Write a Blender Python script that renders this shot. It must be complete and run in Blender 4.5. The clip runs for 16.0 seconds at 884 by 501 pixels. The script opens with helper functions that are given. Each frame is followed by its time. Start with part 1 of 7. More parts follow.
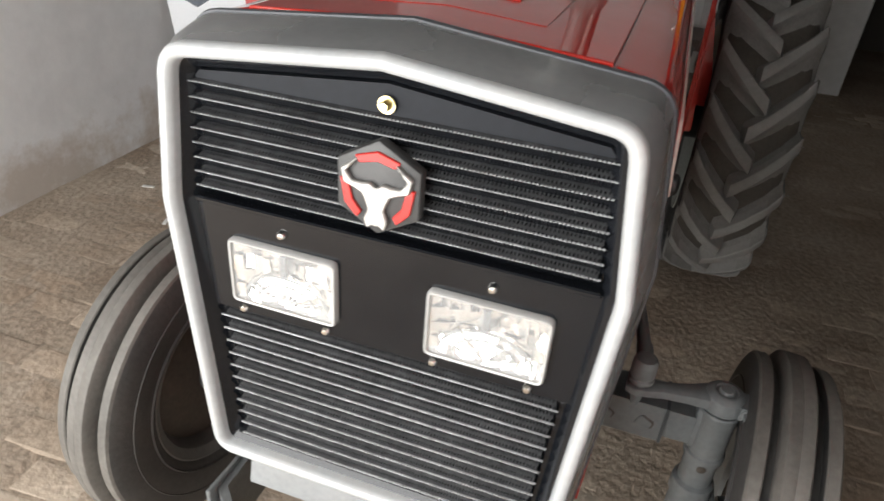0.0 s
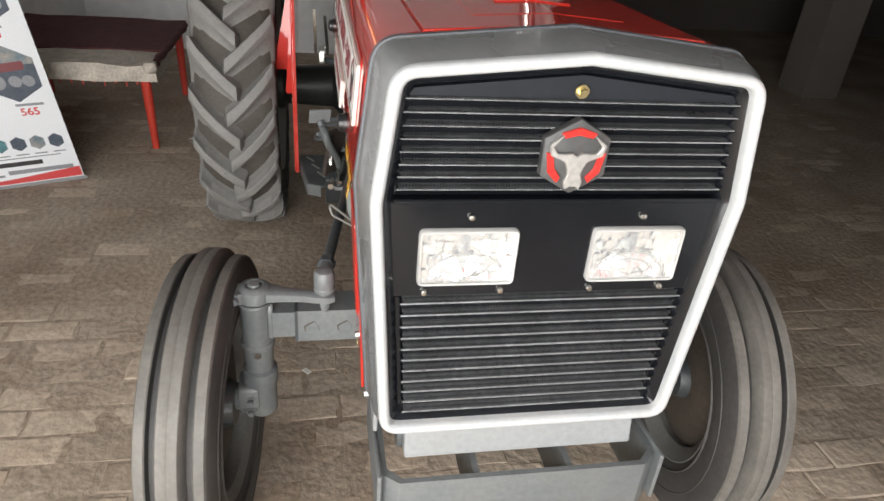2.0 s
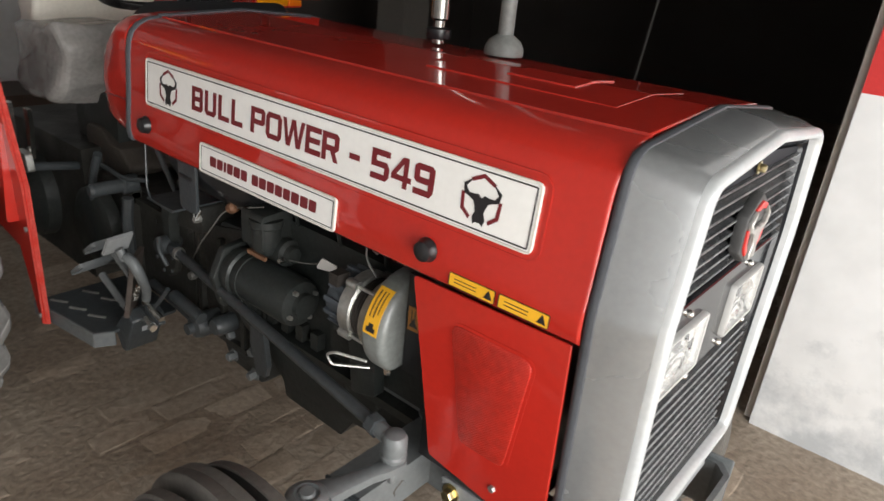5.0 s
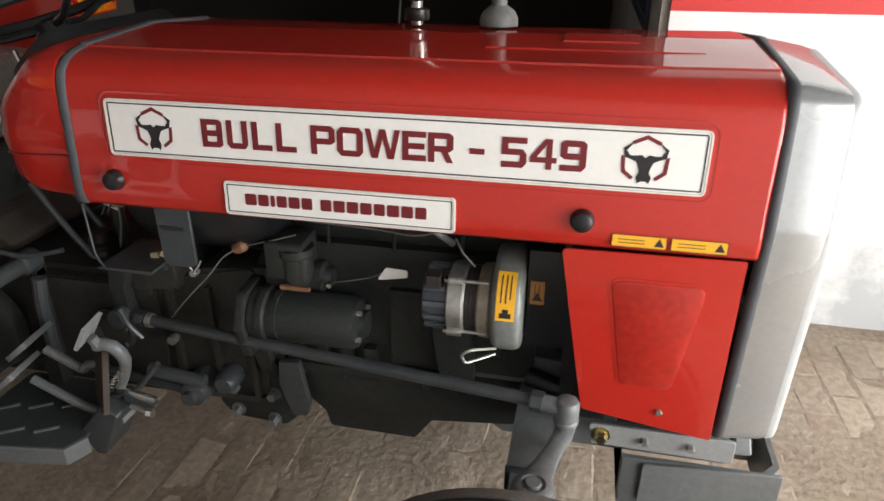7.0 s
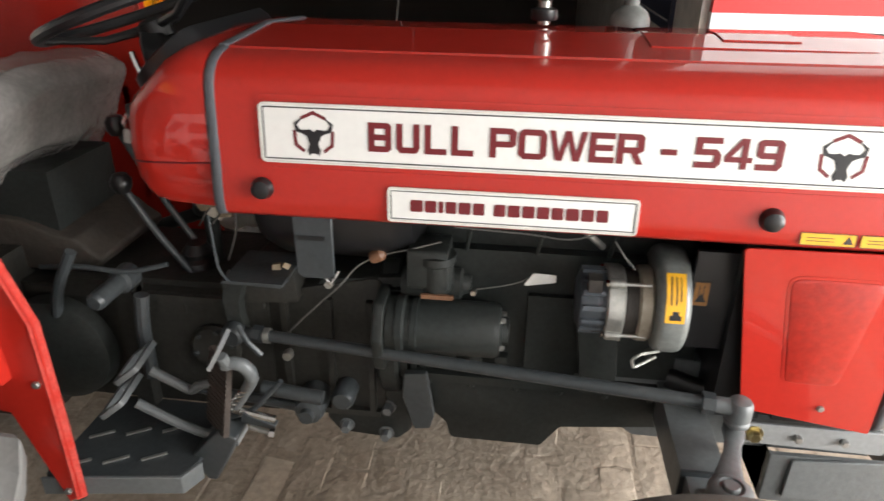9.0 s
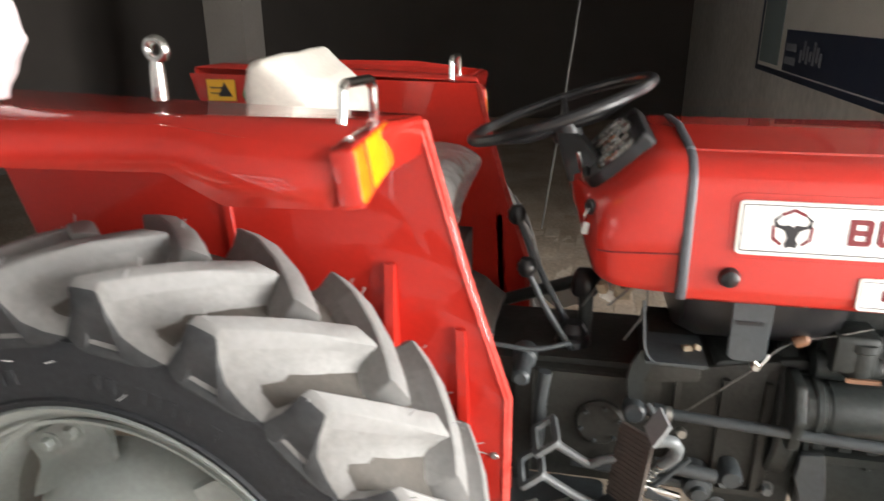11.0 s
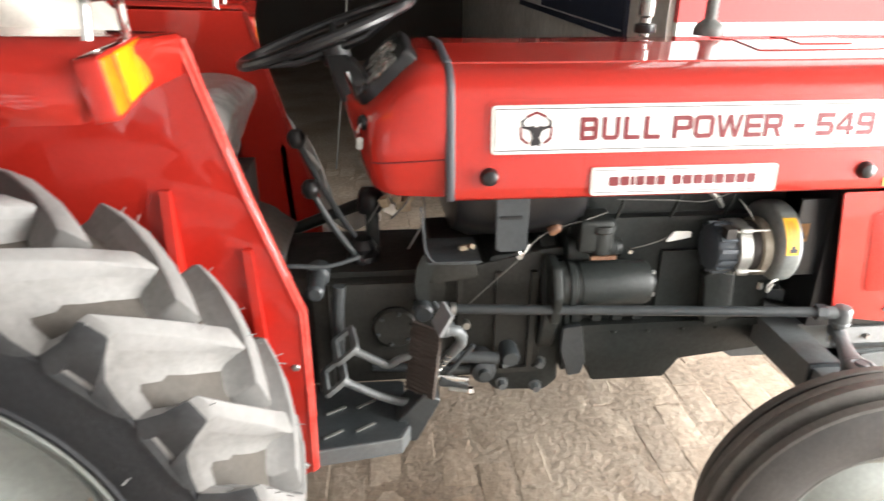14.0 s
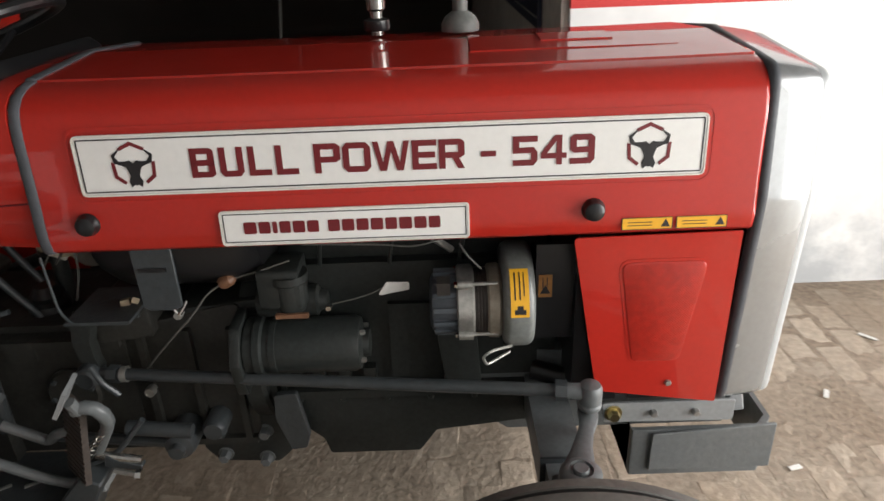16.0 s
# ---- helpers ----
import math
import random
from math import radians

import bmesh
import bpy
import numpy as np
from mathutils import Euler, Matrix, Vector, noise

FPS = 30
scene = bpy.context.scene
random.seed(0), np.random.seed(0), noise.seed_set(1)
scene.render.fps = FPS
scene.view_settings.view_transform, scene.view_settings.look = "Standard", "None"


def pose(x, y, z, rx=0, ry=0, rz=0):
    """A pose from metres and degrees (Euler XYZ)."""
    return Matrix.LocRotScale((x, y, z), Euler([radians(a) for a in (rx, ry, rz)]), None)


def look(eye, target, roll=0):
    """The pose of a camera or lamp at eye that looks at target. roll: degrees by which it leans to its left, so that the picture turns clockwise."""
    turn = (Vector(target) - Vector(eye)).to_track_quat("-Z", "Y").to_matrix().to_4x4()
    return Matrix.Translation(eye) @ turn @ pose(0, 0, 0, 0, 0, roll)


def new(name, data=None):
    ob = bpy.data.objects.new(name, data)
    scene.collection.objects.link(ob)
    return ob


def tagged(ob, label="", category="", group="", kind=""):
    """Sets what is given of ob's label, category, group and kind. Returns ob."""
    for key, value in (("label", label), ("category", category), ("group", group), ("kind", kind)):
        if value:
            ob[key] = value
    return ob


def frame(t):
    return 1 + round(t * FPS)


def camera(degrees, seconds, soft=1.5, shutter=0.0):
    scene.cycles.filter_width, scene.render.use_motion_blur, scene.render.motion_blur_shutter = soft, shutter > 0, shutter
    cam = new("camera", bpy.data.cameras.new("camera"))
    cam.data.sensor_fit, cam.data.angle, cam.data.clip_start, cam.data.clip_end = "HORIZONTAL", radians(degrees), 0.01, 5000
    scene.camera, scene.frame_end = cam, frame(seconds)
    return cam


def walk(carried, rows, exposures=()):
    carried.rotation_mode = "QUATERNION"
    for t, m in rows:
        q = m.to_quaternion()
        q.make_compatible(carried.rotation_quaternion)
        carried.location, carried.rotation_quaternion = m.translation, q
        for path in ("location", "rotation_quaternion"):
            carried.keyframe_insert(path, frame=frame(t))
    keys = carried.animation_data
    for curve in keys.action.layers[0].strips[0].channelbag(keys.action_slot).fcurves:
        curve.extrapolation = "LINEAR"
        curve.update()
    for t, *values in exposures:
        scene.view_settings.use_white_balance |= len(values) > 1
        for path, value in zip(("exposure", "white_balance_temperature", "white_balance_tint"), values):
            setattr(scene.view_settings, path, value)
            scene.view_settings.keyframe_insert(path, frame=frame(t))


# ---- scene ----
cam = camera(67.0, 16.0, shutter=0.4)
PATH = [
    (0, (2.923, 0.266, 1.509), (1.286, -0.227, 0.471), 4.8),
    (0.5, (2.98, 0.135, 1.506), (1.316, -0.232, 0.459), 2.1),
    (1, (3.035, 0.002, 1.512), (1.337, -0.167, 0.469), 3.6),
    (1.5, (3.102, -0.193, 1.51), (1.377, -0.062, 0.506), 2.8),
    (2, (3.169, -0.367, 1.521), (1.464, -0.009, 0.539), 4.9),
    (2.5, (3.1, -0.506, 1.501), (1.405, -0.014, 0.56), 3.7),
    (3, (2.962, -0.639, 1.499), (1.352, 0.085, 0.56), -0.2),
    (3.5, (2.875, -0.772, 1.501), (1.36, 0.187, 0.614), 4.0),
    (6, (2.217, -1.252, 1.525), (1.451, 0.404, 0.706), 0.6),
    (6.5, (2.054, -1.346, 1.536), (1.503, 0.384, 0.699), -0.8),
    (7, (1.915, -1.341, 1.518), (1.535, 0.421, 0.653), 0.0),
    (7.5, (1.797, -1.286, 1.512), (1.512, 0.49, 0.638), -2.5),
    (8, (1.726, -1.299, 1.502), (1.555, 0.494, 0.632), -0.0),
    (10.5, (0.997, -1.529, 1.547), (0.635, 0.277, 0.768), 0.7),
    (11, (0.785, -1.584, 1.58), (0.385, 0.256, 0.906), -0.5),
    (11.5, (0.596, -1.677, 1.612), (0.141, 0.164, 0.975), -1.3),
    (12, (0.498, -1.726, 1.571), (0.017, 0.06, 0.812), 0.4),
    (12.5, (0.478, -1.752, 1.506), (-0.018, -0.138, 0.433), 1.0),
    (13, (0.492, -1.716, 1.492), (0.202, 0.025, 0.55), 1.7),
    (13.5, (0.59, -1.684, 1.51), (0.648, 0.119, 0.646), 2.1),
    (14, (0.838, -1.67, 1.539), (1.012, 0.147, 0.722), 0.2),
    (14.5, (1.056, -1.648, 1.545), (1.246, 0.167, 0.726), -0.6),
    (15, (1.25, -1.546, 1.526), (1.557, 0.272, 0.749), -0.4),
    (15.5, (1.462, -1.416, 1.537), (1.726, 0.388, 0.714), -0.6),
    (16, (1.678, -1.366, 1.518), (1.661, 0.445, 0.67), -2.3),
]
EXPOSURES = [(0, 0.0), (0.5, -0.1), (1.0, -0.15), (1.5, -0.1), (2.0, 0.05), (2.5, 0.0), (3.5, -0.2), (6, -0.05), (7, 0.1), (8, 0.4), (10.5, 1.3), (11.5, 1.9), (12.5, 1.95), (13.2, 2.0), (14.0, 1.7), (14.4, 1.25), (14.7, 1.1), (15.0, 0.2), (15.3, -0.05), (16, -0.12)]
walk(cam, [(t, look(eye, target, roll)) for t, eye, target, roll in PATH], EXPOSURES)

# ---- light ----
world = bpy.data.worlds.new("sky")
scene.world = world
world.use_nodes = True
wn = world.node_tree.nodes
sky = wn.new("ShaderNodeTexSky")
sky.sky_type = "NISHITA"
sky.sun_disc = False
sky.sun_elevation = radians(48)
sky.sun_rotation = radians(-41)
wn["Background"].inputs[1].default_value = 0.15
world.node_tree.links.new(sky.outputs[0], wn["Background"].inputs[0])
sun = new("sun", bpy.data.lights.new("sun", "SUN"))
sun.data.energy = 3.0
sun.data.angle = radians(0.6)
sun.data.color = (1.0, 0.95, 0.88)
sun.matrix_world = look((-6, 7, 11), (0, 0, 0))


def window_light(name, m, sx, sy, watts, color=(0.90, 0.95, 1.0)):
    """Daylight of the sky in an opening."""
    lamp = bpy.data.lights.new(name, "AREA")
    lamp.shape, lamp.size, lamp.size_y, lamp.energy, lamp.color = "RECTANGLE", sx, sy, watts, color
    ob = new(name, lamp)
    ob.matrix_world = m
    return ob


window_light("shopfront_daylight", look((4.44, -1.12, 1.27), (2.2, -0.62, 1.05)), 2.2, 2.4, 175, (1.0, 0.985, 0.955))

# ---- materials ----


def surf(name, color, rough=0.5, metal=0.0, second=None, amount=0.5, scale=6.0, bump=0.0, bump_scale=60.0,
         coat=0.0, rough_var=0.0, fine=90.0, fine_amount=0.15, per_object=0.0, spec=0.5, world=False):
    """A painted, worn or dusty surface: two scales of colour variation, bump and uneven gloss."""
    m = bpy.data.materials.new(name)
    m.use_nodes = True
    nt = m.node_tree
    n, l = nt.nodes, nt.links
    b = n["Principled BSDF"]
    where = n.new("ShaderNodeNewGeometry").outputs["Position"] if world else n.new("ShaderNodeTexCoord").outputs["Object"]
    n1 = n.new("ShaderNodeTexNoise")
    n1.inputs["Scale"].default_value, n1.inputs["Detail"].default_value = scale, 5
    l.new(where, n1.inputs["Vector"])
    ramp = n.new("ShaderNodeMapRange")
    ramp.inputs[1].default_value, ramp.inputs[2].default_value = 0.35, 0.7
    ramp.inputs[4].default_value = amount
    l.new(n1.outputs[0], ramp.inputs[0])
    mix = n.new("ShaderNodeMix")
    mix.data_type = "RGBA"
    mix.inputs[6].default_value = (*color, 1)
    second = second or tuple(c * 0.7 for c in color)
    mix.inputs[7].default_value = (*second, 1)
    l.new(ramp.outputs[0], mix.inputs[0])
    n2 = n.new("ShaderNodeTexNoise")
    n2.inputs["Scale"].default_value, n2.inputs["Detail"].default_value = fine, 3
    l.new(where, n2.inputs["Vector"])
    r2 = n.new("ShaderNodeMapRange")
    r2.inputs[1].default_value, r2.inputs[2].default_value = 0.3, 0.7
    r2.inputs[3].default_value, r2.inputs[4].default_value = 1 - fine_amount, 1 + fine_amount
    l.new(n2.outputs[0], r2.inputs[0])
    val = r2.outputs[0]
    if per_object:
        oi = n.new("ShaderNodeObjectInfo")
        isl = n.new("ShaderNodeNewGeometry")
        both = n.new("ShaderNodeMath")
        both.operation = "ADD"
        l.new(oi.outputs["Random"], both.inputs[0])
        l.new(isl.outputs["Random Per Island"], both.inputs[1])
        frac = n.new("ShaderNodeMath")
        frac.operation = "FRACT"
        l.new(both.outputs[0], frac.inputs[0])
        r3 = n.new("ShaderNodeMapRange")
        r3.inputs[3].default_value, r3.inputs[4].default_value = 1 - per_object, 1 + per_object
        l.new(frac.outputs[0], r3.inputs[0])
        mu = n.new("ShaderNodeMath")
        mu.operation = "MULTIPLY"
        l.new(val, mu.inputs[0])
        l.new(r3.outputs[0], mu.inputs[1])
        val = mu.outputs[0]
    hs = n.new("ShaderNodeHueSaturation")
    l.new(mix.outputs[2], hs.inputs["Color"])
    l.new(val, hs.inputs["Value"])
    l.new(hs.outputs[0], b.inputs["Base Color"])
    b.inputs["Metallic"].default_value = metal
    b.inputs["Roughness"].default_value = rough
    b.inputs["Specular IOR Level"].default_value = spec
    b.inputs["Coat Weight"].default_value = coat
    b.inputs["Coat Roughness"].default_value = 0.035
    if rough_var:
        r4 = n.new("ShaderNodeMapRange")
        r4.inputs[1].default_value, r4.inputs[2].default_value = 0.3, 0.7
        r4.inputs[3].default_value, r4.inputs[4].default_value = max(0.02, rough - rough_var), min(1, rough + rough_var)
        l.new(n1.outputs[0], r4.inputs[0])
        l.new(r4.outputs[0], b.inputs["Roughness"])
    if bump:
        n3 = n.new("ShaderNodeTexNoise")
        n3.inputs["Scale"].default_value, n3.inputs["Detail"].default_value = bump_scale, 6
        l.new(where, n3.inputs["Vector"])
        bp = n.new("ShaderNodeBump")
        bp.inputs["Strength"].default_value, bp.inputs["Distance"].default_value = bump, 0.01
        l.new(n3.outputs[0], bp.inputs["Height"])
        l.new(bp.outputs[0], b.inputs["Normal"])
    return m


def perforated(name, color, pitch, gloss=0.32, across="y", worn=0.55):
    """Black painted sheet with small punched holes in a staggered grid."""
    m = surf(name, color, rough=gloss, bump=0.05, fine_amount=0.2, second=tuple(c * worn for c in color), amount=0.6, scale=14, coat=0.2)
    n, l = m.node_tree.nodes, m.node_tree.links
    b = n["Principled BSDF"]
    tc = n.new("ShaderNodeTexCoord")
    sep = n.new("ShaderNodeSeparateXYZ")
    l.new(tc.outputs["Object"], sep.inputs[0])

    def math_node(op, a, c):
        k = n.new("ShaderNodeMath")
        k.operation = op
        for i, v in enumerate((a, c)):
            if v is None:
                continue
            if isinstance(v, (int, float)):
                k.inputs[i].default_value = v
            else:
                l.new(v, k.inputs[i])
        return k.outputs[0]
    u = math_node("MULTIPLY", sep.outputs["xy".index(across)], 2 * math.pi / pitch)
    v = math_node("MULTIPLY", sep.outputs[2], 2 * math.pi / pitch)
    a = math_node("COSINE", math_node("ADD", u, v), None)
    c = math_node("COSINE", math_node("SUBTRACT", u, v), None)
    hole = math_node("GREATER_THAN", math_node("ADD", a, c), 0.75)
    tr = n.new("ShaderNodeBsdfTransparent")
    ms = n.new("ShaderNodeMixShader")
    l.new(hole, ms.inputs[0])
    l.new(b.outputs[0], ms.inputs[1])
    l.new(tr.outputs[0], ms.inputs[2])
    l.new(ms.outputs[0], n["Material Output"].inputs[0])
    return m


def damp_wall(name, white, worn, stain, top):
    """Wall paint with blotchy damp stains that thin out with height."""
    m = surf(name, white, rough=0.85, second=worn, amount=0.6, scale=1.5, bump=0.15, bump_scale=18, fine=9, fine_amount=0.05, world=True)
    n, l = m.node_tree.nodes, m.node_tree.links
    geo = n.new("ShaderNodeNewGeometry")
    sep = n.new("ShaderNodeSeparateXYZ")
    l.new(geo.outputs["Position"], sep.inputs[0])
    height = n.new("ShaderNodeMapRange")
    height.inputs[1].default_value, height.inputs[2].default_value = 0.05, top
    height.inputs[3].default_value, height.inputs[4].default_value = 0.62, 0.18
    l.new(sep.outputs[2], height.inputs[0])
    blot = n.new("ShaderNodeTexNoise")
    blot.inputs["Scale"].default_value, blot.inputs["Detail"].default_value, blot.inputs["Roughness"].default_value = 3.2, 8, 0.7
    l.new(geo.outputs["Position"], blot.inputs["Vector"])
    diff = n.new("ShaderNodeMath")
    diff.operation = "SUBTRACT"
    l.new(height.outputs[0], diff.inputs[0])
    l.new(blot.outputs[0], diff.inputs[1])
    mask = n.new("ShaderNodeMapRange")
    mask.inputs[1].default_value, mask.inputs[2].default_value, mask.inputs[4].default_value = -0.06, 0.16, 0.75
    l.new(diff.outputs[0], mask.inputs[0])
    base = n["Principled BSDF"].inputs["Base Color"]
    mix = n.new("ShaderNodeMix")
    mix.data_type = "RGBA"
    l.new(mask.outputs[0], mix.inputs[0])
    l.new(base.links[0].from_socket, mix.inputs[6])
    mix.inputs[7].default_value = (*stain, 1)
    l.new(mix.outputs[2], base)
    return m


RED = surf("red_paint", (0.46, 0.022, 0.013), rough=0.45, spec=0.12, second=(0.38, 0.019, 0.012), amount=0.5, scale=3, coat=1.0, fine_amount=0.04, rough_var=0.08, bump=0.012, bump_scale=7)
# paler red for the reflection painted on the fender's front edge
EDGERED = surf("worn_red_edge", (0.50, 0.075, 0.06), rough=0.65, spec=0.1, second=(0.44, 0.03, 0.02), amount=0.9, scale=30, fine=160, fine_amount=0.2)
GREY = surf("grey_nose_paint", (0.29, 0.298, 0.302), rough=0.26, metal=0.5, second=(0.25, 0.257, 0.26), scale=4, fine_amount=0.05, rough_var=0.06, bump=0.02, bump_scale=20, coat=0.7)
SILVER = surf("silver_trim_paint", (0.43, 0.45, 0.46), rough=0.38, metal=0.15, second=(0.52, 0.51, 0.49), scale=12, fine_amount=0.05)
BLACK = surf("black_panel_paint", (0.006, 0.007, 0.009), rough=0.13, second=(0.010, 0.011, 0.013), scale=6, fine_amount=0.1, coat=0.15, rough_var=0.05, bump=0.02, bump_scale=9, spec=0.3)
# grey for the highlight painted along the black louvre folds
FOLDSHINE = perforated("bright_perforated_fold", (0.34, 0.345, 0.35), 0.0046, 0.25, worn=0.5)
BLACKROUGH = surf("matt_black_paint", (0.012, 0.014, 0.018), rough=0.6, fine_amount=0.1, spec=0.2)
STEELGREY = surf("brushed_silver_badge", (0.44, 0.43, 0.41), rough=0.4, metal=0.6, second=(0.34, 0.33, 0.31), scale=30)
MESH = perforated("perforated_black_sheet", (0.075, 0.077, 0.080), 0.0046, 0.22)
REDMESH = perforated("perforated_red_sheet", (0.50, 0.030, 0.019), 0.0052, 0.3, "x", 0.9)
STEEL = surf("dull_chromed_steel", (0.34, 0.33, 0.31), rough=0.22, metal=1.0, second=(0.22, 0.21, 0.19), scale=14, fine_amount=0.1, rough_var=0.08)
HUBDARK = surf("dark_grey_hub", (0.16, 0.165, 0.155), rough=0.5, second=(0.12, 0.12, 0.115), scale=20)
TAN = surf("tan_dusty_plastic", (0.34, 0.27, 0.18), rough=0.7, second=(0.22, 0.17, 0.11), scale=30, bump=0.3)
DRUM = surf("pale_cast_drum", (0.33, 0.29, 0.23), rough=0.45, metal=0.4, second=(0.22, 0.19, 0.15), scale=20, bump=0.1)
SEAL = surf("rubber_seal", (0.075, 0.080, 0.090), rough=0.5, fine_amount=0.1)
ENGINE = surf("engine_grey_paint", (0.021, 0.0245, 0.0235), rough=0.42, second=(0.031, 0.0305, 0.027), scale=9, bump=0.1, bump_scale=70, rough_var=0.12, fine_amount=0.2, spec=0.28)
GEARGREY = surf("dusty_gearbox_paint", (0.034, 0.0325, 0.028), rough=0.5, second=(0.020, 0.021, 0.0195), amount=0.8, scale=7, bump=0.15, bump_scale=60, rough_var=0.12, fine_amount=0.2, spec=0.28)
IRON = surf("chassis_grey_paint", (0.040, 0.047, 0.051), rough=0.38, second=(0.056, 0.058, 0.058), scale=8, bump=0.15, bump_scale=50, rough_var=0.1, fine_amount=0.12)
AXLEGREY = surf("axle_grey_paint", (0.115, 0.126, 0.13), rough=0.42, second=(0.15, 0.152, 0.147), scale=8, bump=0.12, bump_scale=50, rough_var=0.1, fine_amount=0.1)
LIGHTGREY = surf("light_grey_paint", (0.25, 0.26, 0.265), rough=0.38, second=(0.20, 0.20, 0.195), scale=8, fine_amount=0.08, rough_var=0.1)
ALLOY = surf("cast_alloy", (0.50, 0.50, 0.47), rough=0.38, metal=0.85, second=(0.34, 0.33, 0.30), scale=18, bump=0.12, bump_scale=90)
CHROME = surf("bright_zinc", (0.72, 0.71, 0.68), rough=0.2, metal=1.0, second=(0.55, 0.53, 0.48), scale=30, fine_amount=0.1)
ZINC = surf("dull_zinc", (0.36, 0.355, 0.34), rough=0.42, metal=0.8, second=(0.24, 0.23, 0.21), scale=40, fine_amount=0.15)
BRASS = surf("yellow_zinc_bolt", (0.62, 0.52, 0.28), rough=0.28, metal=1.0, second=(0.45, 0.38, 0.2), scale=40)
RUBBER = surf("tyre_rubber", (0.016, 0.018, 0.021), rough=0.66, second=(0.03, 0.03, 0.031), amount=0.5, scale=5, bump=0.15, bump_scale=120, fine_amount=0.2, rough_var=0.1)
TREAD = surf("dusty_tread_rubber", (0.078, 0.069, 0.058), rough=0.75, second=(0.045, 0.040, 0.033), amount=0.7, scale=9, bump=0.15, bump_scale=60, fine_amount=0.12)
LUGEND = surf("lug_end_rubber", (0.028, 0.03, 0.032), rough=0.66, second=(0.05, 0.05, 0.05), amount=0.6, scale=9, bump=0.15, fine_amount=0.15)
LUG = surf("dusty_lug_rubber", (0.23, 0.226, 0.218), rough=0.8, second=(0.16, 0.157, 0.15), amount=0.7, scale=7, bump=0.12, bump_scale=40, fine_amount=0.06, per_object=0.08)
LUGSIDE = surf("dusty_lug_flank_rubber", (0.218, 0.213, 0.204), rough=0.8, second=(0.150, 0.146, 0.138), amount=0.7, scale=8, bump=0.14, bump_scale=50, fine_amount=0.1)
# whisker rubber made pale for the light it reflects
WHISKER = surf("pale_rubber_whisker", (0.34, 0.34, 0.33), rough=0.6, fine_amount=0.1)
RIM = surf("rim_silver_grey_paint", (0.31, 0.335, 0.315), rough=0.42, metal=0.25, second=(0.265, 0.275, 0.25), scale=5, bump=0.06, bump_scale=30, fine_amount=0.07, rough_var=0.1)
DARKRIM = surf("front_rim_grey_paint", (0.10, 0.10, 0.095), rough=0.5, second=(0.15, 0.145, 0.135), scale=8, fine_amount=0.1)
PLASTIC = surf("black_plastic", (0.012, 0.012, 0.013), rough=0.3, fine_amount=0.1)
WHITE = surf("white_sign_enamel", (0.80, 0.79, 0.76), rough=0.3, second=(0.74, 0.73, 0.70), scale=5, fine_amount=0.02)
MAROON = surf("maroon_ink", (0.16, 0.012, 0.016), rough=0.4, fine_amount=0.04)
INK = surf("black_ink", (0.015, 0.013, 0.014), rough=0.4, fine_amount=0.04)
YELLOW = surf("yellow_sticker", (0.80, 0.42, 0.02), rough=0.4, second=(0.72, 0.36, 0.02), scale=20, fine_amount=0.04)
EMBRED = surf("emblem_red_enamel", (0.55, 0.025, 0.02), rough=0.3, fine_amount=0.04)
EMBDARK = surf("emblem_dark_grey", (0.055, 0.055, 0.055), rough=0.5, bump=0.1, fine_amount=0.12)
AMBER = surf("amber_lens", (0.88, 0.30, 0.006), rough=0.18, second=(0.92, 0.40, 0.01), scale=30, coat=0.8, fine_amount=0.05)
ORANGELENS = surf("orange_red_lens", (0.85, 0.17, 0.01), rough=0.16, second=(0.88, 0.26, 0.01), scale=40, coat=0.8, fine_amount=0.05)
DASHFILM = surf("clear_film", (0.7, 0.72, 0.75), rough=0.05, coat=1.0, fine_amount=0.02, bump=0.5, bump_scale=30)
DASHFILM.node_tree.nodes["Principled BSDF"].inputs["Alpha"].default_value = 0.07
REFLECTOR = surf("lamp_reflector", (0.93, 0.93, 0.91), rough=0.07, metal=1.0, second=(0.75, 0.73, 0.68), amount=0.6, scale=34, bump=0.15, bump_scale=60, fine_amount=0.05)
LENS = surf("lamp_glass", (0.95, 0.96, 0.96), rough=0.04, fine_amount=0.02, coat=0.3)
LENS.node_tree.nodes["Principled BSDF"].inputs["Alpha"].default_value = 0.13
LENSFRAME = surf("lamp_rim", (0.42, 0.42, 0.41), rough=0.3, second=(0.33, 0.32, 0.30), fine_amount=0.05)
CLEARWRAP = surf("clear_plastic_wrap", (0.46, 0.44, 0.42), rough=0.2, second=(0.26, 0.25, 0.24), scale=14, bump=0.9, bump_scale=18, fine_amount=0.1)
CLEARWRAP.node_tree.nodes["Principled BSDF"].inputs["Alpha"].default_value = 0.62
SEATBLACK = surf("black_vinyl", (0.045, 0.043, 0.042), rough=0.5, bump=0.15, bump_scale=120)
WRAPWHITE = surf("white_plastic_wrap", (0.78, 0.74, 0.66), rough=0.32, second=(0.68, 0.63, 0.54), scale=9, bump=0.5, bump_scale=14, fine_amount=0.05)
WRAPPINK = surf("pinkish_plastic_wrap", (0.80, 0.70, 0.70), rough=0.3, second=(0.66, 0.54, 0.55), scale=12, bump=0.7, bump_scale=16, fine_amount=0.06)
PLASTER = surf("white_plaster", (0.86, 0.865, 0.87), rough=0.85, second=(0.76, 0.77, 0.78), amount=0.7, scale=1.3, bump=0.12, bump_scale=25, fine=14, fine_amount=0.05)
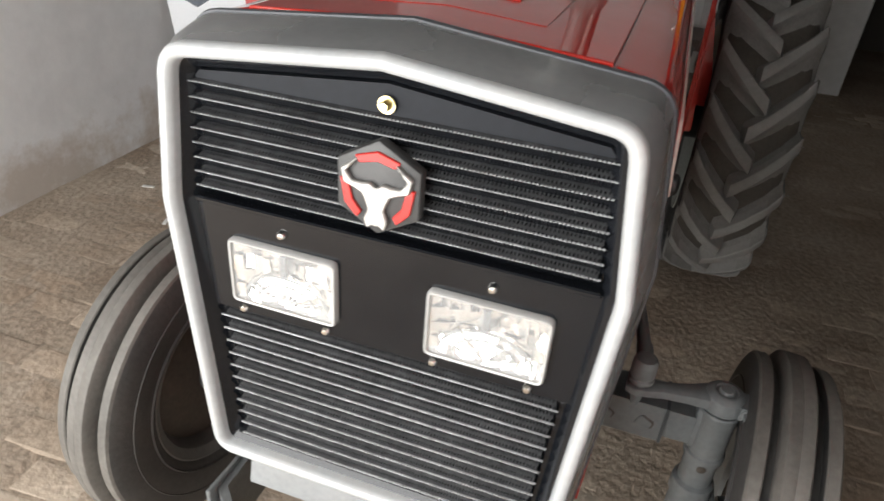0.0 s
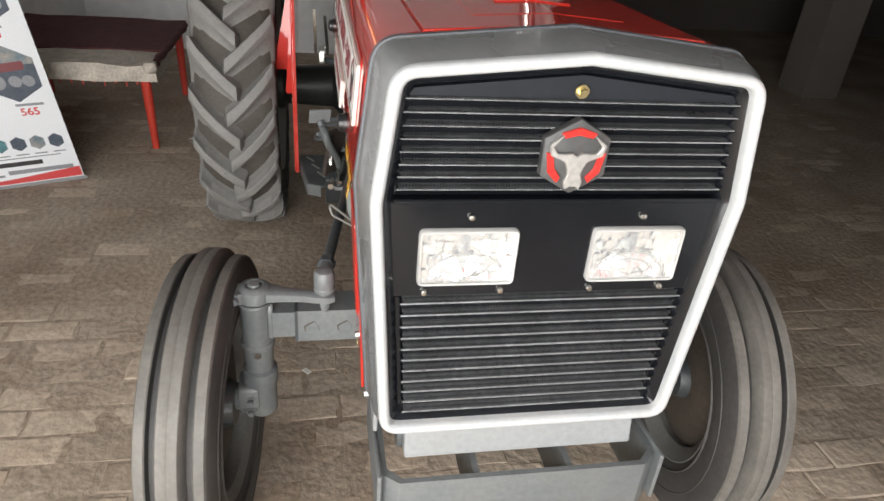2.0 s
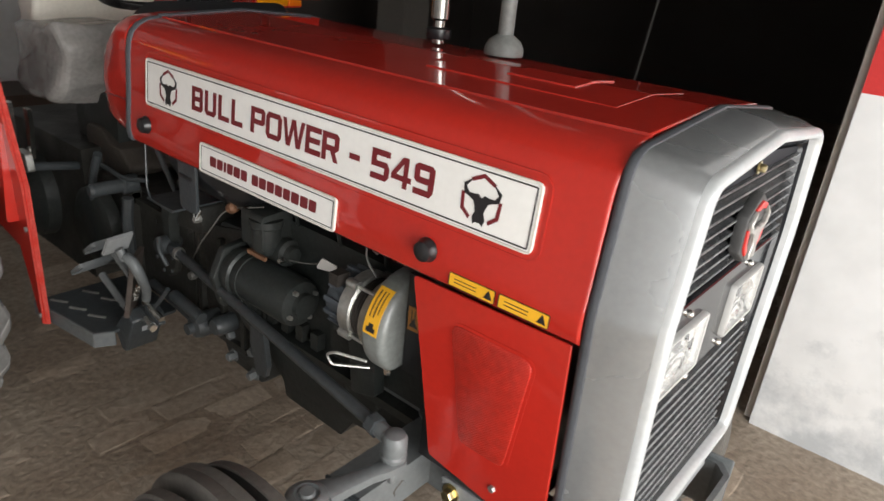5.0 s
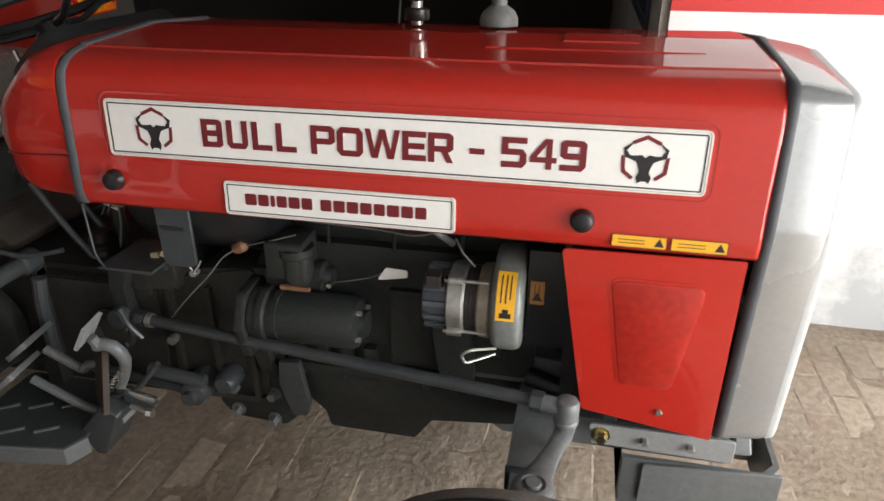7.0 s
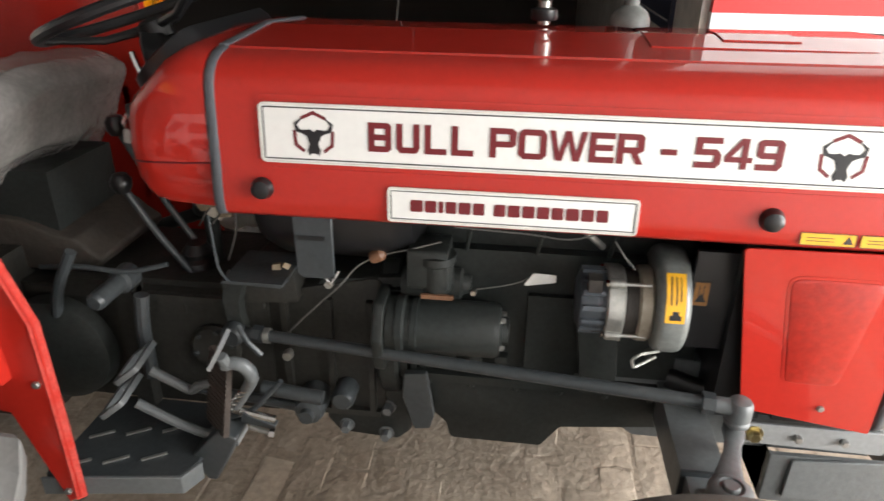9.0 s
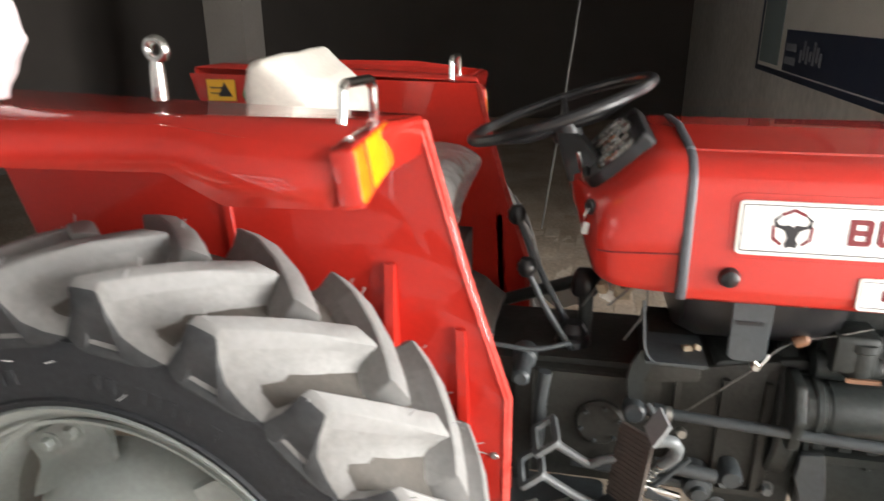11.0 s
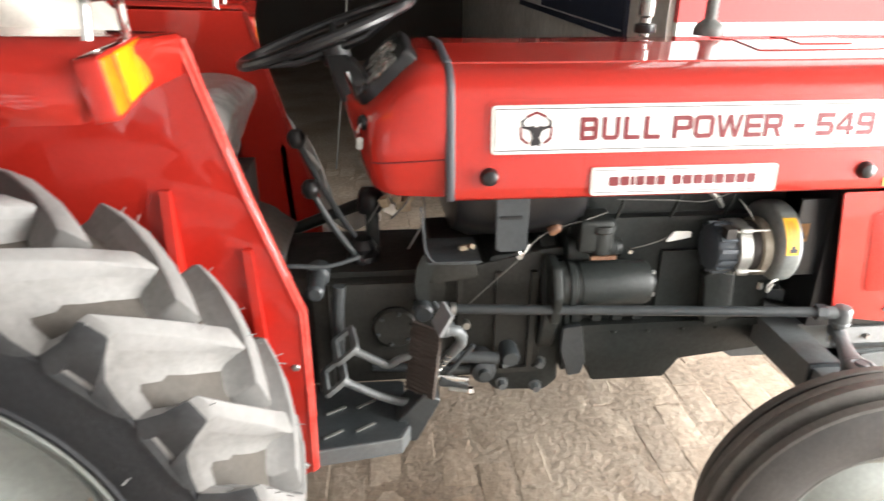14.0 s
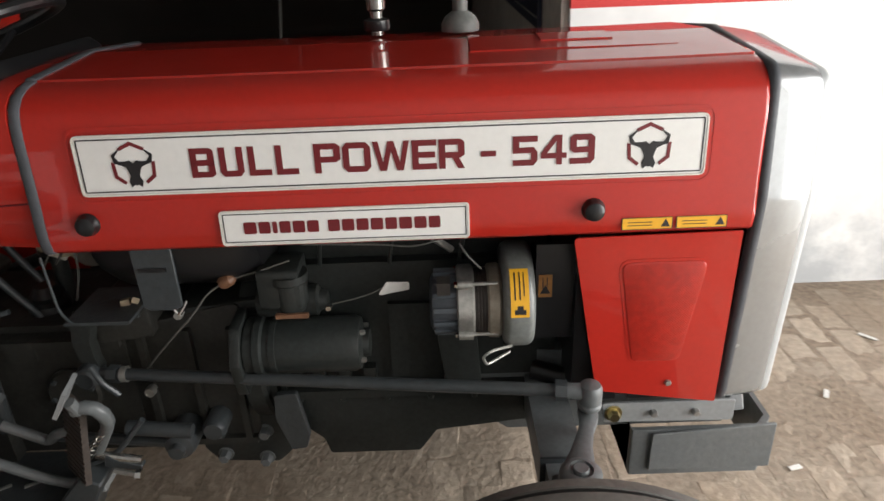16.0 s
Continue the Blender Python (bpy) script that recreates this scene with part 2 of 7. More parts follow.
# side wall plaster made paler in place of light the hall lacks
JAMBPLASTER = surf("grey_cement_plaster", (0.72, 0.68, 0.63), rough=0.9, second=(0.56, 0.52, 0.47), amount=0.8, scale=1.1, bump=0.15, bump_scale=20, fine=12, fine_amount=0.1)
# pillar plaster darkened because daylight shouldn't reach it
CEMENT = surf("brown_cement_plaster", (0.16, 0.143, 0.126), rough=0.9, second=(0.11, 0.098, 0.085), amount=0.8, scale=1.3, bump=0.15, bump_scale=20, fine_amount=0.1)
# hall plaster coloured dark to keep the unlit hall dim
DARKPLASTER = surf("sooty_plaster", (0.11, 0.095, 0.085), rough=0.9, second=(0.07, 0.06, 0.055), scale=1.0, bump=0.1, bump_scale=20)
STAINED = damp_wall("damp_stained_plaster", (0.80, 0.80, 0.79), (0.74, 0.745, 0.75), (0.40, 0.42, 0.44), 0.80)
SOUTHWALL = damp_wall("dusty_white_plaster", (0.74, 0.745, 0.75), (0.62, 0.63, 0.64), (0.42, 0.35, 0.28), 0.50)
REDBAND = surf("red_wall_paint", (0.58, 0.03, 0.028), rough=0.6, second=(0.5, 0.025, 0.022), scale=2.5, bump=0.08, bump_scale=30, fine_amount=0.05)
# ceiling out of view, coloured dark to hold back bounced light
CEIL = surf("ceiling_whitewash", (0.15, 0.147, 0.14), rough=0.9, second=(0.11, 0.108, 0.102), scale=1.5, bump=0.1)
MORTAR = surf("dirt_joint", (0.40, 0.332, 0.262), rough=0.95, second=(0.235, 0.175, 0.125), amount=0.9, scale=1.7, bump=0.7, bump_scale=40, fine=40, fine_amount=0.22, world=True)
BRICK = surf("dusty_paving_brick", (0.45, 0.378, 0.302), rough=0.92, second=(0.29, 0.212, 0.148), amount=0.85, scale=1.5, bump=0.6, bump_scale=40, fine=34, fine_amount=0.16, per_object=0.16, world=True)
CLOTH = surf("grey_cotton_cloth", (0.58, 0.53, 0.46), rough=0.95, second=(0.36, 0.32, 0.27), amount=0.8, scale=14, bump=0.5, bump_scale=60, fine_amount=0.2)
QUILT = surf("maroon_quilt", (0.085, 0.022, 0.024), rough=0.95, second=(0.13, 0.05, 0.045), amount=0.6, scale=16, bump=0.6, bump_scale=40, fine_amount=0.25)
REDSTEEL = surf("red_oxide_steel", (0.52, 0.045, 0.025), rough=0.5, second=(0.42, 0.04, 0.025), scale=10)
WOOD = surf("dark_wood", (0.075, 0.045, 0.032), rough=0.5, second=(0.045, 0.028, 0.022), scale=14, bump=0.15, fine_amount=0.2)
BANNERWHITE = surf("banner_vinyl", (0.78, 0.80, 0.83), rough=0.45, second=(0.72, 0.74, 0.78), scale=3, bump=0.05, fine_amount=0.02)
BLUEINK = surf("dark_blue_ink", (0.03, 0.045, 0.075), rough=0.45, second=(0.07, 0.09, 0.12), amount=0.8, scale=22, fine_amount=0.2)
TEALINK = surf("teal_ink", (0.06, 0.20, 0.22), rough=0.45, second=(0.03, 0.08, 0.11), amount=0.8, scale=30)
SKYINK = surf("pale_blue_ink", (0.10, 0.16, 0.20), rough=0.45, second=(0.34, 0.30, 0.26), amount=0.9, scale=20)
REDINK = surf("red_ink", (0.62, 0.05, 0.05), rough=0.45, fine_amount=0.05)
GREYINK = surf("grey_ink", (0.25, 0.26, 0.28), rough=0.5)
CREAM = surf("cream_board", (0.72, 0.69, 0.63), rough=0.7, second=(0.62, 0.59, 0.53), scale=3, fine_amount=0.06)
NAVY = surf("navy_board", (0.03, 0.04, 0.075), rough=0.5, second=(0.05, 0.055, 0.08), scale=8)
PANE = surf("dim_window_glass", (0.30, 0.38, 0.38), rough=0.25, second=(0.28, 0.30, 0.29), scale=3, fine_amount=0.05)
GREENDOT = surf("green_sticker", (0.02, 0.25, 0.06), rough=0.4)
WIRE = surf("grey_wire", (0.13, 0.125, 0.115), rough=0.5)
ORANGEPLUG = surf("orange_plug", (0.16, 0.075, 0.04), rough=0.5, second=(0.2, 0.10, 0.05), scale=60)
GROUND = surf("dusty_ground", (0.36, 0.31, 0.25), rough=0.95, second=(0.28, 0.24, 0.19), scale=0.4, bump=0.4, bump_scale=8)
OUTWALL = surf("pale_brick_wall", (0.45, 0.38, 0.32), rough=0.9, second=(0.36, 0.29, 0.24), scale=0.6, bump=0.2, bump_scale=8)

# ---- mesh helpers ----


def smooth(me, angle=35):
    me.shade_smooth()
    me.set_sharp_from_angle(angle=radians(angle))


def part(name, bm, material, parent=None, label="", angle=35, m=None):
    """Links a bmesh as one mesh object, under a thing or a part if one is given."""
    me = bpy.data.meshes.new(name)
    bmesh.ops.recalc_face_normals(bm, faces=bm.faces)
    bm.to_mesh(me)
    bm.free()
    me.materials.append(material)
    smooth(me, angle)
    ob = new(name, me)
    if parent is not None:
        ob.parent = parent
    if m is not None:
        ob.matrix_basis = m
    if label:
        tagged(ob, label)
    return ob


def second_material(ob, material, test):
    """Gives the faces that pass the test (of centre and normal) another material."""
    ob.data.materials.append(material)
    for p in ob.data.polygons:
        if test(p.center, p.normal):
            p.material_index = 1
    return ob


def again(ob, m, parent=None):
    """Another object on the same mesh, at the pose m."""
    o = new(ob.name.split(".")[0], ob.data)
    o.parent = parent if parent is not None else ob.parent
    o.matrix_basis = m
    return o


def thing(name, label, category, m=None, group="", kind=""):
    ob = new(name)
    ob.empty_display_size = 0.1
    if m is not None:
        ob.matrix_basis = m
    return tagged(ob, label, category, group, kind)


def bevel(bm, width, seg=2, angle=30, geom=None):
    edges = geom or [e for e in bm.edges if len(e.link_faces) == 2 and e.calc_face_angle(0) > radians(angle)]
    if edges and width > 0:
        bmesh.ops.bevel(bm, geom=edges, offset=width, offset_type="OFFSET", segments=seg, profile=0.5, affect="EDGES", clamp_overlap=True)
    return bm


def box(x0, x1, y0, y1, z0, z1, r=0.0, seg=2, bm=None):
    tmp = bmesh.new()
    v = [tmp.verts.new(p) for p in ((x0, y0, z0), (x1, y0, z0), (x1, y1, z0), (x0, y1, z0), (x0, y0, z1), (x1, y0, z1), (x1, y1, z1), (x0, y1, z1))]
    for f in ((3, 2, 1, 0), (4, 5, 6, 7), (0, 1, 5, 4), (1, 2, 6, 5), (2, 3, 7, 6), (3, 0, 4, 7)):
        tmp.faces.new([v[i] for i in f])
    bevel(tmp, r, seg)
    return merge(bm, tmp)


def merge(bm, tmp, m=None):
    if m is not None:
        bmesh.ops.transform(tmp, matrix=m, verts=tmp.verts)
    if bm is None:
        return tmp
    me = bpy.data.meshes.new("tmp")
    tmp.to_mesh(me)
    tmp.free()
    bm.from_mesh(me)
    bpy.data.meshes.remove(me)
    return bm


def to3(axis, u, v, w):
    """A point from plan coordinates: axis 'x': (w, u, v); 'y': (u, w, v); 'z': (u, v, w)."""
    return {"x": (w, u, v), "y": (u, w, v), "z": (u, v, w)}[axis]


def prism(axis, pts, w0, w1, r=0.0, seg=2, bm=None):
    """A polygon pushed out along an axis from w0 to w1."""
    tmp = bmesh.new()
    a = [tmp.verts.new(to3(axis, u, v, w0)) for u, v in pts]
    b = [tmp.verts.new(to3(axis, u, v, w1)) for u, v in pts]
    tmp.faces.new(a[::-1])
    tmp.faces.new(b)
    for i in range(len(pts)):
        j = (i + 1) % len(pts)
        tmp.faces.new((a[i], a[j], b[j], b[i]))
    bmesh.ops.recalc_face_normals(tmp, faces=tmp.faces)
    bevel(tmp, r, seg)
    return merge(bm, tmp)


def rounded(pts, r, seg=5):
    """A polygon with its corners rounded; r may be one radius or one a corner."""
    out, k = [], len(pts)
    for i in range(k):
        rr = r[i] if isinstance(r, (list, tuple)) else r
        p, a, b = Vector(pts[i]), Vector(pts[i - 1]), Vector(pts[(i + 1) % k])
        da, db = (a - p).normalized(), (b - p).normalized()
        ang = da.angle(db)
        if rr <= 0 or ang > radians(176):
            out.append(tuple(p))
            continue
        d = min(rr / math.tan(ang / 2), (a - p).length * 0.48, (b - p).length * 0.48)
        s, e = p + da * d, p + db * d
        for q in range(seg + 1):
            t = q / seg
            out.append(tuple((1 - t) ** 2 * s + 2 * t * (1 - t) * p + t * t * e))
    return out


def loft(rings, closed=True, cap=True, bm=None):
    """Skin over rings of equally many points."""
    tmp = bmesh.new()
    vs = [[tmp.verts.new(p) for p in ring] for ring in rings]
    k = len(rings[0])
    for a, b in zip(vs, vs[1:]):
        for i in range(k if closed else k - 1):
            j = (i + 1) % k
            tmp.faces.new((a[i], a[j], b[j], b[i]))
    if cap and closed:
        tmp.faces.new(vs[0][::-1])
        tmp.faces.new(vs[-1])
    return merge(bm, tmp)


def tube(pts, r, seg=10, bm=None, bend=0):
    """A round bar along points; r may be one radius or one a point."""
    pts = [Vector(p) for p in pts]
    if bend:
        fine = [pts[0]]
        for i in range(1, len(pts) - 1):
            p, a, b = pts[i], pts[i - 1], pts[i + 1]
            da, db = (a - p), (b - p)
            d = min(bend, da.length * 0.45, db.length * 0.45)
            s, e = p + da.normalized() * d, p + db.normalized() * d
            for q in range(6):
                t = q / 5
                fine.append((1 - t) ** 2 * s + 2 * t * (1 - t) * p + t * t * e)
        pts = fine + [pts[-1]]
    rings, ref = [], None
    for i, p in enumerate(pts):
        d = (pts[min(i + 1, len(pts) - 1)] - pts[max(i - 1, 0)]).normalized()
        if ref is None:
            ref = d.orthogonal().normalized()
        ref = (ref - d * ref.dot(d)).normalized()
        side = d.cross(ref)
        rr = r[i] if isinstance(r, (list, tuple)) else r
        rings.append([p + (ref * math.cos(2 * math.pi * q / seg) + side * math.sin(2 * math.pi * q / seg)) * rr for q in range(seg)])
    return loft(rings, bm=bm)


def lathe(profile, seg=32, axis="y", centre=(0, 0, 0), bm=None, closed=False, cap=False):
    """A profile of (radius, along) turned about an axis through centre."""
    tmp = bmesh.new()
    c = Vector(centre)
    cols = []
    for q in range(seg):
        a = 2 * math.pi * q / seg
        cols.append([tmp.verts.new(c + Vector(to3(axis, rr * math.cos(a), rr * math.sin(a), w))) for rr, w in profile])
    k = len(profile)
    for q in range(seg):
        p, s = cols[q], cols[(q + 1) % seg]
        for i in range(k if closed else k - 1):
            j = (i + 1) % k
            tmp.faces.new((p[i], p[j], s[j], s[i]))
    if cap:
        tmp.faces.new([cols[q][0] for q in range(seg)])
        tmp.faces.new([cols[q][-1] for q in range(seg)][::-1])
    bmesh.ops.remove_doubles(tmp, verts=tmp.verts, dist=1e-6)
    return merge(bm, tmp)


def bolt(r, h, washer=0.0):
    """A hexagon bolt head along +z with a chamfered top and maybe a washer."""
    bm = bmesh.new()
    if washer:
        lathe([(0, 0), (washer, 0), (washer, h * 0.22), (0, h * 0.22)], 20, "z", bm=bm)
    z0 = h * 0.22 if washer else 0
    rings = []
    for rr, z in ((r, z0), (r, z0 + h * 0.75), (r * 0.82, z0 + h)):
        rings.append([(rr * math.cos(i * math.pi / 3), rr * math.sin(i * math.pi / 3), z) for i in range(6)])
    return loft(rings, bm=bm)


def text_mesh(body, size, depth, stretch=1.0, bold=0.0, spacing=1.0):
    cu = bpy.data.curves.new("lettering", "FONT")
    cu.body, cu.size, cu.extrude, cu.offset, cu.space_character = body, size, depth, bold, spacing
    cu.resolution_u = 3
    ob = bpy.data.objects.new("lettering", cu)
    scene.collection.objects.link(ob)
    me = bpy.data.meshes.new_from_object(ob.evaluated_get(bpy.context.evaluated_depsgraph_get()))
    bpy.data.objects.remove(ob)
    bm = bmesh.new()
    bm.from_mesh(me)
    bpy.data.meshes.remove(me)
    bmesh.ops.scale(bm, vec=(stretch, 1, 1), verts=bm.verts)
    return bm


ROT_Y = {-1: pose(0, 0, 0, 90, 0, 0), 1: pose(0, 0, 0, -90, 0, 0)}
FACE_X = pose(0, 0, 0, 0, 90, 0)
FACE_SOUTH = Matrix(((1, 0, 0, 0), (0, 0, -1, 0), (0, 1, 0, 0), (0, 0, 0, 1)))
FACE_EAST = Matrix(((0, 0, 1, 0), (1, 0, 0, 0), (0, 1, 0, 0), (0, 0, 0, 1)))


def at(x, y, z):
    return Matrix.Translation((x, y, z))


# ---- the place: floor, walls, hall, shopfront ----
def wall(name, label, x0, x1, y0, y1, z0, z1, material, cat="wall"):
    return tagged(part(name, box(x0, x1, y0, y1, z0, z1, 0.006, 1), material), label, cat, kind="structure")


ground = part("ground", box(-300, 300, -300, 300, -0.3, -0.06), GROUND)
tagged(ground, "dusty pale earth ground outside the open shopfront", "ground", kind="structure")
def dust_sheet(x0, x1, y0, y1, step, z, amp):
    bm = bmesh.new()
    nx, ny = int((x1 - x0) / step), int((y1 - y0) / step)
    grid = []
    for i in range(nx + 1):
        col = []
        for k in range(ny + 1):
            px, py = x0 + (x1 - x0) * i / nx, y0 + (y1 - y0) * k / ny
            n = noise.noise((px * 2.3, py * 2.3, 1.0)) * 0.6 + noise.noise((px * 9, py * 9, 4.0)) * 0.4
            fill = min(1.0, max(0.0, (1.1 - px) / 0.9)) * 0.0016
            col.append(bm.verts.new((px, py, z + fill + amp * n)))
        grid.append(col)
    for i in range(nx):
        for k in range(ny):
            bm.faces.new((grid[i][k], grid[i + 1][k], grid[i + 1][k + 1], grid[i][k + 1]))
    return bm


floor = part("floor", dust_sheet(-3.3, 4.9, -2.5, 9.2, 0.05, -0.0008, 0.0042), MORTAR, angle=80)
tagged(floor, "dusty brick-paved floor with dirt-filled joints", "floor", kind="structure")

H = 3.3
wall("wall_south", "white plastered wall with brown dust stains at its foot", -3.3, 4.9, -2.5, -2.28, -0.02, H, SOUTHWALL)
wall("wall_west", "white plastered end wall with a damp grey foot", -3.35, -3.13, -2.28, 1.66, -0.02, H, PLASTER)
wall("wall_west_hall", "wall of the unlit hall in darkened plaster", -5.4, -5.2, 1.66, 9.2, -0.02, H, DARKPLASTER)
wall("wall_hall_return", "darkened return wall behind the white end wall", -5.4, -3.35, 1.46, 1.66, -0.02, H, DARKPLASTER)
wall("wall_hall_north", "darkened back wall of the unlit hall", -5.4, 2.4, 9.0, 9.2, -0.02, H, DARKPLASTER)
floor_hall = part("floor_hall", box(-5.4, -3.3, 1.46, 9.2, -0.06, -0.0035), MORTAR)
tagged(floor_hall, "dusty dark floor of the unlit hall", "floor", kind="structure")
wall("wall_jamb", "cement-plastered side wall of the hall, lightened for missing daylight", 2.16, 2.40, 1.42, 9.0, -0.02, H, JAMBPLASTER)
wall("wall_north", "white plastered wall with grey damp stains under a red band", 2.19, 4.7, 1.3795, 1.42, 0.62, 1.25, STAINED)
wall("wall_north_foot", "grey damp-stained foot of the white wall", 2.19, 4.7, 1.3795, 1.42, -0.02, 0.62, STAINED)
wall("wall_north_band", "red painted band on the white wall", 2.19, 4.7, 1.378, 1.42, 1.25, 1.58, REDBAND)
wall("wall_north_top", "white plastered wall above the red band", 2.19, 4.7, 1.3795, 1.42, 1.58, H, PLASTER)
wall("wall_north_core", "plain wall core behind the plaster", 2.40, 4.9, 1.42, 1.60, -0.02, H, PLASTER)
# unseen pier added to keep daylight off the tractor's north side
wall("wall_east", "added unseen white pier that blocks part of the daylight", 4.5, 4.7, 0.06, 1.38, -0.02, 2.50, PLASTER)
wall("wall_east_lintel", "white plastered lintel over the open shopfront", 4.5, 4.7, -2.28, 1.38, 2.50, H, PLASTER)
tagged(part("ceiling", box(-5.4, 5.2, -2.5, 9.2, H, H + 0.15), CEIL), "unseen flat ceiling, dark grey to cut bounced light", "ceiling", kind="structure")
tagged(part("backdrop", box(16, 16.4, -25, 25, -0.1, 3.2), OUTWALL), "pale brick wall across the street", "backdrop", kind="structure")


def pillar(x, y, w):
    return tagged(part("pillar", box(x - w / 2, x + w / 2, y - w / 2, y + w / 2, -0.02, H, 0.02), CEMENT), "square plastered pillar, darkened as if out of the daylight", "pillar", kind="structure")


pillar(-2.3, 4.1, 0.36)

# ---- the tractor ----
tractor = thing("tractor", "new red farm tractor with grey nose, standing on the brick floor", "tractor")


def nose_outline(dx_side=0.0, dz_top=0.0, rows=6):
    """The front's outline: a low peak, wide shoulders at lamp height, narrowing to the foot."""
    half = [(0, 1.327 + dz_top), (-0.272 - dx_side, 1.300 + dz_top * 0.9), (-0.297 - dx_side, 1.100), (-0.270 - dx_side, 0.652), (0, 0.652)]
    pts = half + [(-u, v) for u, v in half[-2:0:-1]]
    return rounded(pts, [0.0, 0.045, 0.10, 0.04, 0.0, 0.04, 0.10, 0.045], rows)


def scaled(pts, inset):
    """An outline moved inwards by a width."""
    out, k = [], len(pts)
    for i in range(k):
        p, a, b = Vector(pts[i]), Vector(pts[i - 1]), Vector(pts[(i + 1) % k])
        na = Vector((-(p - a).y, (p - a).x)).normalized() if (p - a).length > 1e-6 else Vector((0, 0))
        nb = Vector((-(b - p).y, (b - p).x)).normalized() if (b - p).length > 1e-6 else Vector((0, 0))
        n = (na + nb)
        n = n.normalized() if n.length > 1e-6 else na
        out.append(tuple(p + n * inset))
    return out


def ring_x(pts, x, lean=0.0):
    return [(x + lean * (v - 1.0), u, v) for u, v in pts]


# nose shell with its thickness, the silver trim ring and the rubber seal
OUT = nose_outline()
BACK = nose_outline(0.016, 0.016)
shell = loft([ring_x(BACK, 2.220), ring_x(nose_outline(0.014, 0.014), 2.235), ring_x(nose_outline(0.008, 0.006), 2.280), ring_x(OUT, 2.298), ring_x(scaled(OUT, 0.012), 2.298), ring_x(scaled(OUT, 0.014), 2.23)], cap=False)
part("nose_shell", shell, GREY, tractor, "grey painted sheet nose shell", 50)
TRIM = [(0.000, 2.296), (0.000, 2.306), (0.003, 2.312), (0.009, 2.315), (0.0155, 2.312), (0.019, 2.304), (0.0205, 2.28)]
part("nose_trim", loft([ring_x(scaled(OUT, i), x) for i, x in TRIM], cap=False), SILVER, tractor, "silver-white painted trim ring round the grille", 60)
SEALP = [(0.014, 2.203), (0.003, 2.2035), (-0.0025, 2.208), (-0.0035, 2.214), (-0.0020, 2.2195), (0.012, 2.2215)]
part("nose_seal", loft([ring_x(scaled(BACK, i), x) for i, x in SEALP], cap=False), SEAL, tractor, "dark rubber seal between nose and hood", 60)

# front panel: black sheet with two louvred grille fields, a recessed border and the lamp plate
INN = scaled(OUT, 0.0185)
panel = part("front_panel", loft([ring_x(INN, 2.296), ring_x(scaled(OUT, 0.031), 2.288), ring_x(scaled(OUT, 0.038), 2.272), ring_x(scaled(OUT, 0.042), 2.268), ring_x([(u * 0.02, 1.0 + (v - 1.0) * 0.02) for u, v in OUT], 2.268)], cap=False), BLACK, tractor, "black painted front panel", 40)


def field_half(z, low):
    """Half width of the louvred fields at a height."""
    return 0.252 - 0.02 * (1.26 - z) / 0.16 * -0.3 if not low else 0.243 - (0.92 - z) * 0.055


def louvre(z, h, low):
    """A folded strip: a flat black face, leaning in at its foot."""
    w0, w1 = field_half(z + h, low), field_half(z, low)
    prof = [(2.2880, z + h * 0.790), (2.2900, z + h * 0.765), (2.2906, z + h * 0.715), (2.2775, z + 0.001), (2.2700, z), (2.2700, z + h * 0.7)]
    return loft([[(x, -(w0 + (w1 - w0) * (z + h - v) / h), v) for x, v in prof], [(x, (w0 + (w1 - w0) * (z + h - v) / h), v) for x, v in prof]], closed=True)


def mesh_strip(z, h, low):
    """The sloping perforated ledge over a louvre's face."""
    w0 = field_half(z + h, low) - 0.004
    prof = [(2.2705, z + h), (2.2880, z + h * 0.80), (2.2872, z + h * 0.78), (2.2695, z + h * 0.98)]
    return loft([[(x, -w0, v) for x, v in prof], [(x, w0, v) for x, v in prof]], closed=True)


slat_no = 0
for z0, z1, count, low in ((1.103, 1.258, 8, False), (0.668, 0.922, 11, True)):
    h = (z1 - z0) / count
    for i in range(count):
        strip = part("slat", louvre(z0 + i * h, h, low), BLACK, panel, "folded black louvre strip" if slat_no == 0 else "", 25)
        # the crest faces carry the painted highlight
        second_material(strip, FOLDSHINE, lambda c, n: n.z > 0.05 and c.x > 2.287 and c.z > z0 + (i + 0.70) * h)
        part("mesh_strip", mesh_strip(z0 + i * h, h, low), MESH, panel, "perforated dark sheet strip" if slat_no == 0 else "", 25)
        slat_no += 1
part("top_plate", prism("x", [(-0.246, 1.256), (0.246, 1.256), (0.238, 1.266), (0, 1.290), (-0.238, 1.266)], 2.2695, 2.2835), BLACKROUGH, panel, "flat black plate above the louvres")
for side in (-1, 1):
    part("field_end", prism("x", [(side * 0.2485, 1.258), (side * 0.2500, 1.103), (side * 0.2610, 1.103), (side * 0.2580, 1.262)], 2.2695, 2.2760, 0.001, 1), BLACK, panel, "upright black edge of the louvres")
    part("field_end", prism("x", [(side * 0.2415, 0.922), (side * 0.2275, 0.668), (side * 0.2365, 0.668), (side * 0.2520, 0.922)], 2.2695, 2.2760, 0.001, 1), BLACK, panel, "upright black edge of the louvres")
# the lamp plate with two openings for the lamps
plate = bmesh.new()
grid = [[plate.verts.new((2.284, (e if abs(u) > 0.25 else abs(u)) * (1 if u > 0 else -1), z)) for u in (-0.26, -0.218, -0.062, 0.062, 0.218, 0.26)] for z, e in ((1.094, 0.268), (1.0495, 0.264), (0.9515, 0.261), (0.929, 0.258))]
cells = []
for i in range(3):
    for k in range(5):
        if i == 1 and k in (1, 3):
            continue
        cells.append(plate.faces.new((grid[i][k], grid[i][k + 1], grid[i + 1][k + 1], grid[i + 1][k])))
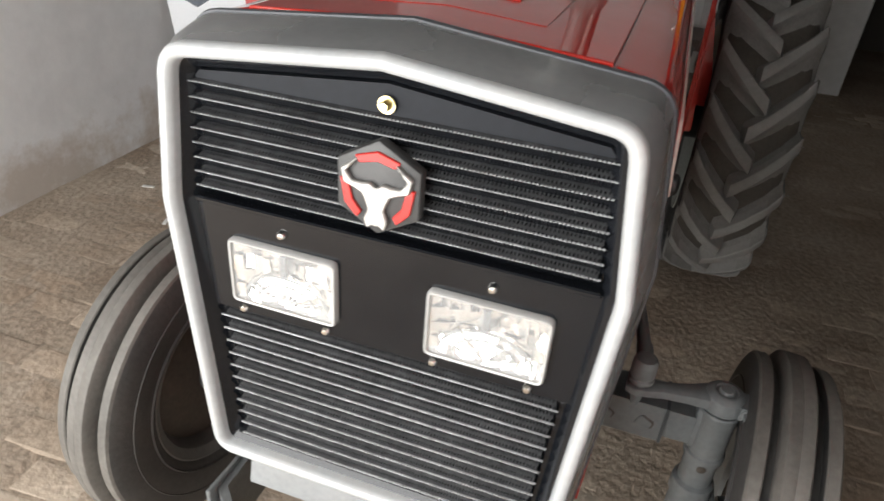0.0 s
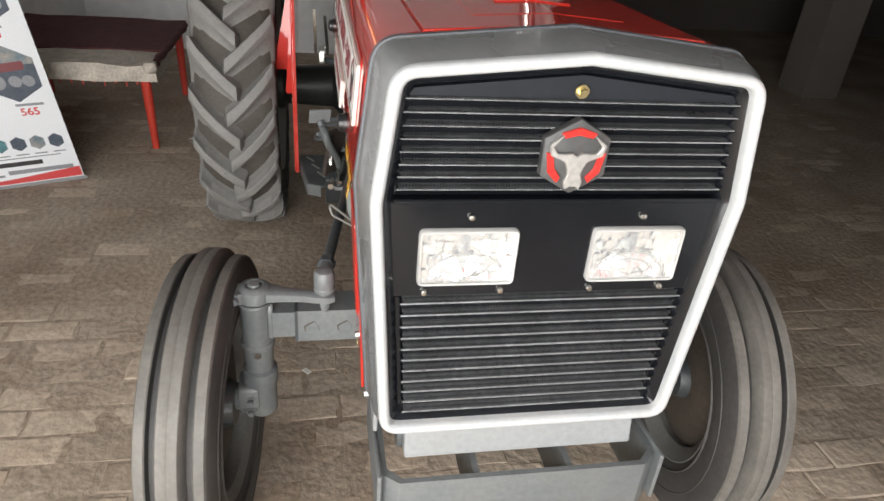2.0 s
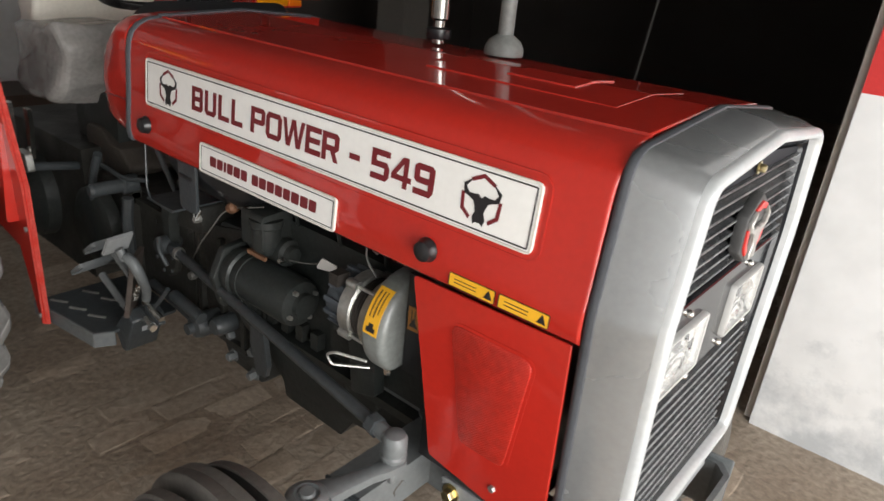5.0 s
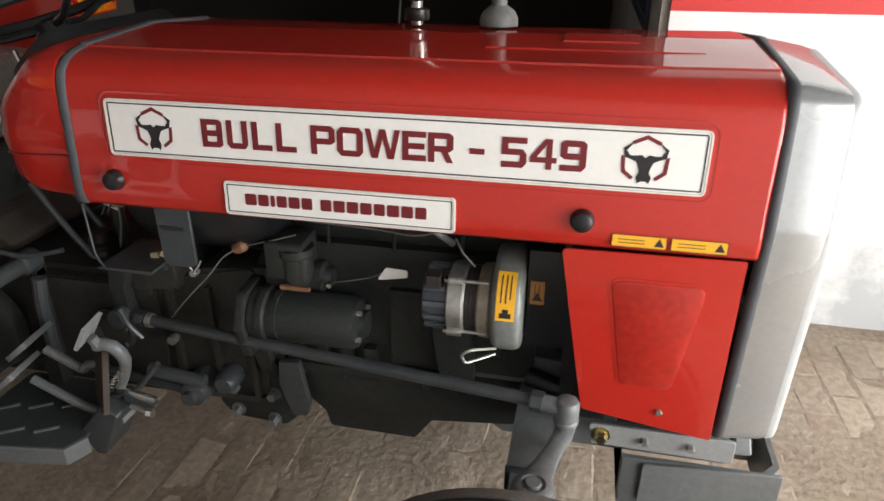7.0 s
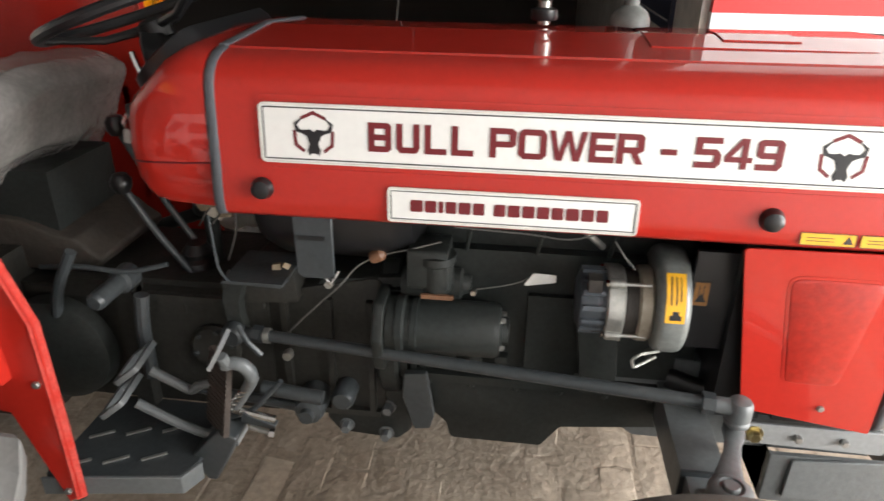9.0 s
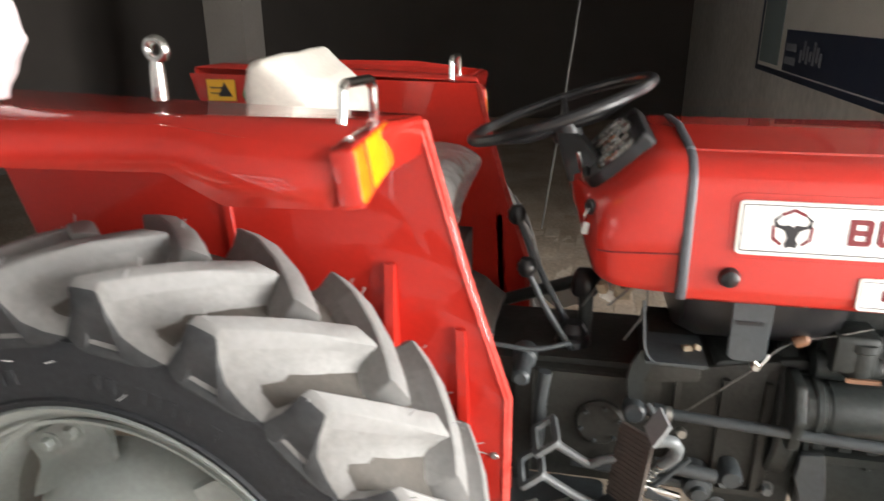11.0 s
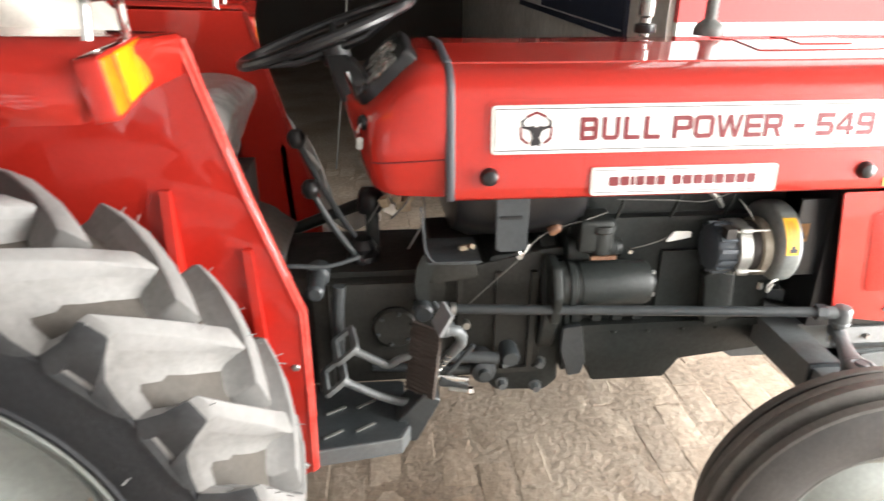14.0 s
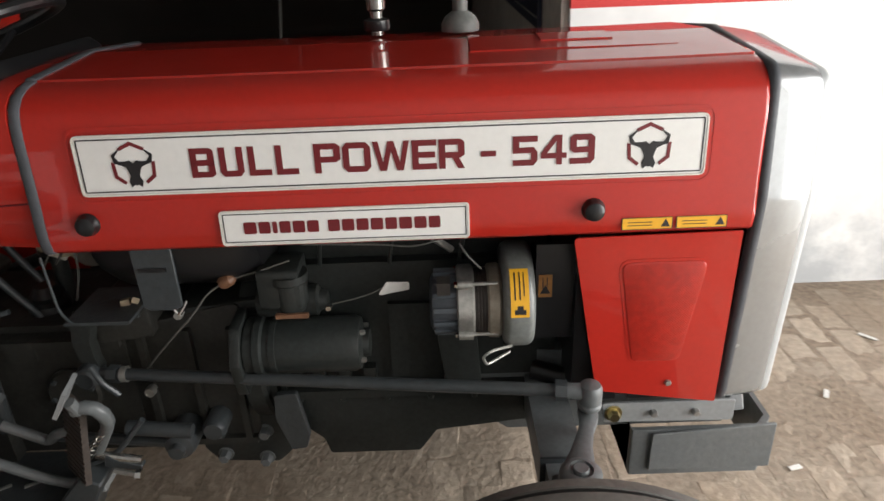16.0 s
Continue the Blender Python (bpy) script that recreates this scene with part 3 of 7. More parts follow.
ext = bmesh.ops.extrude_face_region(plate, geom=cells)
for v in ext["geom"]:
    if isinstance(v, bmesh.types.BMVert):
        v.co.x = 2.2695
part("lamp_plate", plate, BLACK, panel, "flat black plate that holds the lamps")
part("fold", prism("x", [(-0.262, 1.094), (0.262, 1.094), (0.262, 1.1015), (-0.262, 1.1015)], 2.272, 2.292, 0.002, 1), BLACK, panel, "folded edge above the lamp plate")


def headlamp(y):
    c = 1.0005
    hw, hh = 0.079, 0.050
    o = rounded([(y - hw, c + hh), (y - hw, c - hh), (y + hw, c - hh), (y + hw, c + hh)], 0.011, 4)
    ring = loft([ring_x(o, 2.283), ring_x(o, 2.291), ring_x(scaled(o, 0.002), 2.2945), ring_x(scaled(o, 0.005), 2.2935), ring_x(scaled(o, 0.006), 2.282)], cap=False)
    lamp = part("headlamp", ring, LENSFRAME, tractor, "rectangular headlamp with clear faceted glass", 50)
    # reflector: a hollow of cut mirror facets
    rnd = random.Random(int(y * 1000) + 7)
    bm = bmesh.new()
    W, H = hw - 0.005, hh - 0.005

    def dish(u, v):
        return 2.2745 + 0.012 * max(abs(u) ** 3, abs(v) ** 4)
    nu, nv = 12, 4
    for i in range(nu):
        for j in range(nv):
            u0, u1, v0, v1 = (-1 + 2 * i / nu, -1 + 2 * (i + 1) / nu, -1 + 2 * j / nv, -1 + 2 * (j + 1) / nv)
            jig = [rnd.uniform(-0.0048, 0.0048) for _ in range(4)]
            bm.faces.new([bm.verts.new((dish(u, v) + q, y + u * W, c + v * H)) for (u, v), q in zip(((u0, v0), (u1, v0), (u1, v1), (u0, v1)), jig)])
    part("reflector", bm, REFLECTOR, lamp, "bright mirror facets of the reflector", 2)
    # the dome in the lower half: radial facets under an arch
    bm = bmesh.new()
    for q in range(10):
        a0, a1 = math.pi * q / 10, math.pi * (q + 0.92) / 10
        R = lambda rr, a, x: (x, y - 0.060 * rr * math.cos(a), c - 0.040 + 0.040 * rr * math.sin(a))
        j = rnd.uniform(-0.0025, 0.0025)
        for r0, r1, x0, x1 in ((1.0, 0.72, 2.278, 2.283), (0.70, 0.42, 2.280, 2.285), (0.40, 0.1, 2.282, 2.286)):
            bm.faces.new([bm.verts.new(p) for p in (R(r0, a0, x0 + j), R(r0, a1, x0 - j), R(r1, a1, x1), R(r1, a0, x1 + j))])
    part("reflector_dome", bm, REFLECTOR, lamp, "stepped dome in the reflector", 2)
    for rr, rad in ((1.02, 0.0016), (0.71, 0.0012)):
        part("dome_edge", tube([(2.2835 + 0.002 * (1 - rr), y - 0.060 * rr * math.cos(math.pi * q / 14), c - 0.040 + 0.040 * rr * math.sin(math.pi * q / 14)) for q in range(15)], rad, 6), HUBDARK, lamp, "dark edge of the dome")
    part("bulb_stem", box(2.276, 2.2845, y - 0.0075, y + 0.0015, c + 0.004, c + 0.034, 0.002, 1), EMBDARK, lamp, "dark stem above the bulb")
    part("bulb_cap", lathe([(0, 0.0), (0.008, 0.0), (0.011, -0.006), (0.011, -0.02), (0, -0.02)], 14, "x", (2.278, y - 0.004, c + 0.010)), HUBDARK, lamp, "dark shade over the bulb")
    bm = loft([[(x, y + (u - y) * s, c + (v - c) * s) for u, v in scaled(o, 0.0055)] for s, x in ((1.0, 2.2885), (0.985, 2.2915), (0.5, 2.2935))], cap=True)
    g = part("lamp_glass", bm, LENS, lamp, "clear moulded glass", 40)
    g.visible_shadow = False
    return lamp


for side in (-1, 1):
    lamp = headlamp(side * 0.140)
    for sy, sz in ((0.0, 1.070), (-0.066, 0.936), (0.060, 0.936)):
        part("screw", lathe([(0, 0.0075), (0.004, 0.0068), (0.0062, 0.004), (0.0066, 0.0), (0, 0.0)], 12, "x"), CHROME, lamp, "zinc dome screw", m=at(2.284, side * 0.140 + sy, sz))
part("bonnet_bolt", bolt(0.0065, 0.009, 0.0102), BRASS, tractor, "yellow zinc hexagon bolt with washer", m=at(2.287, 0.0, 1.268) @ FACE_X)

# emblem: hexagon plate with three red bars and a plain silver wedge
hexa = [(0.058 * math.sin(i * math.pi / 3), 1.176 + 0.058 * math.cos(i * math.pi / 3)) for i in range(6)]
emblem = part("emblem", prism("x", hexa, 2.288, 2.306, 0.003, 2), EMBDARK, tractor, "hexagonal dark badge with red bars and a silver wedge")


for a0, a1 in ((-36, 36), (80, 148), (212, 280)):
    bar_pts = [(r * math.sin(radians(q)), 1.176 + r * math.cos(radians(q))) for r, q in ((0.046, a0), (0.046, round((a0 + a1) / 120) * 60), (0.046, a1), (0.036, a1), (0.0345, round((a0 + a1) / 120) * 60), (0.036, a0))]
    part("red_bar", prism("x", bar_pts, 2.305, 2.3095, 0.001, 1), EMBRED, emblem, "red enamel bar")
HALF_WEDGE = [(0, 0.05), (-0.08, 0.12), (-0.18, 0.10), (-0.32, 0.10), (-0.40, 0.21), (-0.24, 0.41), (-0.47, 0.25), (-0.43, 0.06), (-0.28, 0.01), (-0.18, -0.04), (-0.14, -0.13), (-0.105, -0.24), (-0.16, -0.38), (-0.12, -0.51), (-0.04, -0.45), (0, -0.47)]
WEDGE = HALF_WEDGE + [(-u, v) for u, v in HALF_WEDGE[-2:0:-1]]
wedge = [(u * 0.092, 1.174 + v * 0.092) for u, v in WEDGE]
part("silver_wedge", prism("x", wedge, 2.305, 2.313, 0.0015, 1), STEELGREY, emblem, "plain silver wedge shape")

# hood: a pressed sheet with rounded shoulders
def hood_section(top, w=0.0):
    """Half a section from the foot of the side to the crown, as (y, z)."""
    return [(-0.306 - w, 1.043), (-0.312 - w, 1.050), (-0.315 - w, 1.072), (-0.313 - w, 1.100), (-0.309 - w, 1.135), (-0.300 - w, 1.245), (-0.296 - w, 1.270), (-0.288 - w, 1.290), (-0.272 - w, 1.306), (-0.250, 1.315 + top), (-0.2228, 1.3202 + top), (-0.2214, 1.3168 + top), (-0.2190, 1.3172 + top), (-0.2176, 1.3236 + top), (-0.12, 1.3298 + top), (-0.012, 1.3372 + top), (0, 1.3376 + top)]


def hood_ring(x, top, w=0.0):
    half = hood_section(top, w)
    return [(x, y, z) for y, z in half] + [(x, -y, z) for y, z in half[-2::-1]]


hood_bm = loft([hood_ring(x, t) for x, t in ((0.992, 0.001), (0.996, 0.001), (1.2, 0.0), (1.5, 0.0), (1.8, 0.0), (2.05, 0.001), (2.197, 0.003), (2.203, 0.003))], closed=False)
hood = part("hood", hood_bm, RED, tractor, "glossy red painted steel hood", 40)
sol = hood.modifiers.new("sheet", "SOLIDIFY")
sol.thickness, sol.offset = 0.004, -1


def hood_z(y):
    """Height of the hood's top a little behind the nose."""
    sec = [(-a, z) for a, z in hood_section(0.001)[8:]]
    y = abs(y)
    for (y1, z1), (y0, z0) in zip(sec, sec[1:]):
        if y0 <= y <= y1:
            return z0 + (z1 - z0) * (y - y0) / max(1e-6, y1 - y0)
    return sec[-1][1]


def hood_patch(x0, x1, y0, y1, lift, edge):
    ys = [y0] + [y0 + edge + (y1 - y0 - 2 * edge) * k / 18 for k in range(19)] + [y1]
    rings = []
    for x, up in ((x0, -0.0012), (x0 + edge, lift), (x1 - edge, lift), (x1, -0.0012)):
        rings.append([(x, y, hood_z(y) + (up if 0 < k < 20 else -0.0012)) for k, y in enumerate(ys)])
    return loft(rings, closed=False)


part("hood_top_panel", hood_patch(1.730, 2.106, -0.128, 0.128, 0.0016, 0.0020), RED, hood, "raised pressing on the hood top", 20)
part("hood_top_flap", hood_patch(1.864, 2.002, -0.070, 0.070, 0.0042, 0.0022), RED, hood, "small flap in the hood pressing", 20)
part("hood_rear_band", loft([[(x, y * s, z * s + (1 - s) * 1.05) for _, y, z in hood_ring(0, 0.001)] for x, s in ((0.977, 0.992), (0.977, 1.008), (0.981, 1.016), (0.991, 1.016), (0.995, 1.008), (0.995, 0.995))], closed=False), SEAL, tractor, "black rubber band round the rear of the hood", 40)
for side in (-1, 1):
    # side panel beside the radiator
    pts = [(1.898, 1.036), (2.192, 1.040), (2.197, 0.664), (1.958, 0.700)]
    sp = part("side_panel", prism("y", rounded(pts, [0.008, 0.004, 0.004, 0.012], 3), side * 0.300, side * 0.305, 0.0015, 1), RED, tractor, "red radiator side panel with a pressed vent")
    shear = Matrix.Identity(4)
    shear[1][2], shear[1][3] = -0.034 * -side, 0.034 * -side * 0.95
    sp.data.transform(shear)
    vent = rounded([(1.985, 0.985), (2.140, 0.985), (2.112, 0.770), (2.022, 0.770)], 0.018, 4)
    vp = part("pressed_vent", prism("y", vent, side * 0.3045, side * 0.3080, 0.003, 2), REDMESH, sp, "raised field of fine perforated red sheet")
    vp.data.transform(shear)
    vb = part("vent_backing", prism("y", scaled(vent, 0.006), side * 0.3052, side * 0.3060), RED, sp, "red sheet behind the perforations")
    vb.data.transform(shear)
    part("panel_bolt", bolt(0.007, 0.008, 0.0), ZINC, sp, "zinc bolt", m=at(2.098, side * 0.2945, 0.716) @ ROT_Y[side if side < 0 else 1])
    for kx, kz in ((1.069, 1.098), (1.927, 1.092)):
        part("hood_knob", lathe([(0, 0.020), (0.010, 0.020), (0.0165, 0.016), (0.0175, 0.008), (0.020, 0.004), (0.020, 0), (0, 0)], 18, "z"), PLASTIC, tractor, "round black plastic hood knob", m=at(kx, side * 0.3125, kz) @ ROT_Y[side])

# signs on both sides, a little leaning with the hood side
def on_side(side, x, z):
    """A frame on the hood's side: local x forwards along the letters, y up the sheet, z outwards."""
    y = side * (0.3095 - (z - 1.135) * 0.08 if z > 1.135 else 0.3095 + (1.135 - z) * 0.09)
    base = at(x, y, z)
    if side < 0:
        return base @ FACE_SOUTH @ pose(0, 0, 0, -4.5, 0, 0)
    return base @ Matrix.Rotation(math.pi, 4, "Z") @ FACE_SOUTH @ pose(0, 0, 0, -4.5, 0, 0)


def flat_poly(pts, h, r=0.0):
    return prism("z", pts, 0.0, h, r, 1)


def ring_plate(pts, t, h):
    rings = [[(u, v, z) for u, v in p] for p, z in ((pts, 0.0), (pts, h), (scaled(pts, t), h), (scaled(pts, t), 0.0))]
    return loft(rings, cap=False)


def side_emblem(parent, frame_m, s):
    for a0, a1 in ((-38, 38), (80, 150), (210, 280)):
        mid = round((a0 + a1) / 120) * 60
        part("ink_bar", flat_poly([(r * math.sin(radians(q)) * s, r * math.cos(radians(q)) * s) for r, q in ((0.51, a0), (0.55, mid), (0.51, a1), (0.43, a1), (0.46, mid), (0.43, a0))], 0.0006), MAROON, parent, "maroon printed bar", m=frame_m)
    part("ink_wedge", flat_poly([(u * s, v * s) for u, v in WEDGE], 0.0008), INK, parent, "black printed wedge shape", m=frame_m)


def wide_letter(letter, w, h, stroke=0.0106, thick=0.0007):
    """A broad square-cut block letter of one welded sheet, w by h."""
    a, b, c = stroke / w, stroke / h * 0.92, 0.16

    def ring(y0, y1, lt=c, rt=c, lb=c, rb=c):
        k = (y1 - y0)
        out = [[(0, y0 + lb * k), (0, y1 - lt * k), (a, y1 - b), (a, y0 + b)], [(1, y0 + rb * k), (1, y1 - rt * k), (1 - a, y1 - b), (1 - a, y0 + b)],
               [(lb, y0), (1 - rb, y0), (1 - a, y0 + b), (a, y0 + b)], [(lt, y1), (1 - rt, y1), (1 - a, y1 - b), (a, y1 - b)]]
        for ch, p, q, r in ((lb, (0, y0 + lb * k), (lb, y0), (a, y0 + b)), (lt, (0, y1 - lt * k), (lt, y1), (a, y1 - b)), (rb, (1, y0 + rb * k), (1 - rb, y0), (1 - a, y0 + b)), (rt, (1, y1 - rt * k), (1 - rt, y1), (1 - a, y1 - b))):
            if ch:
                out.append([p, q, r])
        return out
    tail = [[(1, 0.38), (1, c), (1 - a, b), (1 - a, 0.38)], [(1, c), (1 - c, 0), (1 - a, b)], [(1 - c, 0), (0, 0), (0, b), (1 - a, b)]]
    m2 = 0.5 + b / 2
    polys = {
        "B": ring(0.5 - b / 2, 1, 0, c, 0, 0)[:2] + ring(0.5 - b / 2, 1, 0, c, 0, 0)[2:] + [p for i, p in enumerate(ring(0, m2, 0, 0, 0, c)) if i != 3],
        "U": [[(0, 1), (0, c), (a, b), (a, 1)], [(1, 1), (1, c), (1 - a, b), (1 - a, 1)], [(c, 0), (1 - c, 0), (1 - a, b), (a, b)], [(0, c), (c, 0), (a, b)], [(1, c), (1 - c, 0), (1 - a, b)]],
        "L": [[(0, 1), (0, 0), (a, b), (a, 1)], [(0, 0), (1, 0), (1, b), (a, b)]],
        "P": ring(0.36, 1, 0, c, 0, c) + [[(0, 0), (a, 0), (a, 0.36), (0, 0.36)]],
        "O": ring(0, 1),
        "W": [[(0, 1), (0.15, 1), (0.27, 0.28), (0.42, 1), (0.58, 1), (0.73, 0.28), (0.85, 1), (1, 1), (0.82, 0), (0.64, 0), (0.5, 0.68), (0.36, 0), (0.18, 0)]],
        "E": [[(0, 0), (0, 1), (a, 1), (a, 0)], [(a, 1), (1, 1), (1, 1 - b), (a, 1 - b)], [(a, m2), (0.94, m2), (0.94, m2 - b), (a, m2 - b)], [(a, b), (1, b), (1, 0), (a, 0)]],
        "R": ring(0.36, 1, 0, c, 0, c) + [[(0, 0), (a, 0), (a, 0.36), (0, 0.36)], [(0.52, 0.36), (0.78, 0.36), (1, 0), (0.74, 0)]],
        "5": [[(0, 1), (1, 1), (1, 1 - b), (0, 1 - b)], [(0, 1 - b), (a, 1 - b), (a, 0.62), (0, 0.62)], [(0, 0.62), (1 - c, 0.62), (1 - a, 0.62 - b), (0, 0.62 - b)], [(1 - c, 0.62), (1, 0.62 - c), (1 - a, 0.62 - b)],
              [(1, 0.62 - c), (1, c), (1 - a, b), (1 - a, 0.62 - b)], [(1, c), (1 - c, 0), (1 - a, b)], [(1 - c, 0), (0, 0), (0, b), (1 - a, b)]],
        "4": [[(0.60, 0), (0.60, 1), (0.82, 1), (0.82, 0)], [(0, 0.22), (0, 0.40), (0.60, 0.40), (0.60, 0.22)], [(0.82, 0.22), (0.82, 0.40), (1, 0.40), (1, 0.22)], [(0, 0.40), (0.24, 0.40), (0.60, 0.80), (0.60, 1), (0.54, 1)]],
        "9": ring(0.38, 1, c, c, c, 0) + tail,
        "-": [[(0, 0.36), (1, 0.36), (1, 0.55), (0, 0.55)]],
    }[letter]
    bm = bmesh.new()
    for poly in polys:
        bm.faces.new([bm.verts.new((x * w, y * h, 0)) for x, y in poly])
    bmesh.ops.remove_doubles(bm, verts=bm.verts, dist=1e-5)
    bmesh.ops.recalc_face_normals(bm, faces=bm.faces)
    ext = bmesh.ops.extrude_face_region(bm, geom=list(bm.faces))
    for v in ext["geom"]:
        if isinstance(v, bmesh.types.BMVert):
            v.co.z = thick
    return bm


def name_sign(side):
    w, h = 1.030, 0.0965
    m = on_side(side, 1.590, 1.197)
    o = rounded([(-w / 2, -h / 2), (w / 2, -h / 2), (w / 2, h / 2), (-w / 2, h / 2)], 0.007, 3)
    sign = part("name_sign", flat_poly(o, 0.004, 0.0015), WHITE, tractor, "long white sign with maroon lettering", m=m)
    part("sign_bead", ring_plate(scaled(o, -0.016), 0.004, 0.0018), RED, sign, "pressed red bead round the sign", m=at(0, 0, -0.0012))
    part("sign_rim", ring_plate(scaled(o, -0.003), 0.0030, 0.0048), CREAM, sign, "cream raised rim")
    part("sign_line", ring_plate(scaled(o, 0.0035), 0.0022, 0.0046), INK, sign, "thin black border line")
    for word, x0, widths, gap in (("BULL", 203, (43, 43, 40, 40), 9), ("POWER", 425, (47, 50, 66, 44, 46), 4), ("-", 723, (27,), 0), ("549", 780, (44, 46, 44), 6)):
        u = x0 * 1.03 / 1123 - 0.515
        for letter, w_l in zip(word, widths):
            part("letter", wide_letter(letter, w_l * 1.03 / 1123, 0.049), MAROON, sign, "maroon block letter", m=at(u, -0.0245, 0.0046))
            u += (w_l + gap) * 1.03 / 1123
    for x in (-0.423, 0.423):
        side_emblem(sign, at(x, 0, 0.0042), 0.072)
    w, h = 0.418, 0.056
    m = on_side(side, 1.505, 1.082)
    o = rounded([(-w / 2, -h / 2), (w / 2, -h / 2), (w / 2, h / 2), (-w / 2, h / 2)], 0.004, 3)
    plate = part("maker_plate", flat_poly(o, 0.004, 0.001), WHITE, tractor, "small white maker's plate with maroon bars", m=m)
    part("plate_rim", ring_plate(scaled(o, -0.003), 0.003, 0.0048), CREAM, plate, "cream raised rim")
    part("plate_line", ring_plate(scaled(o, 0.0025), 0.0016, 0.0046), INK, plate, "thin black border line")
    x = -0.172
    for i, width in enumerate((22, 20, 8, 19, 21, 20, 0, 20, 21, 21, 21, 20, 22, 21, 20)):
        if width:
            bm = flat_poly(rounded([(0, -0.0105), (width * 0.00098, -0.0105), (width * 0.00098, 0.0105), (0, 0.0105)], 0.003, 2), 0.0006)
            part("ink_block", bm, MAROON, plate, "", m=at(x, 0, 0.0044))
        x += width * 0.00098 + 0.0040 if width else 0.012


def warning_sticker(parent, m, w, h, upright=False):
    o = rounded([(-w / 2, -h / 2), (w / 2, -h / 2), (w / 2, h / 2), (-w / 2, h / 2)], 0.002, 2)
    st = part("warning_sticker", flat_poly(o, 0.0008), YELLOW, parent, "yellow warning sticker with a black triangle", m=m)
    part("sticker_line", ring_plate(o, 0.0012, 0.0011), INK, st, "thin black border")
    s = min(w, h) * 0.36
    cx, cy = (w / 2 - h * 0.55, 0) if not upright else (0, -h / 2 + w * 0.6)
    part("triangle", flat_poly([(cx - s, cy - s * 0.8), (cx + s, cy - s * 0.8), (cx, cy + s)], 0.0012), INK, st, "black warning triangle")
    for i in range(2):
        if upright:
            part("print_line", flat_poly([(-w * 0.2 + i * w * 0.28, -h * 0.1), (-w * 0.14 + i * w * 0.28, -h * 0.1), (-w * 0.14 + i * w * 0.28, h * 0.36), (-w * 0.2 + i * w * 0.28, h * 0.36)], 0.0011), INK, st)
        else:
            part("print_line", flat_poly([(-w * 0.38, h * (0.08 - 0.25 * i)), (w * 0.1, h * (0.08 - 0.25 * i)), (w * 0.1, h * (0.14 - 0.25 * i)), (-w * 0.38, h * (0.14 - 0.25 * i))], 0.0011), INK, st)
    return st


for side in (-1, 1):
    name_sign(side)
    warning_sticker(tractor, on_side(side, 2.020, 1.0635), 0.087, 0.022)
    warning_sticker(tractor, on_side(side, 2.113, 1.0635), 0.087, 0.022)

# exhaust and air intake stacks through the hood
part("exhaust_pipe", lathe([(0, 1.335), (0.0135, 1.335), (0.0135, 1.383), (0.020, 1.388), (0.021, 1.62), (0.031, 1.64), (0.033, 1.98), (0.022, 2.0), (0.020, 2.28), (0.016, 2.28), (0.016, 2.0)], 24, "z", (1.545, 0.12, 0)), STEEL, tractor, "dull chromed exhaust stack")
part("intake_pipe", lathe([(0, 1.338), (0.040, 1.338), (0.040, 1.352), (0.033, 1.366), (0.016, 1.378), (0.0145, 1.75), (0.020, 1.76), (0.05, 1.78), (0.06, 1.84), (0.045, 1.90), (0, 1.92)], 24, "z", (1.722, 0.12, 0)), HUBDARK, tractor, "grey air intake stack with a cone foot")

part("exhaust_collar", lathe([(0.0145, 1.345), (0.026, 1.345), (0.028, 1.350), (0.027, 1.366), (0.0145, 1.370)], 24, "z", (1.545, 0.12, 0)), PLASTIC, tractor, "black collar at the exhaust foot")
# dash cowl behind the hood: round at its rear corners, with a ledge below the instruments
cowl_plan = [(0.976, 1.333, 0.304, 1.036), (0.945, 1.335, 0.303, 1.037), (0.922, 1.333, 0.302, 1.038), (0.898, 1.322, 0.301, 1.039), (0.870, 1.298, 0.299, 1.041), (0.850, 1.280, 0.297, 1.046), (0.835, 1.266, 0.293, 1.052), (0.820, 1.253, 0.284, 1.061), (0.809, 1.245, 0.256, 1.074), (0.796, 1.240, 0.212, 1.098), (0.782, 1.238, 0.150, 1.132), (0.766, 1.235, 0.085, 1.168), (0.754, 1.228, 0.036, 1.200)]
cowl_rings = []
for x, top, w, low in cowl_plan:
    h, k = top - low, min(1.0, w / 0.25)
    half = [(-w + 0.05 * k, low), (-w + 0.018 * k, low + min(0.010, 0.1 * h)), (-w + 0.003 * k, low + min(0.034, 0.22 * h)), (-w - 0.003 * k, low + 0.5 * h), (-w + 0.003 * k, top - min(0.055, 0.25 * h)), (-w + 0.014 * k, top - min(0.034, 0.15 * h)), (-w + 0.035 * k, top - min(0.018, 0.08 * h)), (-w + 0.07 * k, top - 0.010 * k), (-w + 0.12 * k, top - 0.005 * k), (0, top)]
    cowl_rings.append([(x, y, z) for y, z in half] + [(x, -y, z) for y, z in half[-2::-1]])
part("dash_cowl", loft(cowl_rings, closed=True, cap=True), RED, tractor, "red dashboard cowl", 32)
part("cowl_seam", tube([(x, -w - 0.0008, 1.124 + (x - 0.75) * 0.05) for x, top, w, low in cowl_plan[:8]], 0.0018, 6), MAROON, tractor, "dark seam line of the cowl")
dash_m = at(0.853, 0, 1.291) @ pose(0, 0, 0, 0, -42, 0)
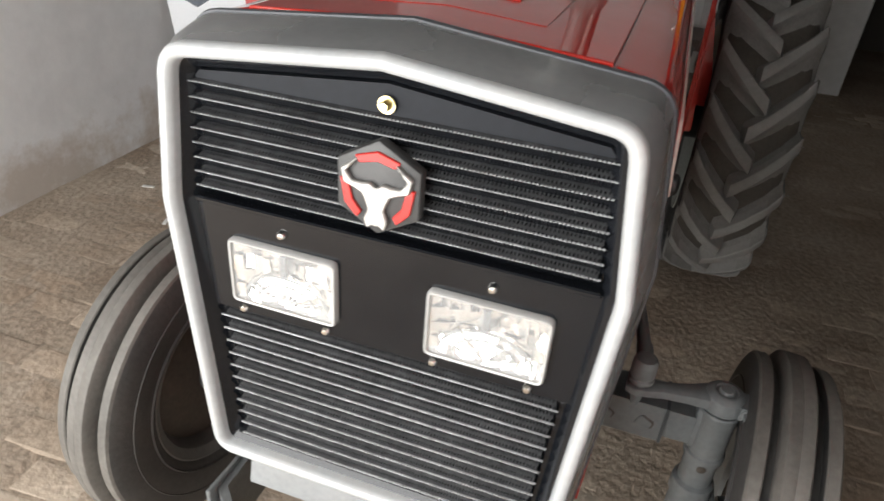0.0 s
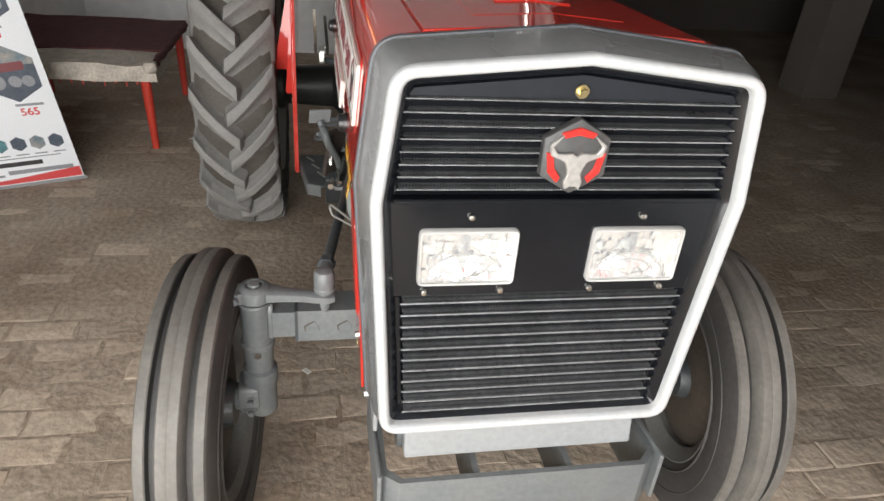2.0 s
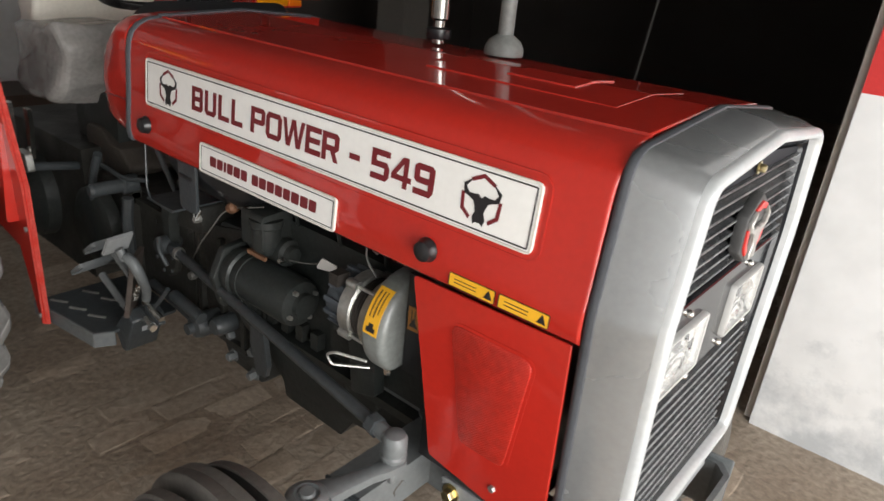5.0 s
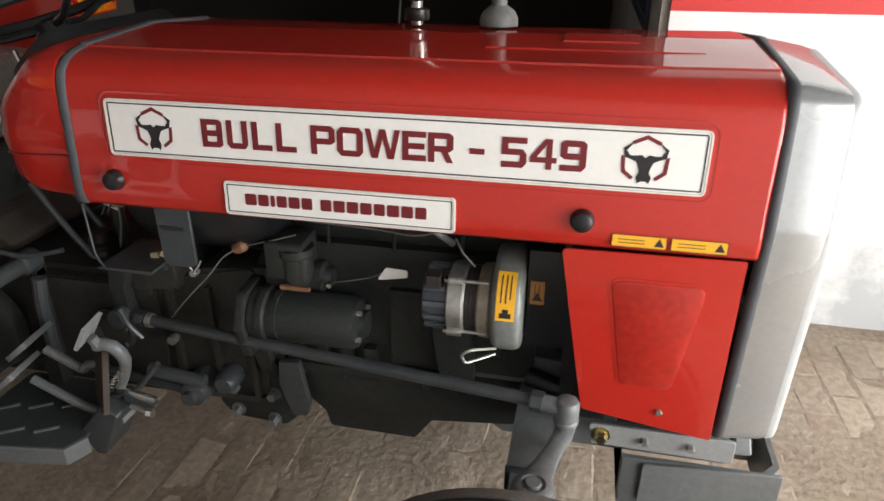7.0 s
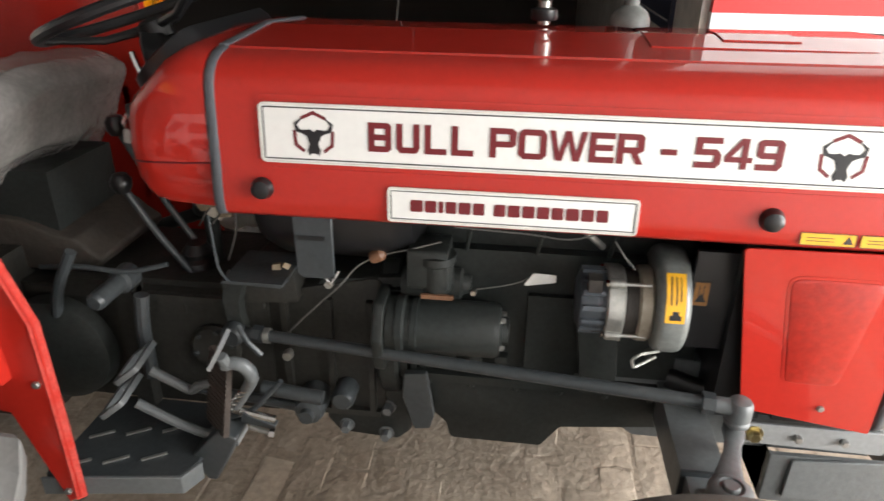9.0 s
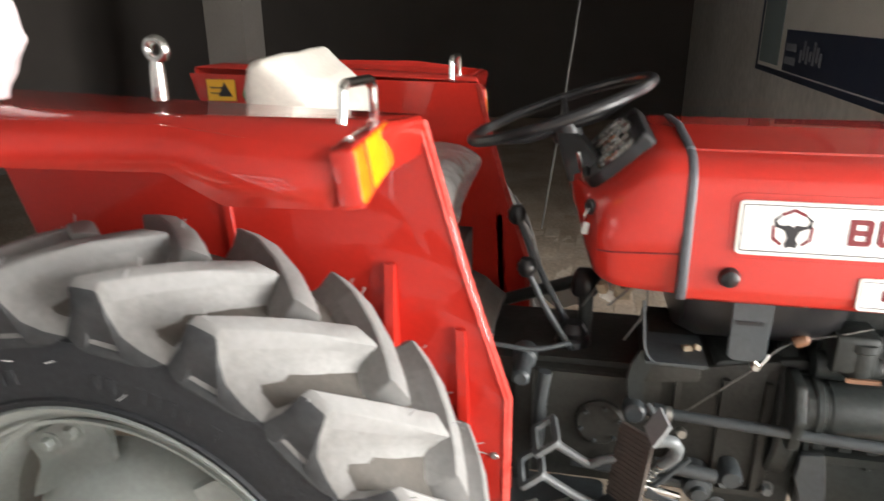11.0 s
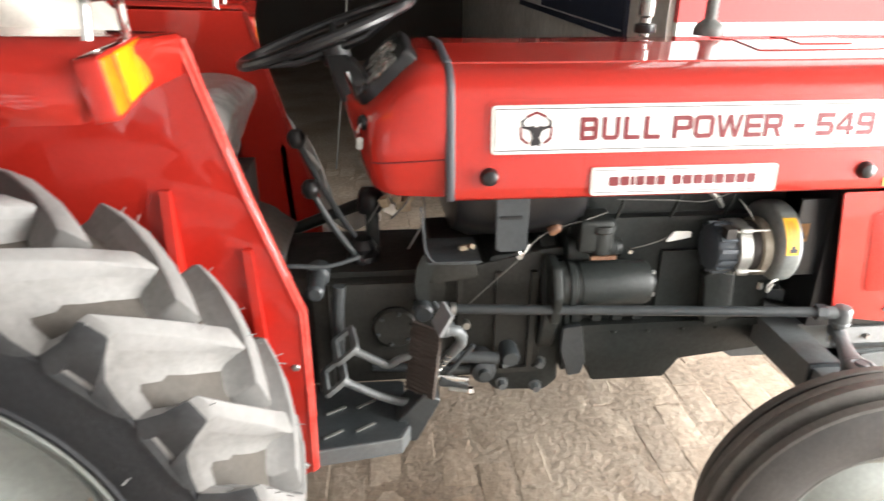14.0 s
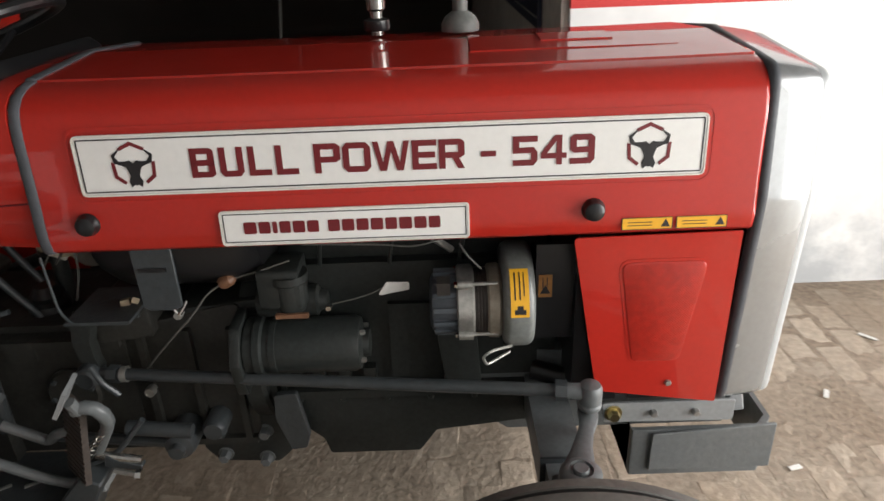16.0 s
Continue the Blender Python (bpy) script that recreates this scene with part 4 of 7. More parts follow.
part("dash_hood", loft([[(u * k, v * (1 + (k - 1) * 0.3), z) for u, v in rounded([(-0.080, -0.222), (0.078, -0.222), (0.078, 0.222), (-0.080, 0.222)], 0.066, 8)] for k, z in ((1.02, -0.055), (1.03, -0.006), (0.98, 0.010), (0.92, 0.012), (0.88, 0.002))], cap=True), PLASTIC, tractor, "rounded black housing round the instruments", 50, m=dash_m)
dash = part("instrument_panel", prism("z", rounded([(-0.068, -0.205), (0.066, -0.205), (0.066, 0.205), (-0.068, 0.205)], 0.058, 8), -0.01, 0.0035, 0.002, 1), PLASTIC, tractor, "black instrument panel under clear film", m=dash_m)
for y, r in ((-0.140, 0.047), (-0.045, 0.040), (0.050, 0.052), (0.150, 0.044)):
    g = part("gauge", lathe([(r - 0.010, 0.006), (r - 0.006, 0.013), (r - 0.001, 0.013), (r + 0.002, 0.003), (r - 0.010, 0.003)], 28, "z"), STEEL, dash, "round gauge with a bright bezel", m=at(0.0, y, 0.0))
    part("dial", lathe([(0, 0.0065), (r - 0.009, 0.0065), (r - 0.009, 0.0035), (0, 0.0035)], 28, "z"), BLACK, g, "glossy black dial")
    part("needle", prism("z", [(-0.0016, -0.006), (0.0016, -0.006), (0.0008, r * 0.6), (-0.0008, r * 0.6)], 0.0066, 0.0074), ORANGELENS, g, "thin orange needle", m=Matrix.Rotation(radians(40 + 900 * r), 4, "Z"))
    for k in range(9):
        part("dial_mark", box(-0.0009, 0.0009, r * 0.58, r * 0.72, 0.0064, 0.0072), GREYINK, g, "", m=Matrix.Rotation(radians(-120 + 30 * k), 4, "Z"))
film_bm = bmesh.new()
bmesh.ops.create_grid(film_bm, x_segments=14, y_segments=44, size=1.0)
for v in film_bm.verts:
    u, w = v.co.x * 0.070, v.co.y * 0.206
    bulge = 0.014 * (1 - v.co.x ** 4) * (1 - v.co.y ** 8)
    v.co = Vector((u, w, 0.010 + bulge + 0.010 * noise.noise((u * 34, w * 26, 3)) * (1 - v.co.x ** 6)))
part("clear_film", film_bm, DASHFILM, dash, "crumpled clear plastic film", 80)
lock = part("ignition_lock", lathe([(0, 0.006), (0.009, 0.006), (0.011, 0.009), (0.015, 0.008), (0.017, 0), (0, 0)], 18, "z"), PLASTIC, tractor, "dark ignition lock with a hanging key", m=at(0.806, -0.246, 1.205) @ Matrix.Rotation(radians(-58), 4, "Z") @ ROT_Y[-1])
part("key", tube([(0.800, -0.252, 1.203), (0.792, -0.258, 1.190), (0.794, -0.254, 1.174)], 0.0035, 6, bend=0.006), CHROME, lock, "bright key", m=lock.matrix_basis.inverted())
part("key_tag", prism("y", rounded([(0.786, 1.150), (0.800, 1.148), (0.804, 1.174), (0.790, 1.178)], 0.005, 3), -0.258, -0.255, 0.001, 1), ALLOY, lock, "small bright key tag", m=lock.matrix_basis.inverted())
# steering wheel and column
SW = at(0.722, 0.0, 1.366) @ pose(0, 0, 0, 0, -19.5, 0)
bm = bmesh.new()
rings = []
for i in range(48):
    a = 2 * math.pi * i / 48
    rings.append([((0.213 + 0.0125 * math.cos(b)) * math.cos(a), (0.213 + 0.0125 * math.cos(b)) * math.sin(a), 0.0125 * math.sin(b)) for b in [2 * math.pi * k / 10 for k in range(10)]])
loft(rings + [rings[0]], cap=False, bm=bm)
bmesh.ops.remove_doubles(bm, verts=bm.verts, dist=1e-5)
wheel_ob = part("steering_wheel", bm, PLASTIC, tractor, "black steering wheel with three metal spokes", m=SW)
for a in (90, 210, 330):
    c, s = math.cos(radians(a)), math.sin(radians(a))
    part("spoke", tube([(0.02 * c, 0.02 * s, -0.045), (0.10 * c, 0.10 * s, -0.040), (0.209 * c, 0.209 * s, -0.002)], [0.010, 0.008, 0.007], 8), PLASTIC, wheel_ob)
part("boss", lathe([(0, -0.028), (0.022, -0.028), (0.034, -0.036), (0.036, -0.07), (0.02, -0.08), (0, -0.08)], 20, "z"), PLASTIC, wheel_ob, "black boss")
part("steering_column", tube([SW @ Vector((0, 0, -0.07)), (0.80, 0, 1.20), (0.86, 0, 1.05)], [0.022, 0.024, 0.026], 14), PLASTIC, tractor, "black steering column")
part("column_shroud", loft([[(x, y, z) for x, y in rounded([(0.742 + dx - a, -b), (0.742 + dx + a, -b), (0.742 + dx + a, b), (0.742 + dx - a, b)], 0.014, 4)] for z, dx, a, b in ((1.215, 0.052, 0.044, 0.075), (1.255, 0.036, 0.042, 0.066), (1.298, 0.012, 0.032, 0.050), (1.316, 0.000, 0.024, 0.036))]), PLASTIC, tractor, "black shroud round the steering column", 45)
part("throttle_lever", tube([(0.790, -0.150, 1.236), (0.780, -0.155, 1.262), (0.772, -0.158, 1.298)], 0.005, 8, bend=0.03), CHROME, tractor, "bright throttle lever")

# engine, seen from the side under the hood
part("engine_block", box(1.30, 1.90, -0.155, 0.155, 0.60, 0.93, 0.02), ENGINE, tractor, "dark grey engine block")
part("cylinder_head", box(1.33, 1.88, -0.125, 0.125, 0.93, 1.02, 0.014), ENGINE, tractor, "dark grey cylinder head")
part("valve_cover", box(1.36, 1.84, -0.09, 0.09, 1.02, 1.09, 0.02, 3), ENGINE, tractor, "dark grey valve cover")
part("sump", prism("y", rounded([(1.305, 0.632), (1.305, 0.575), (1.385, 0.500), (1.395, 0.458), (1.600, 0.458), (1.640, 0.515), (1.860, 0.540), (1.90, 0.632)], 0.012, 3), -0.175, 0.175, 0.010, 2), ENGINE, tractor, "dark grey pressed oil sump")
part("sump_flange", box(1.305, 1.88, -0.190, 0.190, 0.622, 0.642, 0.003), ENGINE, tractor, "sump flange")
for i in range(6):
    part("flange_bolt", bolt(0.008, 0.010), ENGINE, tractor, m=at(1.345 + i * 0.095, -0.183, 0.622) @ pose(0, 0, 0, 180, 0, 0))
for i in range(4):
    part("block_rib", box(1.325 + i * 0.055, 1.350 + i * 0.055, -0.178, -0.150, 0.648, 0.690, 0.005), ENGINE, tractor, "cast rib on the block")
part("side_cover", box(1.55, 1.86, -0.170, -0.15, 0.66, 0.84, 0.012, 2), ENGINE, tractor, "flat side cover on the engine")
part("injection_pump", prism("x", rounded([(-0.235, 0.87), (-0.150, 0.87), (-0.150, 0.96), (-0.235, 0.955)], 0.012, 3), 1.31, 1.39, 0.006, 2), ENGINE, tractor, "dark fuel lift pump")
part("pump_plate", box(1.338, 1.402, -0.2395, -0.232, 0.855, 0.864, 0.002, 1), ORANGEPLUG, tractor, "small tan plate on the pump")
part("fuel_bowl", lathe([(0, 0.86), (0.028, 0.86), (0.034, 0.875), (0.034, 0.92), (0.038, 0.925), (0.038, 0.94), (0, 0.945)], 20, "z", (1.365, -0.205, 0.0)), ENGINE, tractor, "small round filter bowl")
for i in range(3):
    part("injector_pipe", tube([(1.42 + i * 0.14, -0.16, 0.93), (1.43 + i * 0.14, -0.185, 1.0), (1.45 + i * 0.14, -0.13, 1.045)], 0.0045, 8, bend=0.05), ENGINE, tractor, "thin dark fuel pipe")
part("manifold", tube([(1.38, 0.155, 0.96), (1.55, 0.19, 0.98), (1.82, 0.155, 0.96)], 0.035, 12, bend=0.1), ENGINE, tractor, "dark manifold")
# starter motor
st = part("starter_motor", lathe([(0, 1.292), (0.055, 1.292), (0.060, 1.298), (0.060, 1.315), (0.064, 1.317), (0.064, 1.330), (0.057, 1.334), (0.057, 1.512), (0.052, 1.524), (0.030, 1.530), (0.028, 1.542), (0, 1.544)], 28, "x", (-0.028, -0.212, 0.778)), ENGINE, tractor, "dark grey starter motor")
for q in range(4):
    a = q * math.pi / 2 + 0.5
    part("end_bolt", bolt(0.006, 0.012), ALLOY, st, "zinc bolt", m=at(1.496, -0.212 + 0.04 * math.cos(a), 0.778 + 0.04 * math.sin(a)) @ FACE_X)
part("solenoid", lathe([(0, 1.320), (0.030, 1.320), (0.032, 1.330), (0.032, 1.440), (0.022, 1.445), (0.018, 1.460), (0, 1.460)], 20, "x", (-0.028, -0.178, 0.862)), ENGINE, st, "solenoid above the starter")
part("starter_lug", prism("x", rounded([(-0.285, 0.775), (-0.252, 0.842), (-0.17, 0.85), (-0.15, 0.70), (-0.262, 0.690)], 0.014, 3), 1.244, 1.266, 0.004, 2), ENGINE, st, "flat mounting flange of the starter")
part("starter_band", lathe([(0.0565, 1.318), (0.0595, 1.319), (0.0595, 1.331), (0.0565, 1.332)], 28, "x", (0, -0.212, 0.778)), ENGINE, st, "clamp band round the starter")
part("terminal_bolt", bolt(0.007, 0.014), CHROME, st, "zinc terminal bolt", m=at(1.440, -0.215, 0.868) @ ROT_Y[-1])
part("flywheel_flange", lathe([(0, 1.235), (0.205, 1.235), (0.212, 1.242), (0.212, 1.275), (0.205, 1.282), (0, 1.282)], 36, "x", (0, 0, 0.70)), ENGINE, tractor, "round flywheel housing")
# alternator with pulley cover
ALTDARK = surf("blue_grey_alternator_cap", (0.060, 0.070, 0.082), rough=0.45, second=(0.04, 0.045, 0.05), scale=22, bump=0.1, fine_amount=0.12)
COIL = surf("dark_stator_iron", (0.035, 0.030, 0.027), rough=0.5, metal=0.3, second=(0.06, 0.05, 0.04), scale=30, bump=0.2)
AY, AZ = -0.215, 0.868
alt = part("alternator", lathe([(0, 1.640), (0.046, 1.640), (0.056, 1.645), (0.060, 1.655), (0.061, 1.698), (0.0, 1.698)], 30, "x", (0, AY, AZ)), ALTDARK, tractor, "alternator with a dark ribbed cap and alloy housing")
for q in range(14):
    a = 2 * math.pi * q / 14
    part("cap_rib", box(1.648, 1.697, -0.0045, 0.0045, 0.058, 0.0655, 0.0015, 1), ALTDARK, alt, m=at(0, AY, AZ) @ Matrix.Rotation(a, 4, "X"))
part("rear_bracket", lathe([(0.040, 1.692), (0.068, 1.692), (0.071, 1.695), (0.071, 1.722), (0.067, 1.726), (0.040, 1.726)], 32, "x", (0, AY, AZ), closed=True), ALLOY, alt, "pale cast alloy bracket ring")
part("stator", lathe([(0, 1.724), (0.064, 1.724), (0.064, 1.754), (0, 1.754)], 32, "x", (0, AY, AZ)), COIL, alt, "dark laminated stator")
for q in range(4):
    part("stator_ridge", lathe([(0.063, 1.729 + q * 0.006), (0.0655, 1.730 + q * 0.006), (0.0655, 1.7325 + q * 0.006), (0.063, 1.7335 + q * 0.006)], 32, "x", (0, AY, AZ)), COIL, alt, "edge of the laminations")
part("front_housing", lathe([(0, 1.750), (0.068, 1.750), (0.073, 1.754), (0.074, 1.772), (0.068, 1.779), (0, 1.779)], 32, "x", (0, AY, AZ)), DRUM, alt, "pale tan cast front housing")
for q in range(4):
    a = q * math.pi / 2 + 0.62
    yb, zb = AY + 0.0715 * math.cos(a), AZ + 0.0715 * math.sin(a)
    part("through_bolt", tube([(1.700, yb, zb), (1.770, yb, zb)], 0.0038, 8), ALLOY, alt, "zinc through bolt")
    part("bolt_lug", lathe([(0, 1.694), (0.0095, 1.694), (0.0105, 1.697), (0.0105, 1.722), (0, 1.722)], 12, "x", (0, yb, zb)), ALLOY, alt, "cast bolt lug")
    part("bolt_head", bolt(0.0065, 0.007), CHROME, alt, "zinc bolt head", m=at(1.694, yb, zb) @ Matrix.Rotation(math.pi, 4, "Z") @ FACE_X)
part("terminal_block", box(1.655, 1.680, AY - 0.058, AY - 0.028, AZ + 0.045, AZ + 0.070, 0.004, 2), COIL, alt, "dark terminal block")
COVERGREY = surf("belt_cover_paint", (0.17, 0.18, 0.172), rough=0.4, second=(0.13, 0.135, 0.128), scale=9, coat=0.3)
CY, CZ, CR = -0.203, 0.874, 0.106
cover_prof = [(CY - CR * math.cos(radians(k)), CZ + CR * math.sin(radians(k))) for k in range(-48, 229, 9)]
cover = part("belt_cover", prism("x", cover_prof, 1.778, 1.838, 0.016, 4), COVERGREY, tractor, "light grey rounded belt cover")


def bent_patch(a0, a1, x0, x1, lift):
    """A thin strip bent round the cover between two angles."""
    rings = []
    for k in range(9):
        a = radians(a0 + (a1 - a0) * k / 8)
        P = lambda x, r: (x, CY - r * math.cos(a), CZ + r * math.sin(a))
        rings.append([P(x0, CR + lift), P(x1, CR + lift), P(x1, CR - 0.001), P(x0, CR - 0.001)])
    return loft(rings, closed=True, cap=True)


st = part("warning_sticker", bent_patch(4, 54, 1.790, 1.824, 0.0008), YELLOW, cover, "yellow warning sticker with a black triangle")
part("print_line", bent_patch(22, 50, 1.797, 1.7995, 0.0012), INK, st)
part("print_line", bent_patch(22, 50, 1.806, 1.8085, 0.0012), INK, st)
part("print_line", bent_patch(26, 50, 1.814, 1.816, 0.0012), INK, st)
part("triangle", bent_patch(7, 12, 1.797, 1.818, 0.0012), INK, st, "black warning triangle foot")
part("triangle", bent_patch(12, 16, 1.802, 1.813, 0.0012), INK, st, "black warning triangle top")
part("cover_nut", bolt(0.008, 0.02), CHROME, cover, "zinc nut under the cover", m=at(1.790, -0.235, 0.775) @ pose(0, 0, 0, 180, 0, 0))
part("alternator_bracket", prism("y", rounded([(1.650, 0.79), (1.730, 0.80), (1.740, 0.66), (1.670, 0.64)], 0.01, 3), -0.215, -0.185, 0.004, 2), ENGINE, tractor, "cast alternator bracket")
part("adjuster_link", tube([(1.685, -0.17, 0.96), (1.650, -0.20, 1.00), (1.610, -0.16, 1.02)], 0.007, 8, bend=0.03), ALLOY, tractor, "zinc adjuster link")
part("crank_pulley", lathe([(0, 1.905), (0.078, 1.905), (0.085, 1.910), (0.070, 1.918), (0.085, 1.926), (0.078, 1.931), (0, 1.931)], 30, "x", (0, 0, 0.70)), ENGINE, tractor, "crankshaft pulley")
part("fan_shroud", box(1.915, 2.005, -0.27, 0.27, 0.66, 1.04, 0.012, 2), PLASTIC, tractor, "black fan shroud")
part("shroud_flange", box(1.842, 1.920, -0.252, -0.240, 0.80, 1.00, 0.004, 2), PLASTIC, tractor, "black flange of the fan shroud")
# yellow sticker recoloured darker for the shade it sits in
dull = warning_sticker(tractor, at(1.860, -0.2525, 0.915) @ FACE_SOUTH, 0.028, 0.050, True)
dull.data.materials[0] = surf("dull_orange_sticker", (0.30, 0.13, 0.025), rough=0.5, second=(0.2, 0.09, 0.02), scale=40)
tagged(dull, "yellow warning sticker, darkened for the shade beside the cover")
part("radiator", box(2.03, 2.12, -0.27, 0.27, 0.66, 1.05, 0.01, 2), PLASTIC, tractor, "black radiator core")
part("radiator_hose", tube([(1.86, -0.05, 1.00), (1.93, -0.05, 1.03), (2.03, -0.08, 1.02)], 0.024, 12, bend=0.04), PLASTIC, tractor, "black radiator hose")
part("lower_hose", tube([(1.85, -0.17, 0.67), (1.93, -0.20, 0.66), (2.03, -0.20, 0.70)], 0.022, 12, bend=0.05), PLASTIC, tractor, "black lower hose")
# gearbox and clutch housing
part("bell_housing", prism("y", rounded([(1.10, 0.84), (1.305, 0.86), (1.305, 0.455), (1.27, 0.422), (1.13, 0.430), (1.10, 0.47)], 0.025, 4), -0.160, 0.160, 0.015, 2), ENGINE, tractor, "dark grey bell housing")
part("stay_plate", prism("y", rounded([(1.296, 0.648), (1.345, 0.652), (1.362, 0.540), (1.352, 0.505), (1.318, 0.500), (1.292, 0.585)], 0.007, 3), -0.208, -0.192, 0.003, 1), IRON, tractor, "bluish grey stay plate")
part("clutch_housing", prism("y", rounded([(0.985, 0.80), (1.245, 0.855), (1.245, 0.50), (0.985, 0.50)], 0.02, 3), -0.165, 0.165, 0.018, 2), GEARGREY, tractor, "dark grey clutch housing")
part("gearbox", box(0.40, 0.99, -0.17, 0.17, 0.49, 0.785, 0.02, 2), GEARGREY, tractor, "dark grey gearbox casting")
part("steering_box", prism("y", rounded([(0.952, 0.868), (1.062, 0.868), (1.070, 0.795), (0.945, 0.782)], 0.012, 3), -0.190, 0.05, 0.008, 2), GEARGREY, tractor, "dark grey steering box casting")
for x in (0.972, 1.045):
    part("box_bolt", bolt(0.007, 0.008), IRON, tractor, m=at(x, -0.190, 0.850) @ ROT_Y[-1])
part("gearbox_lid", box(0.66, 0.97, -0.14, 0.12, 0.785, 0.800, 0.006, 2), GEARGREY, tractor, "gearbox lid")
part("casting_plate", box(0.735, 0.800, -0.1745, -0.169, 0.735, 0.765, 0.002, 1), GEARGREY, tractor, "small raised casting plate")
part("rear_axle_housing", box(-0.22, 0.41, -0.20, 0.20, 0.42, 0.86, 0.03, 2), GEARGREY, tractor, "dark rear axle centre housing")
for side in (-1, 1):
    part("axle_trumpet", lathe([(0.155, 0.19), (0.150, 0.24), (0.095, 0.30), (0.085, 0.50), (0.11, 0.52), (0.11, 0.56), (0, 0.56)] if side > 0 else [(0.155, -0.19), (0.150, -0.24), (0.095, -0.30), (0.085, -0.50), (0.11, -0.52), (0.11, -0.56), (0, -0.56)], 28, "y", (0.045, 0, 0.62)), ENGINE, tractor, "dark axle tube")
for i, (x, z) in enumerate(((1.153, 0.526), (1.250, 0.518), (1.149, 0.455), (1.243, 0.441))):
    part("flange_nut", bolt(0.013, 0.020, 0.018), AXLEGREY, tractor, "worn zinc nut", m=at(x, -0.158, z) @ ROT_Y[-1])
part("cross_shaft", lathe([(0, -0.26), (0.016, -0.26), (0.017, -0.245), (0.030, -0.240), (0.034, -0.225), (0.034, -0.16), (0, -0.16)], 22, "y", (1.085, 0, 0.545)), IRON, tractor, "pedal cross shaft end")
part("drain_stub", lathe([(0, -0.225), (0.020, -0.225), (0.026, -0.215), (0.026, -0.16), (0, -0.16)], 18, "y", (1.158, 0, 0.570)), IRON, tractor, "round boss on the casting")
part("gearbox_rail", box(0.66, 0.70, -0.205, -0.165, 0.49, 0.80, 0.01, 2), GEARGREY, tractor, "upright flange of the gearbox")
part("gearbox_tie", tube([(0.80, -0.20, 0.555), (1.06, -0.215, 0.540)], 0.012, 10), IRON, tractor, "round tie rod")
# fuel tank under the hood and its strap
part("fuel_tank", loft([[(x, 0.26 * math.cos(a) * s, 1.03 + 0.165 * min(0, math.sin(a)) * s + 0.03 * max(0, math.sin(a))) for a in [2 * math.pi * i / 28 for i in range(28)]] for x, s in ((0.99, 0.55), (1.01, 0.9), (1.05, 1.0), (1.28, 1.0), (1.32, 0.9), (1.34, 0.5))], cap=True), PLASTIC, tractor, "dark round-bottomed tank under the hood", 40)
bk = part("tank_bracket", prism("y", rounded([(1.096, 1.045), (1.174, 1.045), (1.172, 0.902), (1.156, 0.896), (1.110, 0.896), (1.099, 0.904)], 0.006, 2), -0.262, -0.254, 0.0015, 1), IRON, tractor, "grey sheet bracket with a slot")
part("bracket_slot", prism("y", [(1.106, 0.978), (1.158, 0.978), (1.158, 0.986), (1.106, 0.986)], -0.2645, -0.2615), PLASTIC, bk, "dark slot")
part("bracket_bolt", bolt(0.009, 0.018), ALLOY, tractor, "zinc bolt at the bracket foot", m=at(1.158, -0.245, 0.882) @ ROT_Y[-1])
part("tray", box(0.940, 1.066, -0.265, -0.12, 0.871, 0.877, 0.002, 1), IRON, tractor, "thin sheet tray")
part("tray_hook", tube([(0.925, -0.25, 1.01), (0.935, -0.26, 0.90), (0.955, -0.262, 0.872), (1.06, -0.262, 0.870)], 0.0026, 8, bend=0.02), IRON, tractor, "bent wire hook")
# wires
part("wire", tube([(1.02, -0.20, 0.70), (1.10, -0.215, 0.79), (1.17, -0.22, 0.86), (1.205, -0.215, 0.905), (1.24, -0.21, 0.925)], 0.0019, 8, bend=0.04), WIRE, tractor, "grey ribbed cable")
part("cable_plug", lathe([(0, 0), (0.011, 0), (0.014, 0.008), (0.013, 0.024), (0.006, 0.032), (0, 0.032)], 14, "z"), ORANGEPLUG, tractor, "orange-brown plug", m=at(1.235, -0.215, 0.925) @ pose(0, 0, 0, 0, 65, 0))
part("wire", tube([(1.25, -0.21, 0.93), (1.32, -0.225, 0.955), (1.375, -0.22, 0.972)], 0.0019, 8, bend=0.04), WIRE, tractor, "grey cable")
part("wire", tube([(1.44, -0.20, 0.862), (1.49, -0.205, 0.875), (1.53, -0.20, 0.885), (1.56, -0.20, 0.905)], 0.0014, 6, bend=0.03), WIRE, tractor, "thin white wire")
part("wire_tag", prism("y", rounded([(1.535, 0.880), (1.600, 0.892), (1.600, 0.908), (1.555, 0.910)], 0.004, 2), -0.206, -0.202, 0.001, 1), WHITE, tractor, "white paper tag on a wire")
part("wire", tube([(1.655, -0.23, 0.90), (1.672, -0.235, 0.86), (1.690, -0.235, 0.84)], 0.003, 6, bend=0.03), REDINK, tractor, "thin red wire")
part("wire_plug", box(1.680, 1.700, -0.245, -0.230, 0.815, 0.842, 0.003, 2), CREAM, tractor, "small cream plug")
part("wire", tube([(1.74, -0.23, 0.945), (1.715, -0.235, 0.975), (1.70, -0.22, 0.995)], 0.002, 6, bend=0.03), WIRE, tractor, "thin grey wire")
part("wire", tube([(1.40, -0.21, 1.00), (1.55, -0.20, 0.99), (1.62, -0.21, 0.985), (1.70, -0.20, 1.01)], 0.0018, 6, bend=0.05), WIRE, tractor, "thin grey wire")

# brown dust, darkened for the shade inside wheels and holes
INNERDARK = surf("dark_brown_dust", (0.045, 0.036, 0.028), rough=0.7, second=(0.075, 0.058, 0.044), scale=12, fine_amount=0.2)
